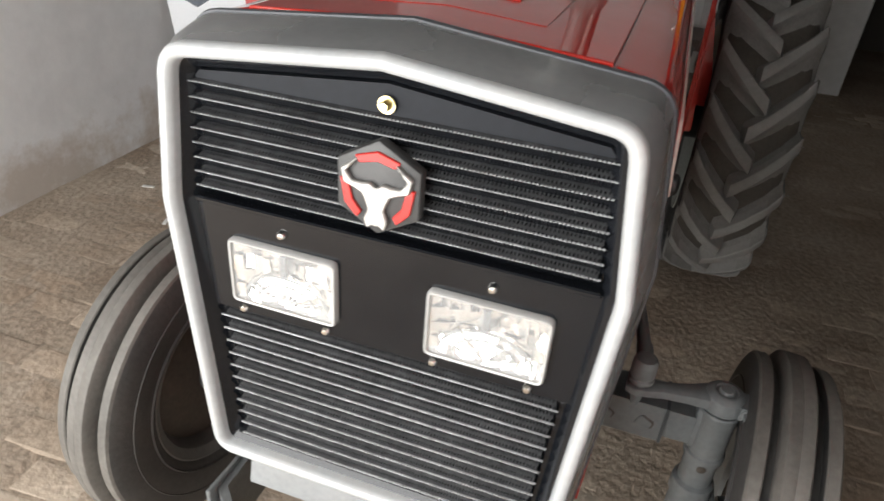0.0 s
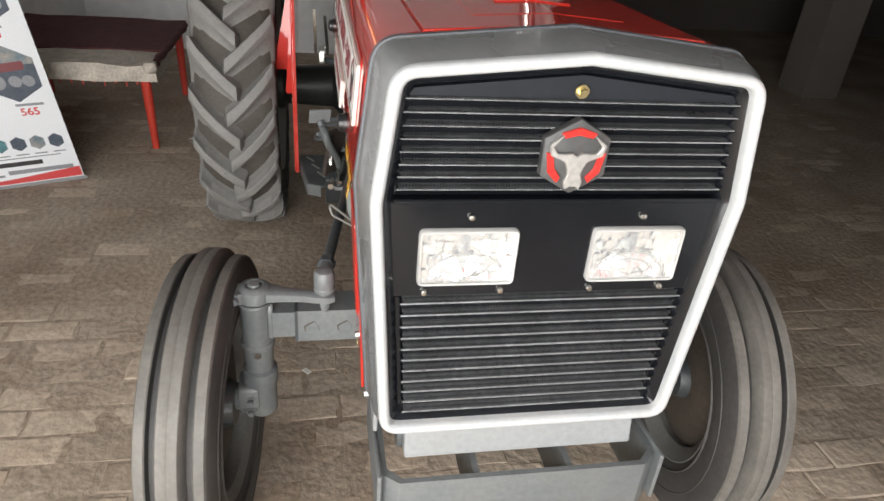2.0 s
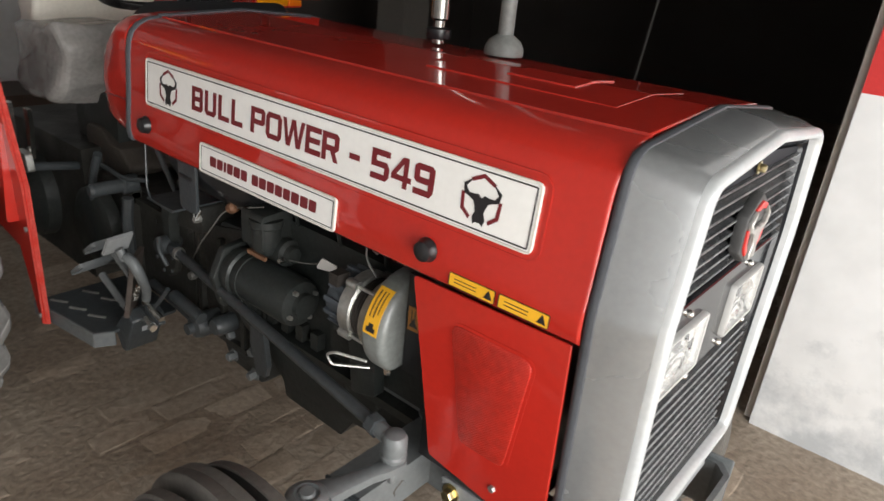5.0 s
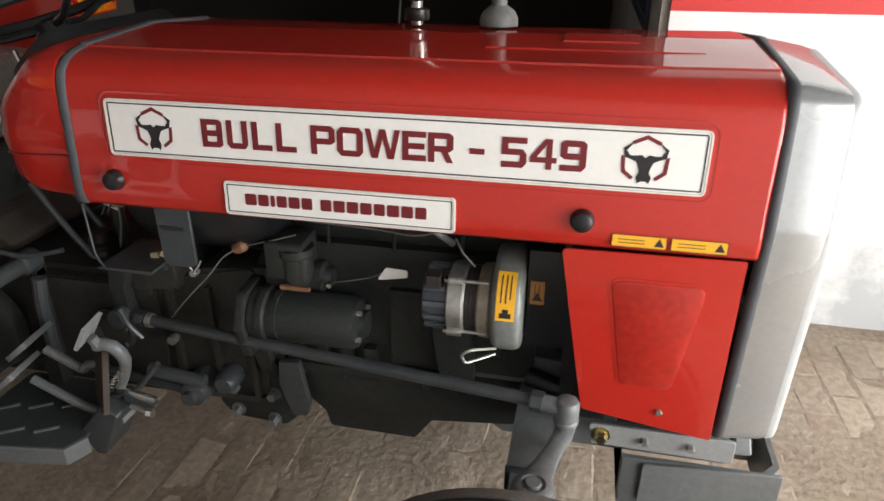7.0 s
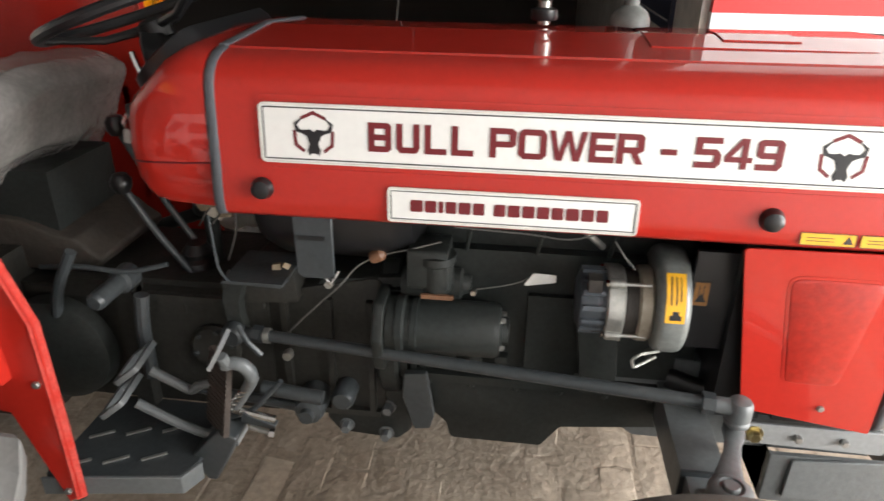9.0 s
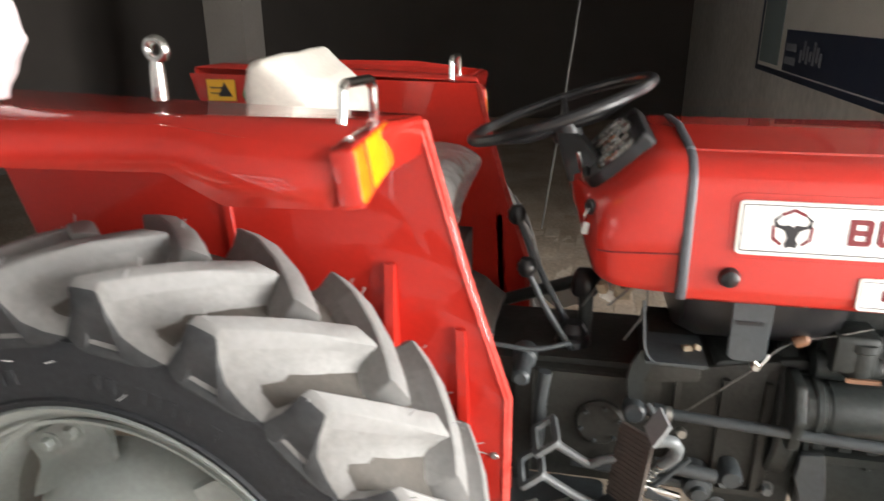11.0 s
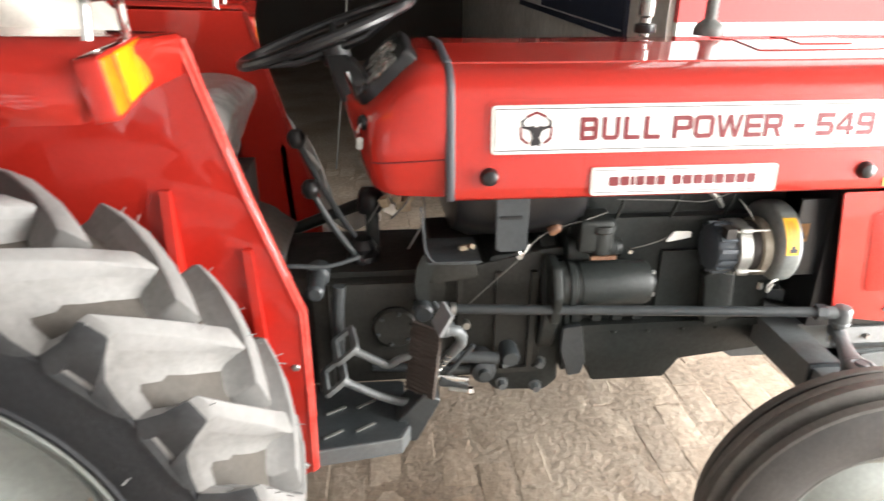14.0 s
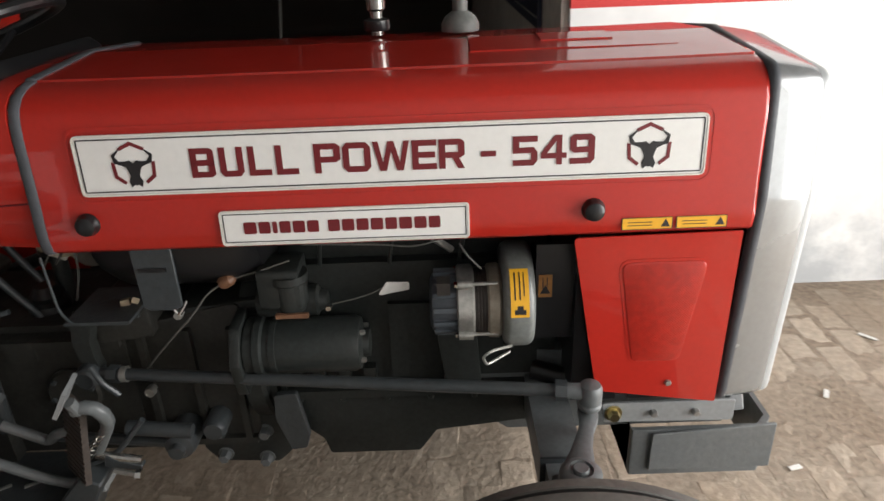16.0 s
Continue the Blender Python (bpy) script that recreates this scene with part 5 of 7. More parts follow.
# steering linkage and front axle
part("steering_drop_arm", loft([[(x + w * c, y, z + w * 0.3 * c2) for c, c2, y in ((-1, -1, -0.185), (1, -1, -0.185), (1, 1, -0.215), (-1, 1, -0.215))] for x, z, w in ((0.958, 0.868, 0.026), (0.938, 0.835, 0.021), (0.928, 0.795, 0.018), (0.930, 0.760, 0.016), (0.936, 0.735, 0.016))], cap=True), ENGINE, tractor, "curved forged steering drop arm", 60)
part("ball_joint", lathe([(0, -0.245), (0.018, -0.245), (0.024, -0.238), (0.026, -0.215), (0.022, -0.19), (0.012, -0.175), (0, -0.175)], 18, "y", (0.930, 0, 0.727)), IRON, tractor, "worn ball joint")
part("drag_link", tube([(0.945, -0.215, 0.727), (1.905, -0.358, 0.750)], 0.0125, 14), IRON, tractor, "long grey steering drag link")
part("link_nut", lathe([(0, 0), (0.020, 0), (0.020, 0.022), (0, 0.022)], 6, "x"), IRON, tractor, "lock nut on the drag link", m=at(1.868, -0.353, 0.749) @ pose(0, 0, 0, 0, 0, -8.5))
part("link_nut", lathe([(0, 0), (0.019, 0), (0.019, 0.022), (0, 0.022)], 6, "x"), IRON, tractor, "lock nut on the drag link", m=at(0.972, -0.219, 0.728) @ pose(0, 0, 0, 0, 0, -8.5))
axle = part("front_axle", box(1.835, 1.915, -0.425, 0.425, 0.566, 0.648, 0.007, 2), AXLEGREY, tractor, "square grey front axle beam")
for side in (-1, 1):
    part("axle_end_seam", box(1.833, 1.917, side * 0.4235 - 0.003, side * 0.4235 + 0.003, 0.564, 0.650, 0.004, 1), IRON, axle, "dark seam at the beam end")
    part("inner_beam", box(1.843, 1.907, side * 0.452 - 0.034, side * 0.452 + 0.034, 0.574, 0.640, 0.005, 2), AXLEGREY, axle, "square inner tube of the axle")
    for y in (0.392, 0.318):
        hole = rounded([(side * (y - 0.019), 0.598), (side * (y + 0.011), 0.590), (side * (y + 0.016), 0.607), (side * (y - 0.008), 0.622)], 0.006, 3)
        # dark patch on the face stands for the hole's shade
        part("axle_hole", prism("x", hole, 1.9135, 1.9156), INNERDARK, axle, "dark patch for the shade of a hole in the beam")
        part("axle_hole_plug", prism("x", [(u - side * 0.0035, v - 0.002) for u, v in hole], 1.914, 1.9164, 0.0008, 1), AXLEGREY, axle, "plug in the hole")
part("axle_pivot", box(1.80, 1.95, -0.10, 0.10, 0.50, 0.66, 0.02, 2), AXLEGREY, tractor, "cast axle pivot bracket")
part("axle_support", prism("y", rounded([(1.66, 0.72), (2.05, 0.70), (2.05, 0.62), (1.95, 0.50), (1.80, 0.50), (1.66, 0.60)], 0.02, 3), -0.16, 0.16, 0.01, 2), AXLEGREY, tractor, "cast front axle support")
STEER = -5.0
for side in (-1, 1):
    ky = side * 0.512
    kp = part("kingpin_housing", lathe([(0, 0.666), (0.036, 0.666), (0.037, 0.660), (0.034, 0.655), (0.034, 0.560), (0.038, 0.556), (0.038, 0.546), (0.033, 0.541), (0.032, 0.480), (0.040, 0.474), (0.041, 0.440), (0.036, 0.430), (0.036, 0.352), (0.028, 0.342), (0, 0.342)], 28, "z", (1.888, ky, 0)), AXLEGREY, tractor, "grey king pin housing")
    part("beam_bracket", prism("y", rounded([(1.846, 0.662), (1.904, 0.662), (1.908, 0.640), (1.908, 0.572), (1.898, 0.560), (1.850, 0.560)], 0.006, 2), side * 0.474, side * 0.506, 0.003, 1), AXLEGREY, kp, "cast bracket to the beam")
    part("bracket_lip", box(1.905, 1.913, side * 0.494 - 0.006, side * 0.494 + 0.006, 0.586, 0.636, 0.002, 1), AXLEGREY, kp, "raised lip on the bracket")
    # dark dot stands for the shade in the hole
    part("grease_hole", lathe([(0, 0.0015), (0.0075, 0.001), (0.009, 0), (0, 0)], 12, "x"), INNERDARK, kp, "dark dot for the shaded grease hole", m=at(1.9215, ky, 0.532))
    part("spindle_boss", prism("y", rounded([(1.852, 0.440), (1.926, 0.440), (1.930, 0.385), (1.905, 0.345), (1.860, 0.345), (1.850, 0.385)], 0.014, 3), side * 0.515, side * 0.562, 0.008, 2), AXLEGREY, kp, "forged spindle boss")
    part("stub_axle", lathe([(0, 0.54), (0.030, 0.54), (0.030, 0.57), (0.024, 0.58), (0.024, 0.62), (0, 0.62)], 18, "y", (1.888, 0, 0.385)) if side > 0 else lathe([(0, -0.54), (0.030, -0.54), (0.030, -0.57), (0.024, -0.58), (0.024, -0.62), (0, -0.62)], 18, "y", (1.888, 0, 0.385)), AXLEGREY, kp, "stub axle")
    for z in (0.405, 0.372):
        part("boss_bolt", bolt(0.008, 0.010, 0.012), AXLEGREY, kp, "worn bolt", m=at(1.928, side * 0.535, z) @ FACE_X)
    # clamp on the king pin and the arm that carries the ball joint
    arm = part("steering_arm", lathe([(0, 0.702), (0.019, 0.702), (0.021, 0.706), (0.030, 0.704), (0.036, 0.698), (0.037, 0.672), (0.033, 0.667), (0, 0.667)], 26, "z", (1.888, ky, 0)), AXLEGREY, tractor, "forged steering arm with a clamp")
    part("pin_end", lathe([(0, 0.709), (0.012, 0.709), (0.014, 0.706), (0.014, 0.700), (0, 0.700)], 18, "z", (1.888, ky, 0)), AXLEGREY, arm, "king pin end")
    part("clamp_lug", box(1.872, 1.918, side * 0.551 - 0.014, side * 0.551 + 0.014, 0.672, 0.699, 0.006, 2), AXLEGREY, arm, "split clamp lug")
    part("clamp_bolt", bolt(0.0095, 0.012, 0.013), AXLEGREY, arm, "clamp bolt", m=at(1.918, side * 0.552, 0.686) @ FACE_X)
    part("arm_bar", loft([[(x + w * c, y, z + h * c2) for c, c2 in ((-1, -0.7), (-0.7, -1), (0.7, -1), (1, -0.7), (1, 0.7), (0.7, 1), (-0.7, 1), (-1, 0.7))] for x, y, z, w, h in ((1.890, side * 0.486, 0.685, 0.027, 0.014), (1.902, side * 0.450, 0.687, 0.019, 0.012), (1.918, side * 0.405, 0.692, 0.0145, 0.0105), (1.929, side * 0.378, 0.696, 0.017, 0.010), (1.932, side * 0.350, 0.697, 0.019, 0.0095), (1.933, side * 0.338, 0.697, 0.012, 0.008))]), AXLEGREY, arm, "tapered arm", 50)
    bj = part("ball_joint", lathe([(0, 0.660), (0.007, 0.660), (0.009, 0.668), (0.011, 0.684), (0.013, 0.706), (0.016, 0.712), (0.0225, 0.715), (0.0235, 0.722), (0.021, 0.726), (0.0225, 0.730), (0.0225, 0.756), (0.0185, 0.764), (0.008, 0.768), (0, 0.768)], 24, "z", (1.932, side * 0.360, 0)), AXLEGREY, tractor, "grey ball joint")
    part("castle_nut", bolt(0.011, 0.012), AXLEGREY, bj, "nut under the arm", m=at(1.932, side * 0.360, 0.672))
    part("link_socket", tube([(1.926, side * 0.3605, 0.748), (1.880, side * 0.3545, 0.7495)], [0.0165, 0.0145], 14), AXLEGREY, bj, "socket of the drag link")
part("drag_link", tube([(0.945, 0.215, 0.727), (1.905, 0.358, 0.750)], 0.0125, 12), AXLEGREY, tractor, "long grey steering drag link")


def front_wheel(side):
    m = at(1.895, side * 0.626, 0.376) @ Matrix.Rotation(radians(STEER), 4, "Z")
    wheel = part("front_wheel", lathe([(0, 0.065 * side), (0.035, 0.065 * side), (0.052, 0.058 * side), (0.062, 0.040 * side), (0.062, -0.02 * side), (0.05, -0.055 * side), (0, -0.055 * side)], 28, "y"), IRON, tractor, "front wheel with a ribbed tyre", m=m)
    half = [(0.214, 0.048), (0.226, 0.062), (0.252, 0.073), (0.290, 0.078), (0.322, 0.076), (0.340, 0.0715), (0.352, 0.0675), (0.3575, 0.064), (0.3590, 0.046), (0.3565, 0.0435), (0.3375, 0.0415), (0.3365, 0.0275), (0.3690, 0.0225), (0.3735, 0.0195), (0.3745, 0.0015)]
    full = half + [(0.3735, 0.0), *[(r, -y) for r, y in half[::-1]]]
    ft = part("tyre", lathe(full, 72, "y"), TREADF, wheel, "dusty ribbed rubber tyre", 38)
    second_material(ft, FRONTSIDE, lambda c, n: math.hypot(c.x, c.z) < 0.3515)
    for q in (0.246, 0.300):
        part("sidewall_line", lathe([(q - 0.003, -0.0715 * side - 0.00012 * side * (q - 0.246) * 600), (q, -0.0755 * side - 0.00012 * side * (q - 0.246) * 600), (q + 0.003, -0.0715 * side - 0.00012 * side * (q - 0.246) * 600)], 64, "y"), FRONTSIDE, wheel, "moulded ring on the sidewall")
    rim = [(0.205, -0.062), (0.222, -0.078), (0.228, -0.076), (0.226, -0.066), (0.212, -0.056), (0.196, -0.035), (0.192, 0.02), (0.208, 0.055), (0.226, 0.066), (0.228, 0.076), (0.222, 0.078), (0.200, 0.060), (0.185, 0.022), (0.186, -0.04)]
    part("rim", lathe([(r, y * 0.8) for r, y in rim], 56, "y", closed=True), DARKRIM, wheel, "grey steel rim", 30)
    # extra disc that puts the wheel's inner shade into its colour
    part("inner_disc", lathe([(0.05, -0.030 * side), (0.11, -0.034 * side), (0.15, -0.022 * side), (0.186, -0.014 * side), (0.186, -0.010 * side), (0.15, -0.016 * side), (0.05, -0.024 * side)], 48, "y", closed=True), INNERDARK, wheel, "dusty brown inside of the wheel, darkened for its shade", 30)
    part("disc", lathe([(0.045, 0.030 * side), (0.085, 0.034 * side), (0.120, 0.020 * side), (0.150, 0.0), (0.188, 0.004 * side), (0.188, -0.004 * side), (0.150, -0.008 * side), (0.118, 0.012 * side), (0.085, 0.026 * side), (0.045, 0.022 * side)], 48, "y", closed=True), RIM, wheel, "dished wheel disc", 30)
    nut = None
    for q in range(6):
        a = q * math.pi / 3
        mm = at(0.072 * math.cos(a), 0.033 * side, 0.072 * math.sin(a)) @ ROT_Y[side]
        if nut is None:
            nut = part("wheel_nut", bolt(0.011, 0.014), ALLOY, wheel, "", m=mm)
        else:
            again(nut, mm)
    return wheel


TREADF = surf("dusty_rib_rubber", (0.135, 0.127, 0.114), rough=0.62, second=(0.075, 0.070, 0.063), amount=0.8, scale=7, bump=0.15, bump_scale=60, fine_amount=0.12)
FRONTSIDE = surf("dusty_sidewall_rubber", (0.035, 0.034, 0.033), rough=0.66, second=(0.065, 0.06, 0.055), amount=0.6, scale=6, bump=0.1, bump_scale=100, fine_amount=0.15)
front_wheel(-1)
front_wheel(1)


# rear wheels
def lug_mesh(side):
    """One bar of the tread: a thin ridge on the shoulder that widens to the middle, with hollow flanks."""
    stations = [(0.150, 0.512, 0.497, 12.3, 17.2, 11.2, 18.2), (0.1595, 0.540, 0.500, 13.4, 17.8, 9.2, 18.8), (0.1600, 0.574, 0.508, 14.9, 18.8, 6.4, 20.2), (0.1560, 0.604, 0.520, 16.2, 20.0, 4.2, 22.0), (0.148, 0.617, 0.540, 15.8, 19.6, 3.6, 22.2), (0.114, 0.628, 0.560, 11.0, 14.8, 1.4, 18.6), (0.058, 0.635, 0.574, 5.0, 9.0, -1.6, 12.4), (0.010, 0.636, 0.577, 0.6, 4.6, -4.2, 7.6), (-0.020, 0.635, 0.578, -1.8, 2.3, -5.2, 5.2), (-0.032, 0.594, 0.577, -1.6, 2.0, -4.2, 4.2)]
    rings = []
    for v, top, low, ft, bt, fb, bb in stations:
        d = top - low
        ring = []
        for r, deg in ((low, fb), (low + d * 0.06, fb + (ft - fb) * 0.34), (low + d * 0.24, fb + (ft - fb) * 0.66), (low + d * 0.62, fb + (ft - fb) * 0.86), (top - 0.003, ft - 0.3), (top, ft + 0.2), (top, bt - 0.2), (top - 0.003, bt + 0.3), (low + d * 0.45, bt + (bb - bt) * 0.34), (low, bb)):
            ring.append((r * math.cos(radians(deg)), v * side, r * math.sin(radians(deg))))
        rings.append(ring)
    return loft(rings, cap=True)


def rear_wheel(side):
    spin = radians(12.2) - 0.315 if side < 0 else radians(5)
    m = at(0.040, -0.682 if side < 0 else 0.595, 0.618) @ Matrix.Diagonal((0.993, 1, 0.993, 1))
    s = side
    # dished centre with a raised bolt ring, as the wheel's own mesh
    centre = lathe([(0, 0.116 * s), (0.043, 0.116 * s), (0.047, 0.106 * s), (0.060, 0.104 * s), (0.096, 0.104 * s), (0.108, 0.110 * s), (0.128, 0.118 * s), (0.160, 0.112 * s), (0.200, 0.090 * s), (0.232, 0.055 * s), (0.245, 0.030 * s), (0.252, 0.010 * s), (0.244, 0.004 * s), (0.225, 0.040 * s), (0.19, 0.078 * s), (0.15, 0.098 * s), (0.10, 0.090 * s), (0, 0.09 * s)], 64, "y", (0, 0.016 * s, 0))
    wheel = part("rear_wheel", centre, RIM, tractor, "rear wheel with a silver-grey dished centre", 28, m=m)
    carc = [(0.360, 0.120), (0.376, 0.144), (0.43, 0.154), (0.49, 0.156), (0.530, 0.150), (0.556, 0.136), (0.574, 0.102), (0.582, 0.052), (0.584, 0.0)]
    carc = carc + [(r, -y) for r, y in carc[-2::-1]]
    tyre = part("tyre", lathe(carc, 96, "y"), RUBBER, wheel, "black rubber tractor tyre", 40)
    second_material(tyre, TREAD, lambda c, n: math.hypot(c.x, c.z) > 0.512)
    for q, r in enumerate((0.405, 0.512)):
        part("sidewall_line", lathe([(r - 0.003, 0.1505 + 0.003 * q), (r, 0.1560 + 0.0015 * q), (r + 0.003, 0.1505 + 0.003 * q)] if s > 0 else [(r - 0.003, -0.1505 - 0.003 * q), (r, -0.1560 - 0.0015 * q), (r + 0.003, -0.1505 - 0.003 * q)], 72, "y"), RUBBER, wheel, "moulded ring on the sidewall")
    for d in (1, -1):
        first = None
        for q in range(20):
            a = 2 * math.pi * (q + (0.5 if d > 0 else 0)) / 20 + spin
            mm = Matrix.Rotation(-a, 4, "Y")
            if first is None:
                first = part("lug", lug_mesh(d), LUG, wheel, "dust-coated tread bar with a dark end", 38, m=mm)
                second_material(first, LUGEND, lambda c, n: abs(c.y) > 0.1535)
                first.data.materials.append(LUGSIDE)
                for p in first.data.polygons:
                    if abs(p.center.y) <= 0.1535 and math.hypot(p.center.x, p.center.z) < 0.606:
                        p.material_index = 2
            else:
                again(first, mm)
    rim = [(0.352, 0.118), (0.372, 0.134), (0.386, 0.150), (0.391, 0.158), (0.388, 0.162), (0.380, 0.158), (0.366, 0.144), (0.350, 0.132), (0.336, 0.110), (0.330, 0.060), (0.312, 0.030), (0.312, -0.030), (0.330, -0.060), (0.340, -0.11), (0.380, -0.158), (0.388, -0.162), (0.391, -0.158), (0.372, -0.134), (0.350, -0.11), (0.342, -0.062), (0.324, -0.034), (0.324, 0.034), (0.342, 0.062)]
    rim = [(r, y * 0.94) for r, y in rim]
    part("rim", lathe(rim, 80, "y", closed=True), RIM, wheel, "silver-grey steel rim", 28)
    for r, y in ((0.3535, 0.130), (0.3405, 0.108), (0.3335, 0.075)):
        part("rim_bead", lathe([(r + 0.004, y * s + 0.006 * s), (r - 0.003, y * s + 0.004 * s), (r - 0.004, y * s), (r, y * s - 0.005 * s)], 80, "y"), RIM, wheel, "rolled ridge in the rim", 30)
    # four broad lugs that carry the centre
    for q in range(4):
        a = radians(30 + 90 * q)
        bm = loft([[(x, y * s, z * w) for y, z in ((y0 - 0.012, -1), (y0, -0.97), (y0 + 0.003, -0.6), (y0 + 0.003, 0.6), (y0, 0.97), (y0 - 0.012, 1))] for x, y0, w in ((0.215, 0.083, 0.112), (0.236, 0.066, 0.106), (0.252, 0.050, 0.098), (0.268, 0.046, 0.092), (0.316, 0.046, 0.088))])
        tab = part("rim_tab", bm, RIM, wheel, "wide rim lug", m=Matrix.Rotation(-a, 4, "Y"))
        for k in (-0.032, 0.032):
            part("rim_nut", bolt(0.013, 0.014, 0.020), RIM, wheel, "", m=Matrix.Rotation(-a, 4, "Y") @ at(0.288, 0.049 * s, k) @ ROT_Y[s])
    part("hub_cap", lathe([(0, 0.1335 * s), (0.004, 0.135 * s), (0.043, 0.1345 * s), (0.0445, 0.130 * s), (0, 0.130 * s)], 32, "y"), HUBDARK, wheel, "dark grey hub cap")
    nut = None
    for q in range(8):
        a = 2 * math.pi * q / 8 + 0.2
        mm = at(0.078 * math.cos(a), 0.120 * s, 0.078 * math.sin(a)) @ ROT_Y[s]
        if nut is None:
            nut = part("hub_nut", bolt(0.012, 0.016), RIM, wheel, "", m=mm)
        else:
            again(nut, mm)
    # moulded sidewall writing as plain raised bars
    bar = None
    for a0 in (58, 100, 235, 280):
        for k in range(9):
            if (k * 7 + a0) % 5 == 0:
                continue
            a = radians(a0 + k * 3.2)
            mm = Matrix.Rotation(-a, 4, "Y") @ at(0.448, 0.1535 * s, 0)
            if bar is None:
                bar = part("moulded_bar", box(-0.013, 0.013, -0.003, 0.003, -0.007, 0.007, 0.001, 1), RUBBER, wheel, "plain raised moulded mark", m=mm)
            else:
                again(bar, mm)
    # thin rubber whiskers
    hair = None
    rng = random.Random(5)
    for q in range(130 if s < 0 else 40):
        if q % 3 == 0:
            a, r, y = rng.uniform(0, 2 * math.pi), rng.choice((0.44, 0.475, 0.50)), 0.155 * s
        else:
            d, (v, r, lead) = rng.choice((1, 1, -1)) * s, rng.choice(((0.153, 0.604, 0.312), (0.146, 0.613, 0.306), (0.130, 0.620, 0.262), (0.10, 0.627, 0.205), (0.05, 0.634, 0.112)))
            a = 2 * math.pi * (rng.randrange(20) + (0.5 if d > 0 else 0)) / 20 + spin + lead + rng.choice((-0.024, 0.024, 0.02, 0.0))
            y = v * d
        d = Matrix.Rotation(-a, 4, "Y") @ at(r, y, 0) @ (ROT_Y[s] if r < 0.61 else Matrix.Rotation(radians(90), 4, "Y")) @ pose(0, 0, 0, rng.uniform(-25, 25), rng.uniform(-25, 25), 0)
        if hair is None:
            hair = part("whisker", tube([(0, 0, -0.004), (0.001, 0, 0.008), (0.003, 0, 0.017)], 0.0010, 4), WHISKER, wheel, "thin rubber whisker", m=d)
        else:
            again(hair, d)
    return wheel


rear_wheel(-1)
rear_wheel(1)

# fenders: an inner plate, a top shelf with a deep lip, ribs, an amber lamp
def fender(side):
    s = side
    Y0, Y1 = (0.452, 0.800) if s < 0 else (0.377, 0.725)
    ym = Y0 + 0.108
    plate = [(-0.42, 1.425), (0.508, 1.405), (0.585, 1.130), (0.672, 0.865), (0.668, 0.455), (0.640, 0.440), (0.570, 0.66), (0.30, 0.70), (-0.10, 0.80), (-0.315, 1.085)]
    fe = part("fender", prism("y", plate, s * Y0, s * (Y0 + 0.005), 0.0015, 1), RED, tractor, "red painted steel rear fender")
    strip = [[(x + dx, s * (Y0 + dy), z) for dx, dy in ((-0.011, 0.0075), (-0.008, 0.0085), (0.0045, -0.0040), (0.0045, -0.0075), (-0.011, -0.002))] for x, z in ((0.508, 1.403), (0.531, 1.320), (0.585, 1.130), (0.628, 0.998), (0.672, 0.865), (0.673, 0.660), (0.669, 0.450))]
    part("fender_edge", loft(strip), EDGERED, fe, "chamfer along the front edge with its highlight painted pale", 20)
    plan = [(-0.40, Y0), (-0.372, Y1), (0.486, Y1), (0.488, ym), (0.510, Y0)]
    z_of = lambda x: 1.447 - max(0, x - 0.2) * 0.11
    # shelf and lip in one sheet
    top = [(x, s * y, z_of(x)) for x, y in plan]
    bm = bmesh.new()
    tv = [bm.verts.new(p) for p in top]
    bm.faces.new(tv)
    edge_pts = [(-0.372, Y1, 1.340), (-0.262, Y1, 1.340), (-0.235, Y1, 1.374), (0.235, Y1, 1.380), (0.318, Y1, 1.338), (0.472, Y1, 1.340), (0.478, ym, 1.336), (0.505, Y0 + 0.004, 1.345)]
    up = [(-0.372, Y1), (-0.262, Y1), (-0.235, Y1), (0.235, Y1), (0.318, Y1), (0.486, Y1), (0.488, ym), (0.510, Y0)]
    lo = [bm.verts.new((x, s * (y + 0.006), z)) for x, y, z in edge_pts]
    hi = [bm.verts.new((x, s * y, z_of(x))) for x, y in up]
    for i in range(len(lo) - 1):
        bm.faces.new((lo[i], lo[i + 1], hi[i + 1], hi[i]))
    a, b = bm.verts.new((-0.400, s * Y0, 1.350)), bm.verts.new((-0.400, s * Y0, 1.447))
    bm.faces.new((a, lo[0], hi[0], b))
    bmesh.ops.remove_doubles(bm, verts=bm.verts, dist=1e-4)
    bevel(bm, 0.014, 3, 40)
    sh = part("fender_top", bm, RED, fe, "red fender shelf with a turned-down lip", 45)
    so = sh.modifiers.new("sheet", "SOLIDIFY")
    so.thickness, so.offset = 0.004, -1
    part("rib", prism("y", [(0.101, 1.36), (0.119, 1.36), (0.134, 1.12), (0.116, 1.12)], s * (Y0 + 0.004), s * (Y0 + 0.011), 0.002, 1), RED, fe, "pressed stiffening rib")
    for x0, z0, x1, z1, reach in ((0.440, 1.136, 0.452, 0.80, 0.072), (0.575, 1.012, 0.588, 0.745, 0.024)):
        fin = [[(x + dx, s * (Y0 + dy), z) for dx, dy in ((-0.009, 0.0), (-0.009, out), (0.009, out), (0.009, 0.0))] for x, z, out in ((x0, z0, 0.014), ((x0 + x1) / 2, (z0 + z1) / 2, 0.010 + reach * 0.55), (x1, z1 + 0.01, 0.010 + reach), (x1, z1, 0.006 + reach))]
        fb = loft(fin)
        bevel(fb, 0.003, 2)
        part("rib", fb, RED, fe, "upright folded stiffener on the fender")
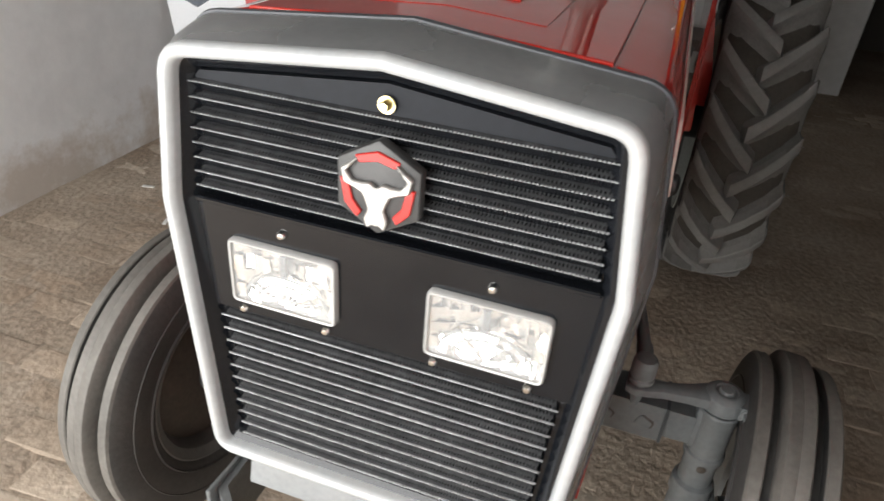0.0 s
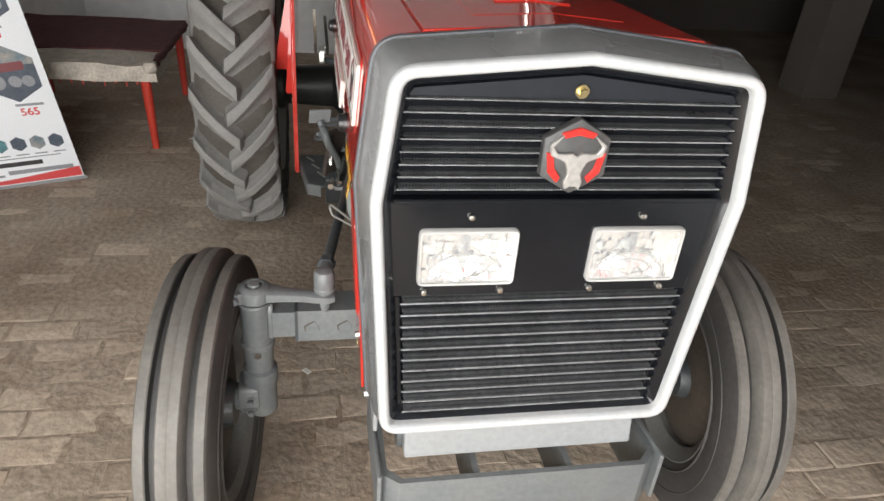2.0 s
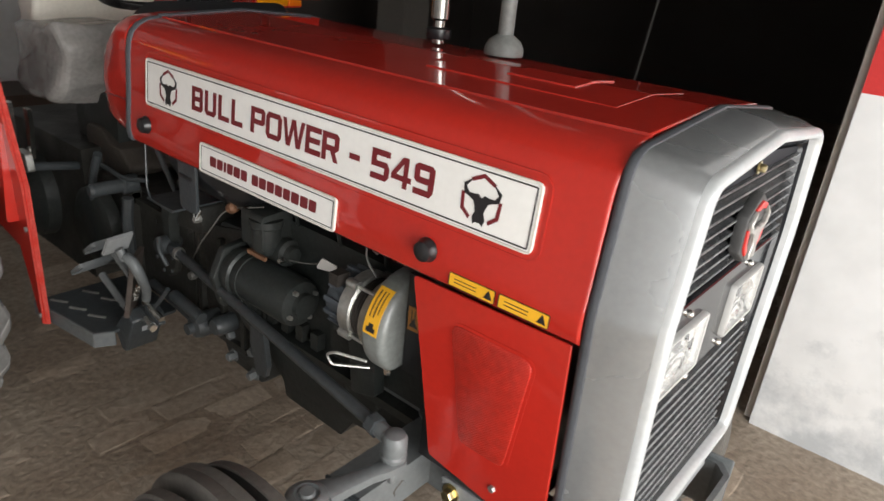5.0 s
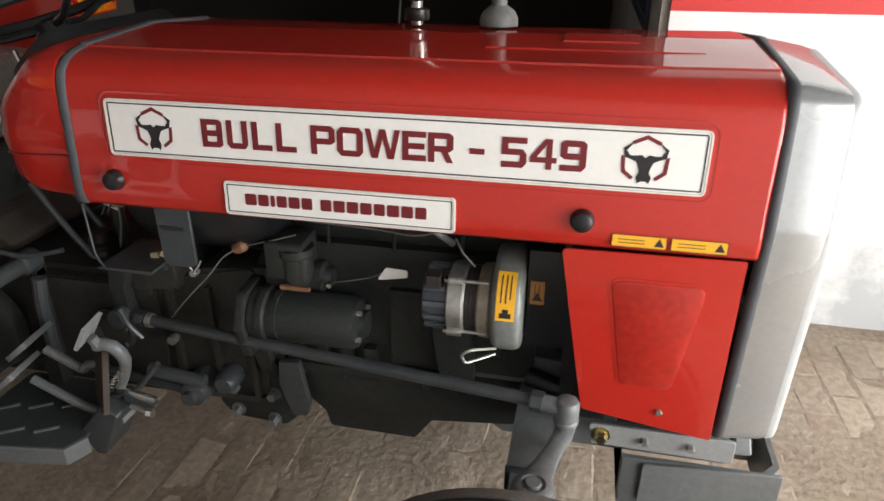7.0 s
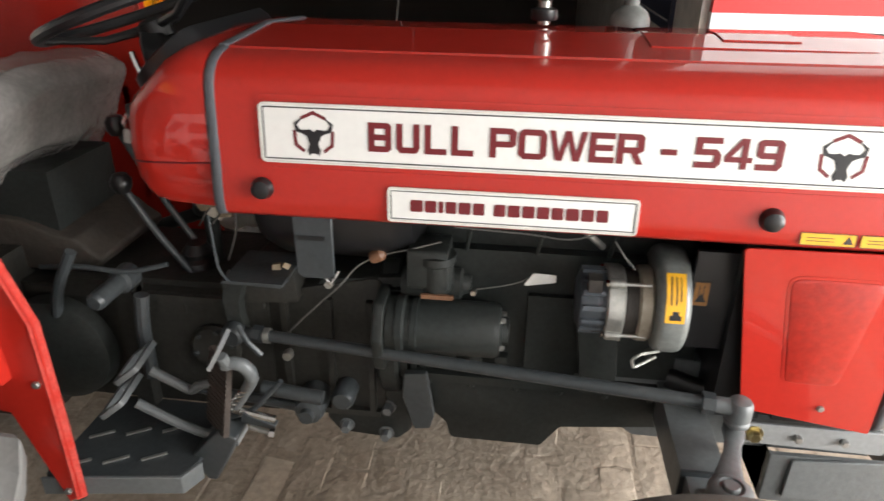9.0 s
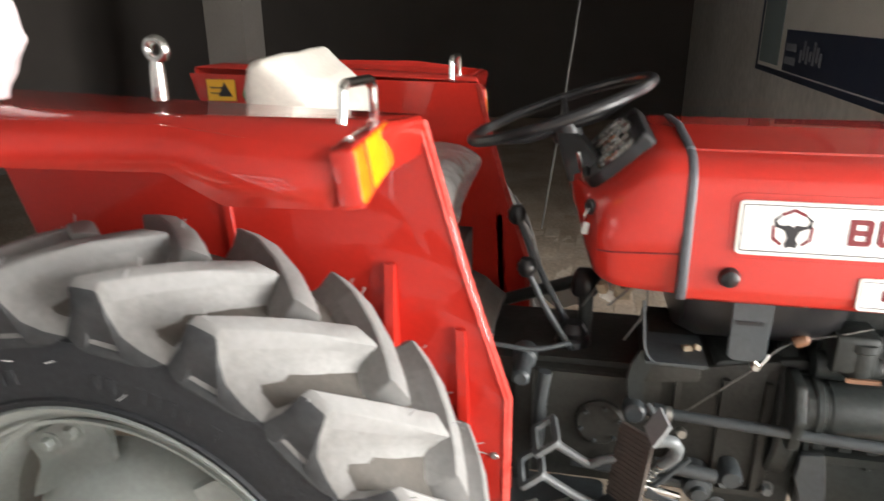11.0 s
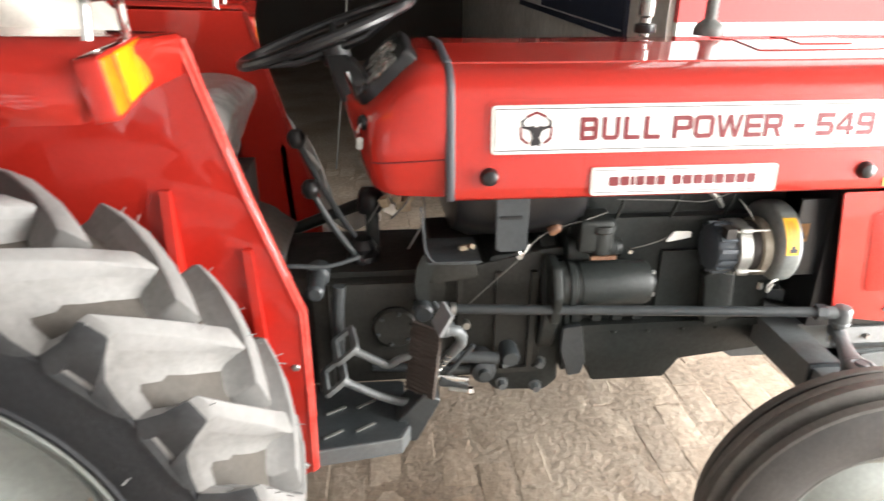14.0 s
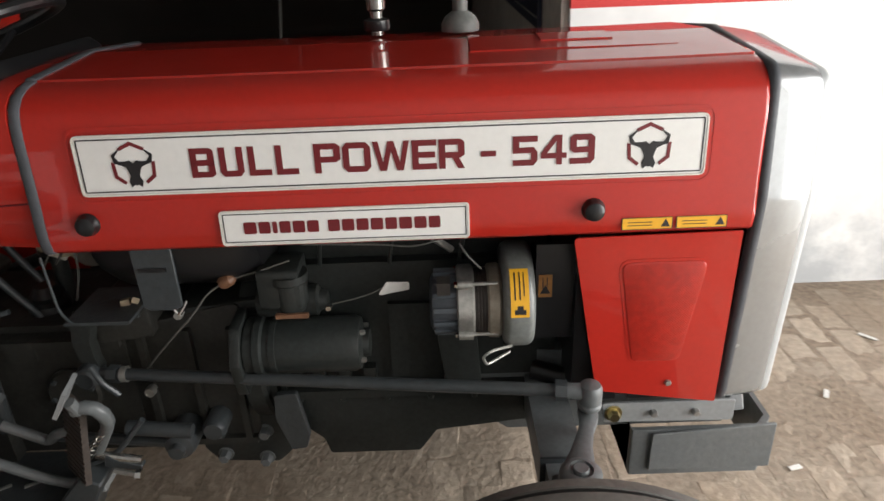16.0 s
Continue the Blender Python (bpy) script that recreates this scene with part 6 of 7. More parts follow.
    for z in (0.735, 0.47):
        part("fender_bolt", bolt(0.008, 0.006), ZINC, fe, "zinc bolt", m=at(0.645, s * (Y0 + 0.005), z) @ ROT_Y[s])
    # lamp on the slanting front corner: red housing, amber and yellow lenses
    fm = at(0.4830, s * (Y0 + 0.228), 1.382) @ pose(0, 0, 0, 0, -8, 7) @ FACE_EAST
    if s > 0:
        fm = at(0.486, 0.512, 1.352) @ pose(0, 0, 0, 0, -4, 15) @ FACE_EAST @ Matrix.Diagonal((-1, 1, 1, 1))
    lampb = part("fender_lamp", prism("z", rounded([(-0.128, -0.042), (0.128, -0.040), (0.128, 0.038), (-0.128, 0.040)], 0.010, 3), -0.020, 0.010, 0.004, 2), RED, fe, "red lamp housing with amber and orange-red lenses", m=fm)
    part("orange_lens", prism("z", rounded([(-0.124, -0.036), (-0.050, -0.036), (-0.050, 0.035), (-0.124, 0.036)], 0.006, 2), 0.006, 0.0125, 0.002, 2), ORANGELENS, lampb, "orange-red lens")
    part("amber_lens", prism("z", rounded([(-0.046, -0.035), (0.122, -0.034), (0.122, 0.034), (-0.046, 0.035)], 0.006, 2), 0.006, 0.0120, 0.002, 2), AMBER, lampb, "amber lens")
    # bright grab handle
    part("grab_handle", tube([(0.418, s * (Y0 + 0.158), 1.418), (0.420, s * (Y0 + 0.148), 1.478), (0.424, s * (Y0 + 0.018), 1.474), (0.424, s * (Y0 + 0.013), 1.410)], 0.008, 10, bend=0.018), CHROME, fe, "bright steel grab handle")
    return fe


fender(-1)
far_fender = fender(1)
far_fender.data.transform(at(-0.035, 0, -0.022))
for ob in far_fender.children:
    ob.matrix_basis = at(-0.035, 0, -0.022) @ ob.matrix_basis
# sticker and dot on the inner face of the far fender
warning_sticker(far_fender, at(-0.348, 0.3755, 1.352) @ FACE_SOUTH, 0.100, 0.068)
part("green_dot", lathe([(0, 0.0008), (0.024, 0.0008), (0.024, 0), (0, 0)], 24, "z"), GREENDOT, far_fender, "round green sticker", m=at(-0.252, 0.3765, 1.340) @ FACE_SOUTH)
# lift-arm ball end standing up behind the near fender
bm = tube([(0.036, -0.50, 1.435), (0.038, -0.50, 1.48), (0.040, -0.50, 1.505)], [0.014, 0.013, 0.010], 12)
rings = []
for i in range(28):
    a = 2 * math.pi * i / 28
    rings.append([(0.042 + (0.017 + 0.008 * math.cos(b)) * math.cos(a), -0.50 + 0.010 * math.sin(b), 1.522 + (0.017 + 0.008 * math.cos(b)) * math.sin(a)) for b in [2 * math.pi * k / 10 for k in range(10)]])
loft(rings + [rings[0]], cap=False, bm=bm)
part("link_ball_end", bm, CHROME, tractor, "bright steel ball end standing on the fender")
# lamp wrapped in pinkish film on the near fender
bm = bmesh.new()
rings = []
rng = random.Random(11)
for i in range(15):
    t = i / 14
    z = 1.445 + t * 0.190
    r = 0.030 + 0.058 * math.sin(min(1, t * 1.35) * math.pi * 0.62) if t < 0.9 else 0.05 * (1 - t) / 0.1 + 0.004
    r = max(r if t > 0.12 else 0.045, 0.006) * 0.82
    rings.append([(-0.232 + r * 1.12 * math.cos(a) * (1 + 0.22 * noise.noise((math.cos(a) * 2, math.sin(a) * 2, t * 5))), -0.60 + r * 0.9 * math.sin(a) * (1 + 0.22 * noise.noise((math.cos(a) * 2, math.sin(a) * 2, 5 + t * 5))), z) for a in [2 * math.pi * k / 26 for k in range(26)]])
loft(rings, bm=bm)
bmesh.ops.subdivide_edges(bm, edges=bm.edges, cuts=2, use_grid_fill=True, smooth=0.6)
for v in bm.verts:
    v.co += noise.noise_vector(Vector((v.co.x * 26, v.co.y * 26, v.co.z * 12))) * 0.006
part("wrapped_work_lamp", bm, WRAPPINK, tractor, "work lamp wrapped in pinkish plastic film", 70)
part("wrap_tail", tube([(-0.27, -0.60, 1.462), (-0.31, -0.60, 1.452), (-0.335, -0.605, 1.462)], [0.012, 0.008, 0.004], 8), WRAPPINK, tractor, "twisted end of the film")

# seat: black vinyl in clear film, backrest in white film
seat_prof = rounded([(0.16, 1.02), (0.38, 1.00), (0.435, 1.07), (0.455, 1.16), (0.42, 1.20), (0.16, 1.17)], 0.035, 4)
seat = part("seat_cushion", prism("y", seat_prof, -0.235, 0.235, 0.04, 3), SEATBLACK, tractor, "black seat cushion in clear film", 60)


def crumple(bm, amp, freq, seed):
    for v in bm.verts:
        n = noise.noise_vector(v.co * freq + Vector((seed, seed, seed)))
        v.co += n * amp
    return bm


bm = prism("y", rounded([(0.15, 1.01), (0.38, 0.985), (0.455, 1.06), (0.505, 1.19), (0.46, 1.235), (0.15, 1.21)], 0.04, 5), -0.26, 0.26, 0.045, 4)
bmesh.ops.subdivide_edges(bm, edges=bm.edges, cuts=4, use_grid_fill=True)
part("clear_wrap", crumple(bm, 0.024, 10, 3), CLEARWRAP, seat, "crumpled clear plastic film", 80)
bm = prism("y", rounded([(0.05, 1.17), (0.17, 1.19), (0.225, 1.36), (0.16, 1.44), (0.085, 1.495), (0.05, 1.475), (0.025, 1.41), (0.04, 1.30)], 0.04, 5), -0.195, 0.195, 0.05, 4)
bmesh.ops.subdivide_edges(bm, edges=bm.edges, cuts=3, use_grid_fill=True)
part("seat_backrest", crumple(bm, 0.010, 9, 8), WRAPWHITE, tractor, "seat backrest wrapped in cream-white plastic", 70)
part("seat_support", box(0.22, 0.50, -0.12, 0.12, 0.85, 1.03, 0.02, 2), ENGINE, tractor, "black seat support")

TANIRON = surf("dusty_brown_casting", (0.040, 0.034, 0.028), rough=0.7, second=(0.07, 0.055, 0.042), scale=14, bump=0.3)
# levers, pedals and step plate
for (x0, y0, z0), (x1, y1, z1) in (((0.795, -0.02, 0.79), (0.636, -0.046, 1.118)), ((0.790, -0.095, 0.79), (0.669, -0.117, 1.012))):
    lv = part("gear_lever", tube([(x0, y0, z0), ((x0 + x1) / 2 - 0.01, (y0 + y1) / 2, (z0 + z1) / 2), (x1, y1, z1)], 0.008, 10, bend=0.06), IRON, tractor, "grey gear lever with a black knob")
    part("lever_knob", lathe([(0, 0.026), (0.014, 0.024), (0.022, 0.012), (0.022, -0.004), (0.014, -0.018), (0, -0.02)], 18, "z", (x1, y1, z1)), PLASTIC, lv, "black knob")
part("lever_boot", lathe([(0.045, 0.84), (0.042, 0.86), (0.034, 0.868), (0.036, 0.88), (0.022, 0.90), (0, 0.90)], 22, "z", (0.785, -0.055, -0.045)), PLASTIC, tractor, "black rubber lever boot")
part("quadrant", box(0.52, 0.70, -0.19, -0.16, 0.77, 0.815, 0.01, 2), GEARGREY, tractor, "dark casting beside the levers")
part("hand_brake", tube([(0.50, -0.21, 0.62), (0.545, -0.235, 0.80), (0.60, -0.23, 0.90)], 0.012, 10, bend=0.05), IRON, tractor, "grey upright hand lever")
part("support_post", tube([(0.715, -0.215, 0.590), (0.720, -0.220, 0.73), (0.728, -0.215, 0.80)], 0.016, 10, bend=0.03), IRON, tractor, "bent grey support bar")
part("step_plate", prism("z", rounded([(0.58, -0.445), (0.860, -0.405), (0.880, -0.36), (0.880, -0.17), (0.58, -0.17)], 0.02, 3), 0.478, 0.488, 0.002, 1), IRON, tractor, "dark steel foot plate with raised bars")
step_lip = part("step_lip", prism("z", rounded([(0.58, -0.452), (0.866, -0.411), (0.890, -0.36), (0.882, -0.36), (0.860, -0.404), (0.58, -0.444)], 0.004, 2), 0.445, 0.489, 0.002, 1), AXLEGREY, tractor, "folded grey edge of the foot plate")
for i in range(6):
    x, y = 0.63 + 0.075 * (i % 3), -0.40 + 0.09 * (i // 3) + 0.02 * (i % 3)
    part("tread_bar", box(-0.026, 0.026, -0.003, 0.003, 0, 0.004, 0.001, 1), ALLOY, tractor, "", m=at(x, y, 0.488) @ Matrix.Rotation(radians(32), 4, "Z"))


def pedal(x, y, z, ex, ey, ez):
    o = rounded([(-0.034, -0.055), (0.034, -0.055), (0.034, 0.055), (-0.034, 0.055)], 0.012, 3)
    fm = at(x, y, z) @ pose(0, 0, 0, 0, -38, 8)
    part("brake_pedal", ring_plate(o, 0.013, 0.012), AXLEGREY, tractor, "grey skeleton brake pedal", m=fm)
    part("pedal_arm", tube([(x + 0.02, y + 0.01, z - 0.02), (x + 0.10, y + 0.02, z - 0.075), (ex - 0.04, ey, ez - 0.01), (ex, ey, ez)], 0.0105, 10, bend=0.05), AXLEGREY, tractor, "bent grey pedal arm")


pedal(0.742, -0.295, 0.678, 0.905, -0.285, 0.640)
pedal(0.715, -0.325, 0.612, 0.915, -0.300, 0.520)
# small upper plate and curved arm
part("upper_pad", box(-0.028, 0.028, -0.035, 0.035, -0.004, 0.004, 0.002, 1), LIGHTGREY, tractor, "small grey pedal plate", m=at(0.965, -0.362, 0.780) @ pose(0, 0, 0, 0, -60, 10))
part("pad_stem", tube([(0.968, -0.362, 0.765), (0.975, -0.352, 0.735)], 0.011, 10), AXLEGREY, tractor, "grey stem of the pedal plate")
arm_path = [(0.962, -0.352, 0.738), (0.985, -0.350, 0.744), (1.002, -0.347, 0.738), (1.012, -0.342, 0.720), (1.011, -0.334, 0.698), (0.998, -0.322, 0.672), (0.975, -0.305, 0.635), (0.948, -0.295, 0.592)]
part("curved_arm", tube(arm_path, [0.012, 0.0135, 0.014, 0.014, 0.0135, 0.0125, 0.012, 0.012], 12), AXLEGREY, tractor, "thick bent grey pedal arm", 60)
PADBROWN = surf("dusty_brown_rubber", (0.062, 0.048, 0.040), rough=0.6, second=(0.035, 0.028, 0.024), scale=20, bump=0.15, fine_amount=0.2)
pad_m = at(0.925, -0.312, 0.640) @ Matrix.Rotation(radians(48), 4, "Z") @ pose(0, 0, 0, 0, -80, 0)
pad = part("rubber_pad", box(-0.088, 0.088, -0.042, 0.042, -0.006, 0.006, 0.003, 1), PADBROWN, tractor, "brown dusty ridged foot pad", m=pad_m)
for i in range(16):
    part("pad_ridge", box(-0.0022, 0.0022, -0.043, 0.043, 0.005, 0.008, 0.0006, 1), PADBROWN, pad, "", m=at(-0.083 + i * 0.011, 0, 0))
part("return_spring", tube([(0.990 + 0.009 * math.cos(k * 0.9) - k * 0.0011, -0.325 + 0.009 * math.sin(k * 0.9), 0.668 - k * 0.0016) for k in range(44)], 0.0016, 6), CHROME, tractor, "small zinc return spring")
part("stop_bolt", tube([(0.985, -0.320, 0.560), (1.040, -0.330, 0.556)], 0.0055, 10), ALLOY, tractor, "zinc stop bolt")
part("stop_nut", lathe([(0, 0), (0.011, 0), (0.011, 0.012), (0, 0.012)], 6, "x"), CHROME, tractor, "bright stop nut", m=at(1.032, -0.329, 0.5565))
part("pedal_rod", tube([(0.925, -0.300, 0.560), (0.985, -0.29, 0.582), (1.05, -0.285, 0.66)], 0.006, 8, bend=0.02), IRON, tractor, "thin grey link rod")
part("pedal_latch", box(0.905, 0.950, -0.315, -0.260, 0.500, 0.545, 0.008, 2), LIGHTGREY, tractor, "worn grey pedal latch")
part("latch_pin", tube([(0.945, -0.300, 0.585), (1.035, -0.300, 0.568)], 0.009, 10), CHROME, tractor, "zinc latch pin")
part("latch_fork", prism("y", rounded([(0.960, 0.560), (1.030, 0.548), (1.040, 0.560), (0.995, 0.575), (0.965, 0.590)], 0.004, 2), -0.31, -0.29, 0.002, 1), IRON, tractor, "grey clevis fork")
part("foot_bracket", prism("y", rounded([(0.850, 0.480), (0.925, 0.565), (0.965, 0.545), (0.905, 0.425), (0.885, 0.425)], 0.006, 2), -0.345, -0.255, 0.003, 1), IRON, tractor, "folded blue-grey foot plate bracket")
part("cross_tube", tube([(0.985, -0.235, 0.60), (1.12, -0.235, 0.585)], 0.016, 12), IRON, tractor, "round cross tube")
# castings, bolts and clutter on the gearbox side
part("casting_rib", box(0.43, 0.985, -0.182, -0.168, 0.768, 0.784, 0.004, 1), GEARGREY, tractor, "cast rib along the gearbox")
part("casting_rib", box(1.00, 1.235, -0.180, -0.160, 0.50, 0.515, 0.004, 1), GEARGREY, tractor, "cast rib along the clutch housing")
for x in (1.02, 1.12, 1.21):
    part("casting_rib", box(x, x + 0.014, -0.180, -0.160, 0.515, 0.80, 0.004, 1), GEARGREY, tractor, "upright cast rib")
part("round_cover", lathe([(0, -0.186), (0.052, -0.186), (0.058, -0.180), (0.058, -0.165), (0, -0.165)], 26, "y", (0.86, 0, 0.655)), GEARGREY, tractor, "round gearbox cover")
for q in range(6):
    a = q * math.pi / 3 + 0.3
    part("cover_bolt", bolt(0.006, 0.006), IRON, tractor, m=at(0.86 + 0.046 * math.cos(a), -0.186, 0.655 + 0.046 * math.sin(a)) @ ROT_Y[-1])
part("stub_shaft", lathe([(0, -0.30), (0.014, -0.30), (0.020, -0.292), (0.020, -0.21), (0.028, -0.205), (0.028, -0.165), (0, -0.165)], 18, "y", (0.678, 0, 0.822)), IRON, tractor, "short grey cross shaft")
part("brake_housing", lathe([(0, -0.24), (0.10, -0.24), (0.125, -0.225), (0.13, -0.19), (0, -0.19)], 30, "y", (0.50, 0, 0.64)), ENGINE, tractor, "round brake housing")
for i, (x, y, z, s) in enumerate(((0.890, -0.10, 0.962, 0.016), (0.862, -0.08, 0.950, 0.017), (0.846, -0.11, 0.975, 0.012), (0.875, -0.12, 0.985, 0.009), (0.905, -0.11, 0.985, 0.011), (1.030, -0.195, 0.880, 0.009), (1.050, -0.195, 0.884, 0.007))):
    bm = box(-s, s, -s * 0.8, s * 0.8, -s * 0.9, s * 0.9, s * 0.3, 2)
    part("fitting", crumple(bm, s * 0.25, 30, i * 3), TAN if i != 1 else WRAPWHITE, tractor, "small tan dusty fitting under the dashboard", m=at(x, y, z) @ pose(0, 0, 0, 20 * i, 35 * i, 15))
for a, c in (((0.90, -0.12, 1.05), (0.86, -0.11, 0.93)), ((0.93, -0.16, 1.05), (0.90, -0.14, 0.86)), ((0.84, -0.05, 1.06), (0.80, -0.06, 0.90))):
    part("wire", tube([a, ((a[0] + c[0]) / 2 + 0.03, a[1] - 0.01, (a[2] + c[2]) / 2), c], 0.0024, 6, bend=0.04), WIRE, tractor, "thin grey wire")
part("lift_rod", tube([(0.530, 0.200, 0.768), (0.785, 0.200, 0.863)], 0.018, 12), ENGINE, tractor, "dark rod on the far side of the gearbox")
scrap = prism("y", rounded([(0.690, 0.800), (0.742, 0.838), (0.800, 0.842), (0.836, 0.806), (0.806, 0.780), (0.738, 0.762)], 0.010, 3), 0.219, 0.232, 0.004, 2)
bmesh.ops.subdivide_edges(scrap, edges=scrap.edges, cuts=2, use_grid_fill=True)
part("film_scrap", crumple(scrap, 0.008, 30, 7), WRAPWHITE, tractor, "scrap of white packing film on the far rod", 70)
part("steering_gear_cap", crumple(lathe([(0, 0.920), (0.030, 0.920), (0.034, 0.928), (0.033, 0.964), (0.025, 0.978), (0, 0.982)], 20, "z", (0.808, -0.02, 0)), 0.006, 24, 4), PLASTIC, tractor, "black cap at the foot of the steering column", 60)
part("steering_gear_neck", tube([(0.812, -0.02, 0.79), (0.810, -0.02, 0.93)], 0.018, 14), ENGINE, tractor, "dark neck under the cap")
part("hydraulic_pipe", tube([(0.50, -0.205, 0.845), (0.60, -0.215, 0.86), (0.70, -0.205, 0.845), (0.78, -0.18, 0.86)], 0.006, 8, bend=0.04), IRON, tractor, "thin steel pipe")
lift_bm = prism("y", rounded([(0.32, 0.80), (0.57, 0.80), (0.60, 0.83), (0.54, 0.885), (0.44, 0.915), (0.32, 0.93)], 0.025, 4), -0.14, 0.14, 0.022, 3)
bmesh.ops.subdivide_edges(lift_bm, edges=lift_bm.edges, cuts=2, use_grid_fill=True)
part("lift_cover", crumple(lift_bm, 0.010, 14, 2), TANIRON, tractor, "dusty brown lift cover casting", 60)

# front weight frame below the nose
fr = part("weight_frame", loft([ring for ring in [[(x, y, z) for x, y in rounded([(2.05, -0.266 + i), (2.325 - i, -0.266 + i), (2.350 - i, -0.235 + i * 0.6), (2.350 - i, 0.235 - i * 0.6), (2.325 - i, 0.266 - i), (2.05, 0.266 - i)], 0.006, 2)] for i, z in ((0.0, 0.452), (0.0, 0.572), (0.011, 0.572), (0.011, 0.452))]], cap=False), AXLEGREY, tractor, "grey plate frame for front weights", 40)
for y in (-0.09, 0.09):
    part("frame_rib", box(2.07, 2.338, y - 0.006, y + 0.006, 0.462, 0.566, 0.002, 1), AXLEGREY, fr, "cross rib")
for side in (-1, 1):
    part("side_plate", prism("y", rounded([(2.088, 0.470), (2.346, 0.470), (2.346, 0.585), (2.090, 0.566)], 0.004, 2), side * 0.2665, side * 0.2745, 0.002, 1), AXLEGREY, fr, "outer side plate")
    br = part("nose_bracket", prism("y", rounded([(1.978, 0.652), (2.250, 0.652), (2.250, 0.600), (1.985, 0.604)], 0.006, 2), side * 0.268, side * 0.276, 0.0015, 1), LIGHTGREY, tractor, "light grey bracket under the side panel")
    part("bracket_bolt", bolt(0.013, 0.014, 0.018), BRASS, br, "yellow zinc bolt", m=at(2.003, side * 0.276, 0.628) @ ROT_Y[side])
    for x in (2.085, 2.170):
        part("bracket_bolt", bolt(0.008, 0.012), ZINC, br, "zinc bolt", m=at(x, side * 0.276, 0.627) @ ROT_Y[side])
    part("frame_rail", box(1.90, 2.25, side * 0.20 - 0.03, side * 0.20 + 0.03, 0.56, 0.64, 0.01, 2), AXLEGREY, tractor, "grey front frame rail")
part("nose_apron", prism("y", [(2.262, 0.660), (2.282, 0.660), (2.300, 0.580), (2.262, 0.576)], -0.222, 0.222, 0.003, 1), LIGHTGREY, tractor, "light grey apron under the grille")

# two upright control levers beside the seat
for x0, y0, x1, y1, z1 in ((0.379, -0.372, 0.406, -0.376, 1.025), (0.380, -0.326, 0.424, -0.336, 1.005)):
    lv = part("control_lever", loft([[(x + 0.014 * c, y + 0.006 * c2, z) for c, c2 in ((-1, -1), (1, -1), (1, 1), (-1, 1))] for x, y, z in ((x0 - 0.006, y0, 0.845), (x0, y0, 0.880), ((x0 + x1) / 2 + 0.006, (y0 + y1) / 2, 0.945), (x1, y1, z1))], cap=True), CHROME, tractor, "bright flat steel control lever", 40)
    part("lever_pivot", lathe([(0, -0.010), (0.010, -0.010), (0.011, 0.0), (0.011, 0.006), (0, 0.006)], 14, "y", (x0, y0, 0.872)), ALLOY, lv, "zinc pivot bolt")
part("lever_bracket", prism("y", rounded([(0.330, 0.815), (0.425, 0.815), (0.415, 0.872), (0.345, 0.872)], 0.010, 3), -0.360, -0.338, 0.002, 1), ALLOY, tractor, "zinc bracket that holds the levers")
part("bracket_stay", tube([(0.378, -0.348, 0.822), (0.378, -0.19, 0.80)], 0.013, 10), IRON, tractor, "round stay of the lever bracket")
part("wire_loop", tube([(1.790, -0.285, 0.792), (1.742, -0.338, 0.800), (1.735, -0.345, 0.822), (1.752, -0.340, 0.832), (1.792, -0.296, 0.812)], 0.0028, 8, bend=0.008), ALLOY, tractor, "bent bright wire loop under the belt cover")

for x0, x1, z0, z1 in ((1.262, 1.298, 0.62, 0.835), (1.306, 1.318, 0.50, 0.80)):
    part("flange_seam", box(x0, x1, -0.178, -0.148, z0, z1, 0.006, 2), ENGINE, tractor, "upright casting flange")
part("lift_rod", tube([(1.000, -0.255, 0.700), (0.975, -0.262, 0.735), (0.955, -0.250, 0.765)], 0.006, 8, bend=0.02), IRON, tractor, "short grey link rod")
part("rod_clip", lathe([(0.013, -0.006), (0.017, -0.006), (0.017, 0.006), (0.013, 0.006)], 16, "x", closed=True), ALLOY, tractor, "zinc clip on the drag link", m=at(1.005, -0.224, 0.7285))
part("cable_end", lathe([(0, -0.012), (0.010, -0.012), (0.012, 0.0), (0.008, 0.012), (0, 0.012)], 12, "y"), ALLOY, tractor, "zinc cable end", m=at(1.040, -0.205, 0.672))
part("hose_clip", tube([(1.152, -0.258, 0.900), (1.162, -0.262, 0.884), (1.174, -0.258, 0.900), (1.180, -0.255, 0.912)], 0.003, 6, bend=0.006), CHROME, tractor, "bright wire clip at the bracket foot")

# ---- the rest of the shop ----
# roll-up banner leaning by the south wall
BM = Matrix.Identity(4)
u = Vector((-0.24, 0.565, 0)).normalized()
nrm = Vector((u.y, -u.x, 0))
upv = (Vector((0, 0, 1)) - nrm * 0.10).normalized()
for i, v in enumerate((u, upv, u.cross(upv))):
    for k in range(3):
        BM[k][i] = v[k]
BM.translation = (-0.055, -2.135, 0.0)
banner = thing("banner_stand", "white printed vinyl banner on a thin stand by the wall", "banner", BM)
BW, BH = 0.615, 1.16
part("sheet", box(0, BW, 0.012, BH, -0.002, 0.002, 0.0008, 1), BANNERWHITE, banner, "white vinyl sheet")
part("foot_bar", box(-0.012, BW + 0.012, 0.0, 0.016, -0.012, 0.008, 0.003, 2), LIGHTGREY, banner, "thin metal foot bar")
part("red_stripe", prism("z", [(0.02, 0.020), (BW - 0.004, 0.020), (BW - 0.004, 0.070), (BW * 0.55, 0.045), (0.02, 0.026)], 0.0020, 0.0026), REDINK, banner, "red printed stripe")


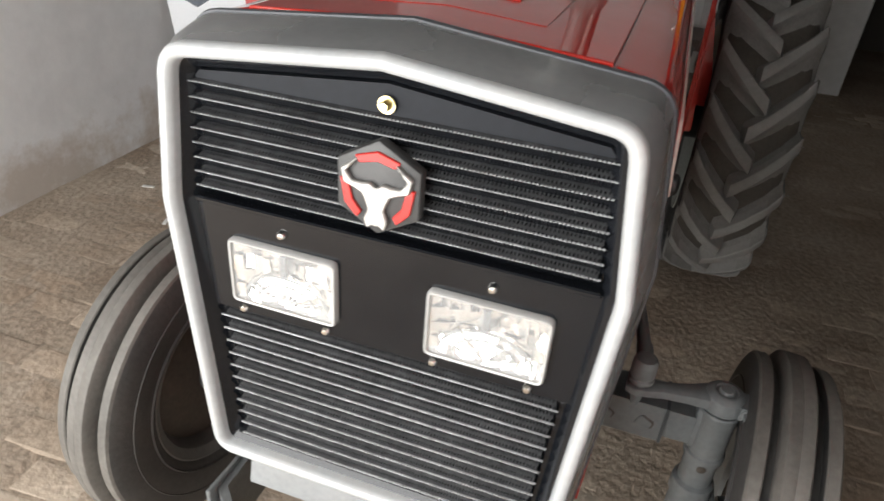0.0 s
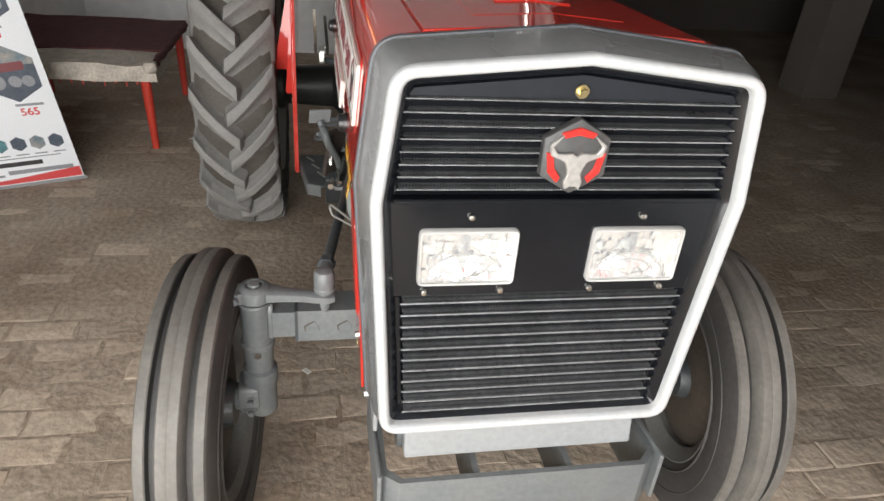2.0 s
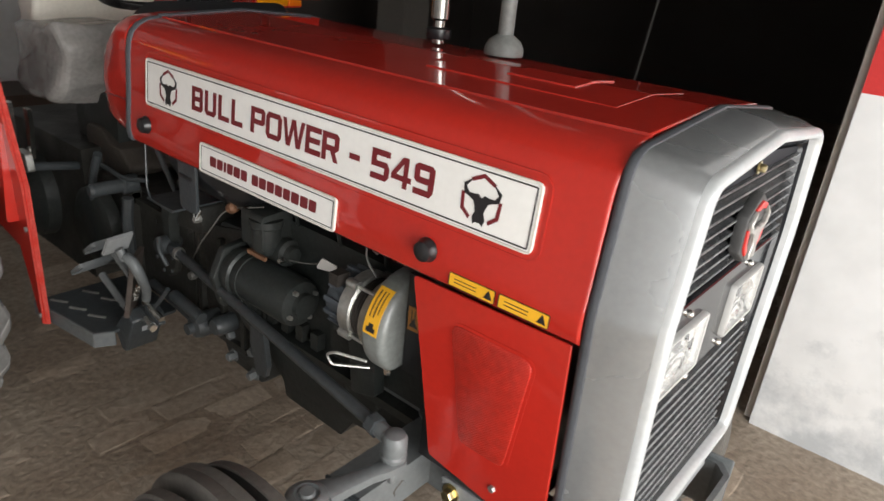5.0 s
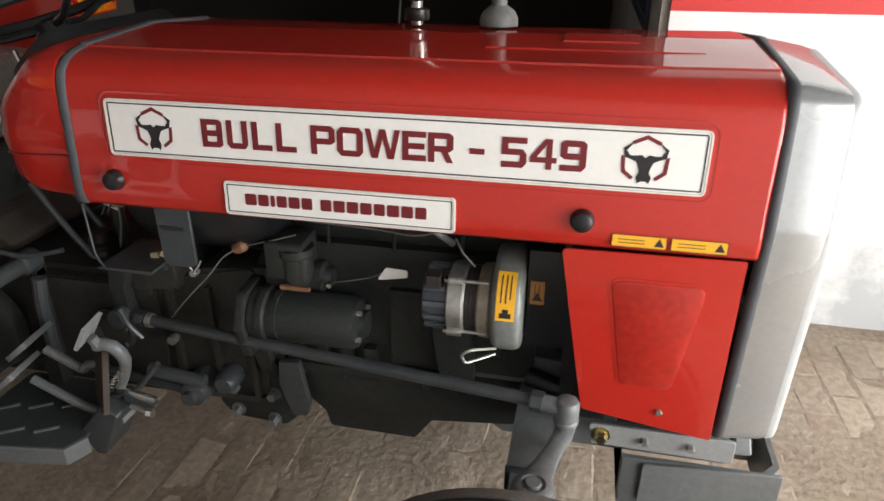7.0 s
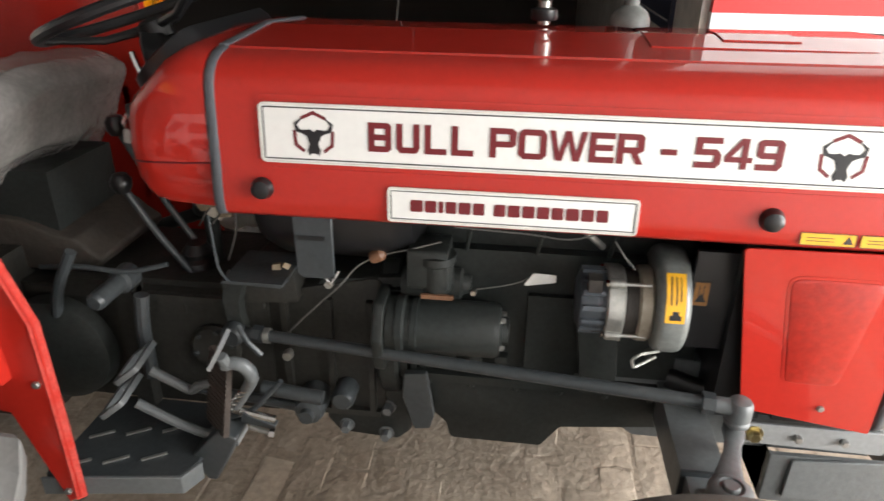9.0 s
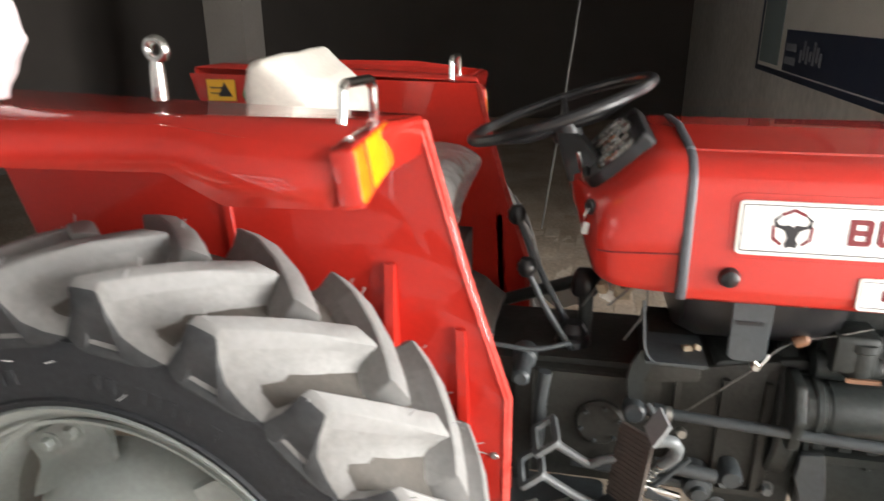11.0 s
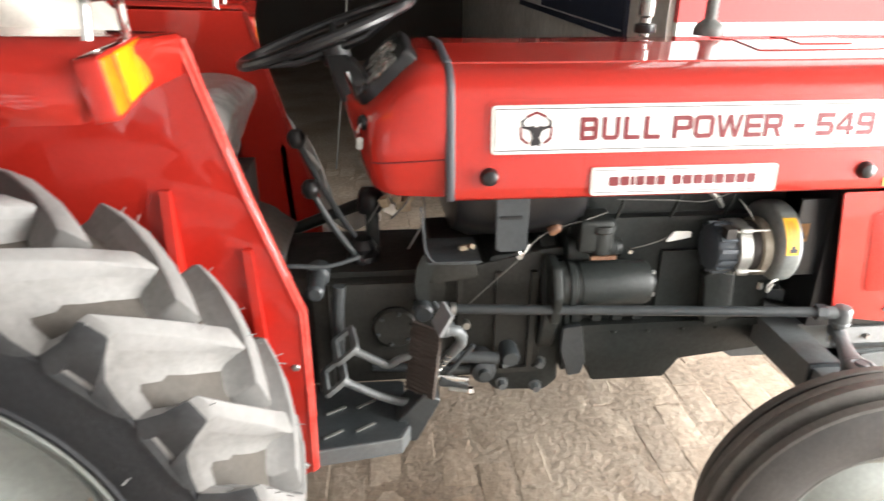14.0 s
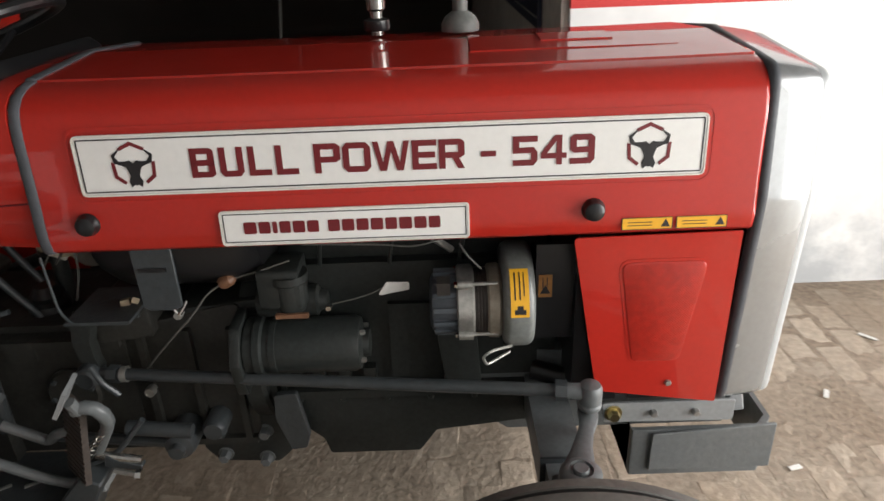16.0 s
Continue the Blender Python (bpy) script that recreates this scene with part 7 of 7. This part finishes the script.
def hexpic(cx, cy, r, sx=1.0):
    pts = [(cx + r * sx * math.sin(i * math.pi / 3), cy + r * math.cos(i * math.pi / 3)) for i in range(6)]
    p = part("picture", prism("z", pts, 0.0020, 0.0026), BLUEINK, banner, "dark printed hexagonal picture")
    part("picture_sky", prism("z", [(cx, cy + r), (cx + r * sx * 0.86, cy + r * 0.5), (cx + r * sx * 0.86, cy + r * 0.3), (cx - r * sx * 0.86, cy + r * 0.3), (cx - r * sx * 0.86, cy + r * 0.5)], 0.0026, 0.0030), SKYINK, p, "pale top of the picture")
    part("picture_red", prism("z", rounded([(cx - r * 0.6 * sx, cy + r * 0.02), (cx + r * 0.5 * sx, cy + r * 0.12), (cx + r * 0.55 * sx, cy + r * 0.42), (cx - r * 0.6 * sx, cy + r * 0.32)], 0.01, 2), 0.0030, 0.0034), MAROON, p, "red patch in the picture")
    for k, rr in ((-0.45, 0.26), (0.1, 0.20), (0.5, 0.2)):
        part("picture_disc", lathe([(0, 0.0036), (r * rr, 0.0036), (r * rr, 0.0028), (0, 0.0028)], 16, "z", (cx + k * r * sx, cy - r * 0.28, 0)), GREYINK, p, "grey disc in the picture")


for cx, cy in ((0.17, 0.46), (0.465, 0.55), (0.15, 0.82), (0.45, 0.90)):
    hexpic(cx, cy, 0.135)
for cx, cy, tx in ((0.17, 0.305, ""), (0.50, 0.375, "565"), (0.45, 0.735, "")):
    part("print_line", prism("z", [(cx - 0.06, cy + 0.02), (cx + 0.06, cy + 0.02), (cx + 0.06, cy + 0.032), (cx - 0.06, cy + 0.032)], 0.0020, 0.0026), GREYINK, banner)
    if tx:
        tm = text_mesh(tx, 0.05, 0.0004, 1.1, 0.001)
        part("lettering", tm, REDINK, banner, "red printed number", m=at(cx - 0.05, cy - 0.025, 0.0024))
    else:
        part("print_line", prism("z", rounded([(cx - 0.045, cy - 0.022), (cx + 0.045, cy - 0.022), (cx + 0.045, cy + 0.008), (cx - 0.045, cy + 0.008)], 0.004, 2), 0.0020, 0.0026), REDINK, banner)
for i in range(7):
    cx, cy = 0.065 + i * 0.081, 0.215
    pts = [(cx + 0.036 * math.sin(k * math.pi / 3), cy + 0.036 * math.cos(k * math.pi / 3)) for k in range(6)]
    part("small_picture", prism("z", pts, 0.0020, 0.0026), (BLUEINK, GREYINK, TEALINK, TEALINK, BLUEINK, SKYINK, BLUEINK)[i], banner, "small printed hexagonal picture")
    part("print_line", prism("z", [(cx - 0.028, cy - 0.058), (cx + 0.028, cy - 0.058), (cx + 0.028, cy - 0.052), (cx - 0.028, cy - 0.052)], 0.0020, 0.0026), GREYINK, banner)
for x0, x1, y0, h in ((0.16, 0.46, 0.105, 0.022), (0.30, 0.585, 0.066, 0.020), (0.14, 0.28, 0.058, 0.012), (0.06, 0.55, 0.142, 0.005)):
    part("print_line", prism("z", [(x0, y0), (x1, y0), (x1, y0 + h), (x0, y0 + h)], 0.0020, 0.0026), GREYINK if h < 0.021 else INK, banner)
for x in (0.05, BW - 0.05):
    part("rear_leg", tube([(x, 0.86, -0.006), (x, 0.02, -0.012), (x + 0.0, 0.010, -0.22)], 0.006, 8, bend=0.02), LIGHTGREY, banner, "thin rear leg")

# the stand sags sideways towards the wall
skew = Matrix.Identity(4)
skew[0][1] = -0.135
for ob in banner.children_recursive:
    base = ob.matrix_basis.copy()
    ob.data.transform(base.inverted() @ skew @ base)

# long bench with red steel legs, a grey cloth and a maroon quilt
bench = thing("bench", "low red steel bench under a grey cloth and maroon quilt", "bench", at(-0.70, -1.30, 0) @ Matrix.Diagonal((1, 1, 1.075, 1)))
for x in (0.0, -1.05):
    for y in (0.0, -0.88):
        part("leg", tube([(x - 0.03, y, 0.0), (x - 0.022, y, 0.10), (x - 0.012, y, 0.24), (x, y, 0.415)], [0.019, 0.021, 0.025, 0.029], 14), REDSTEEL, bench, "red painted tapered leg")
part("bench_frame", box(-1.09, 0.03, -0.92, 0.03, 0.395, 0.425, 0.008, 2), REDSTEEL, bench, "red steel frame")
bm = box(-0.34, 0.060, -0.95, 0.072, 0.385, 0.468, 0.02, 3)
bmesh.ops.subdivide_edges(bm, edges=bm.edges, cuts=6, use_grid_fill=True)
part("cloth", crumple(bm, 0.016, 8, 5), CLOTH, bench, "crumpled grey cotton cloth", 70)
bm = box(-1.10, -0.26, -0.96, 0.05, 0.426, 0.475, 0.018, 3)
bmesh.ops.subdivide_edges(bm, edges=bm.edges, cuts=6, use_grid_fill=True)
part("quilt", crumple(bm, 0.014, 7, 9), QUILT, bench, "dark maroon patterned quilt", 70)
part("rope_border", tube([(0.04 - 0.06 * k, 0.058 + 0.006 * math.sin(k * 1.7), 0.462 + 0.004 * math.sin(k * 2.3)) for k in range(19)], [0.020 + 0.003 * math.sin(k * 2.1) for k in range(19)], 10), QUILT, bench, "rolled dark border along the bench edge")
part("cloth_knot", crumple(lathe([(0, 0.425), (0.030, 0.430), (0.042, 0.455), (0.034, 0.485), (0, 0.492)], 16, "z", (0.045, 0.045, 0)), 0.012, 22, 6), CLOTH, bench, "knotted corner of the cloth", 70)
for k in range(16):
    y = 0.03 - k * 0.055
    part("fringe_cord", tube([(0.050, y, 0.400), (0.054, y - 0.006, 0.384), (0.052, y - 0.004, 0.366 + 0.008 * math.sin(k * 2.7))], 0.0035, 6), REDSTEEL, bench, "red cord")
# small dark wooden table by the west wall
table = thing("side_table", "small dark wooden table with turned legs by the white wall", "table", at(-2.72, 0.62, 0))
part("tabletop", box(-0.24, 0.24, -0.46, 0.46, 0.375, 0.405, 0.008, 2), WOOD, table, "dark wooden top")
part("apron", box(-0.20, 0.20, -0.42, 0.42, 0.315, 0.375, 0.004, 1), WOOD, table, "dark wooden apron")
for x in (-0.19, 0.19):
    for y in (-0.40, 0.40):
        part("leg", lathe([(0, 0), (0.016, 0), (0.022, 0.03), (0.014, 0.06), (0.024, 0.14), (0.018, 0.22), (0.026, 0.25), (0.026, 0.375), (0, 0.375)], 16, "z", (x, y, 0)), WOOD, table)

# framed board on the side wall of the hall
board = thing("notice_board", "wide framed board with a glass pane and a navy strip", "board", at(2.158, 3.25, 1.60))
part("board_back", box(-0.012, 0.0, -1.30, 1.36, -0.45, 0.55, 0.002, 1), CREAM, board, "cream board")
for y0, y1, z0, z1 in ((-1.32, 1.38, -0.49, -0.45), (-1.32, 1.38, 0.55, 0.59), (1.36, 1.40, -0.49, 0.59), (-1.34, -1.30, -0.49, 0.59)):
    part("frame_bar", box(-0.020, 0.0, y0, y1, z0, z1, 0.003, 1), NAVY, board, "thin dark frame bar")
part("dark_pane", box(-0.016, -0.011, 0.72, 1.32, -0.42, 0.42, 0.001, 1), PANE, board, "dim grey glass pane")
part("navy_strip", box(-0.016, -0.011, -1.28, 0.58, -0.44, -0.16, 0.001, 1), NAVY, board, "navy strip with pale print")
for i in range(7):
    part("print_bar", box(-0.018, -0.0155, -0.28 + i * 0.07, -0.235 + i * 0.07, -0.36 + 0.02 * (i % 2), -0.28 + 0.03 * (i % 3), 0.0), GREYINK, board)
for z in (-0.30, -0.39):
    part("print_bar", box(-0.018, -0.0155, 0.28, 0.54, z, z + 0.05, 0.0), GREYINK, board)
# loose cable hanging in the hall
tagged(part("cable", tube([(0.55, 3.2, 3.3), (0.75, 3.25, 2.2), (0.62, 3.3, 1.0), (0.50, 3.3, 0.02)], 0.008, 8, bend=0.3), WIRE), "thin grey cable hanging from the ceiling", "cable")

# ---- paving bricks ----
LY, LX, GAP = 0.232, 0.117, 0.0045
rng = random.Random(3)


def brick_bm(seed, dx=LX - GAP, dy=LY - GAP):
    r = random.Random(seed)
    j = lambda a: r.uniform(-a, a)
    hx, hy = dx / 2, dy / 2
    bm = bmesh.new()
    rings = []
    for inset, z in ((0.0, -0.03), (0.001, -0.0032), (0.008, -0.0004)):
        rings.append([(sx * (hx - inset) + j(0.0038), sy * (hy - inset) + j(0.0045), z + (j(0.0015) if z > -0.02 else 0)) for sx, sy in ((-1, -1), (-0.1, -1), (1, -1), (1, 0.15), (1, 1), (0.1, 1), (-1, 1), (-1, -0.1))])
    vs = [[bm.verts.new(p) for p in ring] for ring in rings]
    for a, b in zip(vs, vs[1:]):
        for i in range(8):
            bm.faces.new((a[i], a[(i + 1) % 8], b[(i + 1) % 8], b[i]))
    c = bm.verts.new((j(0.01), j(0.02), 0.0012 + j(0.001)))
    for i in range(8):
        bm.faces.new((vs[-1][i], vs[-1][(i + 1) % 8], c))
    return bm


kinds = []
for k in range(10):
    me = bpy.data.meshes.new("brick")
    bm = brick_bm(k)
    bmesh.ops.recalc_face_normals(bm, faces=bm.faces)
    bm.to_mesh(me)
    bm.free()
    me.materials.append(BRICK)
    kinds.append(me)
rest_v, rest_f = [], []
count = 0
ix = 0
x = -3.1
while x < 4.85:
    y = -2.27 + (LY / 2 if ix % 2 else 0) + rng.uniform(-0.02, 0.02)
    while y < 3.6:
        cx, cy = x + LX / 2, y + LY / 2
        inside = not (cx > 2.15 and cy > 1.30)
        if inside and not (cy > 2.2 and cx < -2.0):
            px, py = cx + rng.uniform(-0.003, 0.003), cy + rng.uniform(-0.004, 0.004)
            pz = rng.uniform(-0.0028, 0.0016)
            rot = (rng.uniform(-0.6, 0.6), rng.uniform(-0.7, 0.7), rng.uniform(-1.4, 1.4))
            me = kinds[rng.randrange(10)]
            m = pose(px, py, pz, *rot)
            near = 0.78 < cx < 3.25 and -1.3 < cy < 0.75 and not (1.75 < cx < 2.0 and abs(cy) < 0.3)
            if near and count < 300 and rng.random() < 0.62:
                o = new("brick", me)
                o.parent = floor
                o.matrix_basis = m
                count += 1
            else:
                b = len(rest_v)
                rest_v += [tuple(m @ v.co) for v in me.vertices]
                rest_f += [tuple(b + i for i in p.vertices) for p in me.polygons]
        y += LY
    x += LX
    ix += 1
me = bpy.data.meshes.new("paving_bricks")
me.from_pydata(rest_v, [], rest_f)
me.materials.append(BRICK)
pav = new("paving_bricks", me)
pav.parent = floor
tagged(pav, "dusty worn paving bricks", kind="stuff")
# litter on the floor
for i, (x, y, a, l) in enumerate(((0.86, -1.63, 20, 0.05), (0.62, -1.92, 100, 0.06), (3.0, 0.55, 60, 0.05), (3.35, 0.9, 130, 0.07), (1.35, -0.42, 40, 0.03), (2.72, 0.2, 15, 0.04))):
    tagged(part("paper_scrap", box(-l / 2, l / 2, -0.008, 0.008, 0.003, 0.006, 0.001, 1), WHITE, m=at(x, y, 0.003) @ Matrix.Rotation(radians(a), 4, "Z")), "small scrap of white paper on the brick floor", "litter", "floor litter")
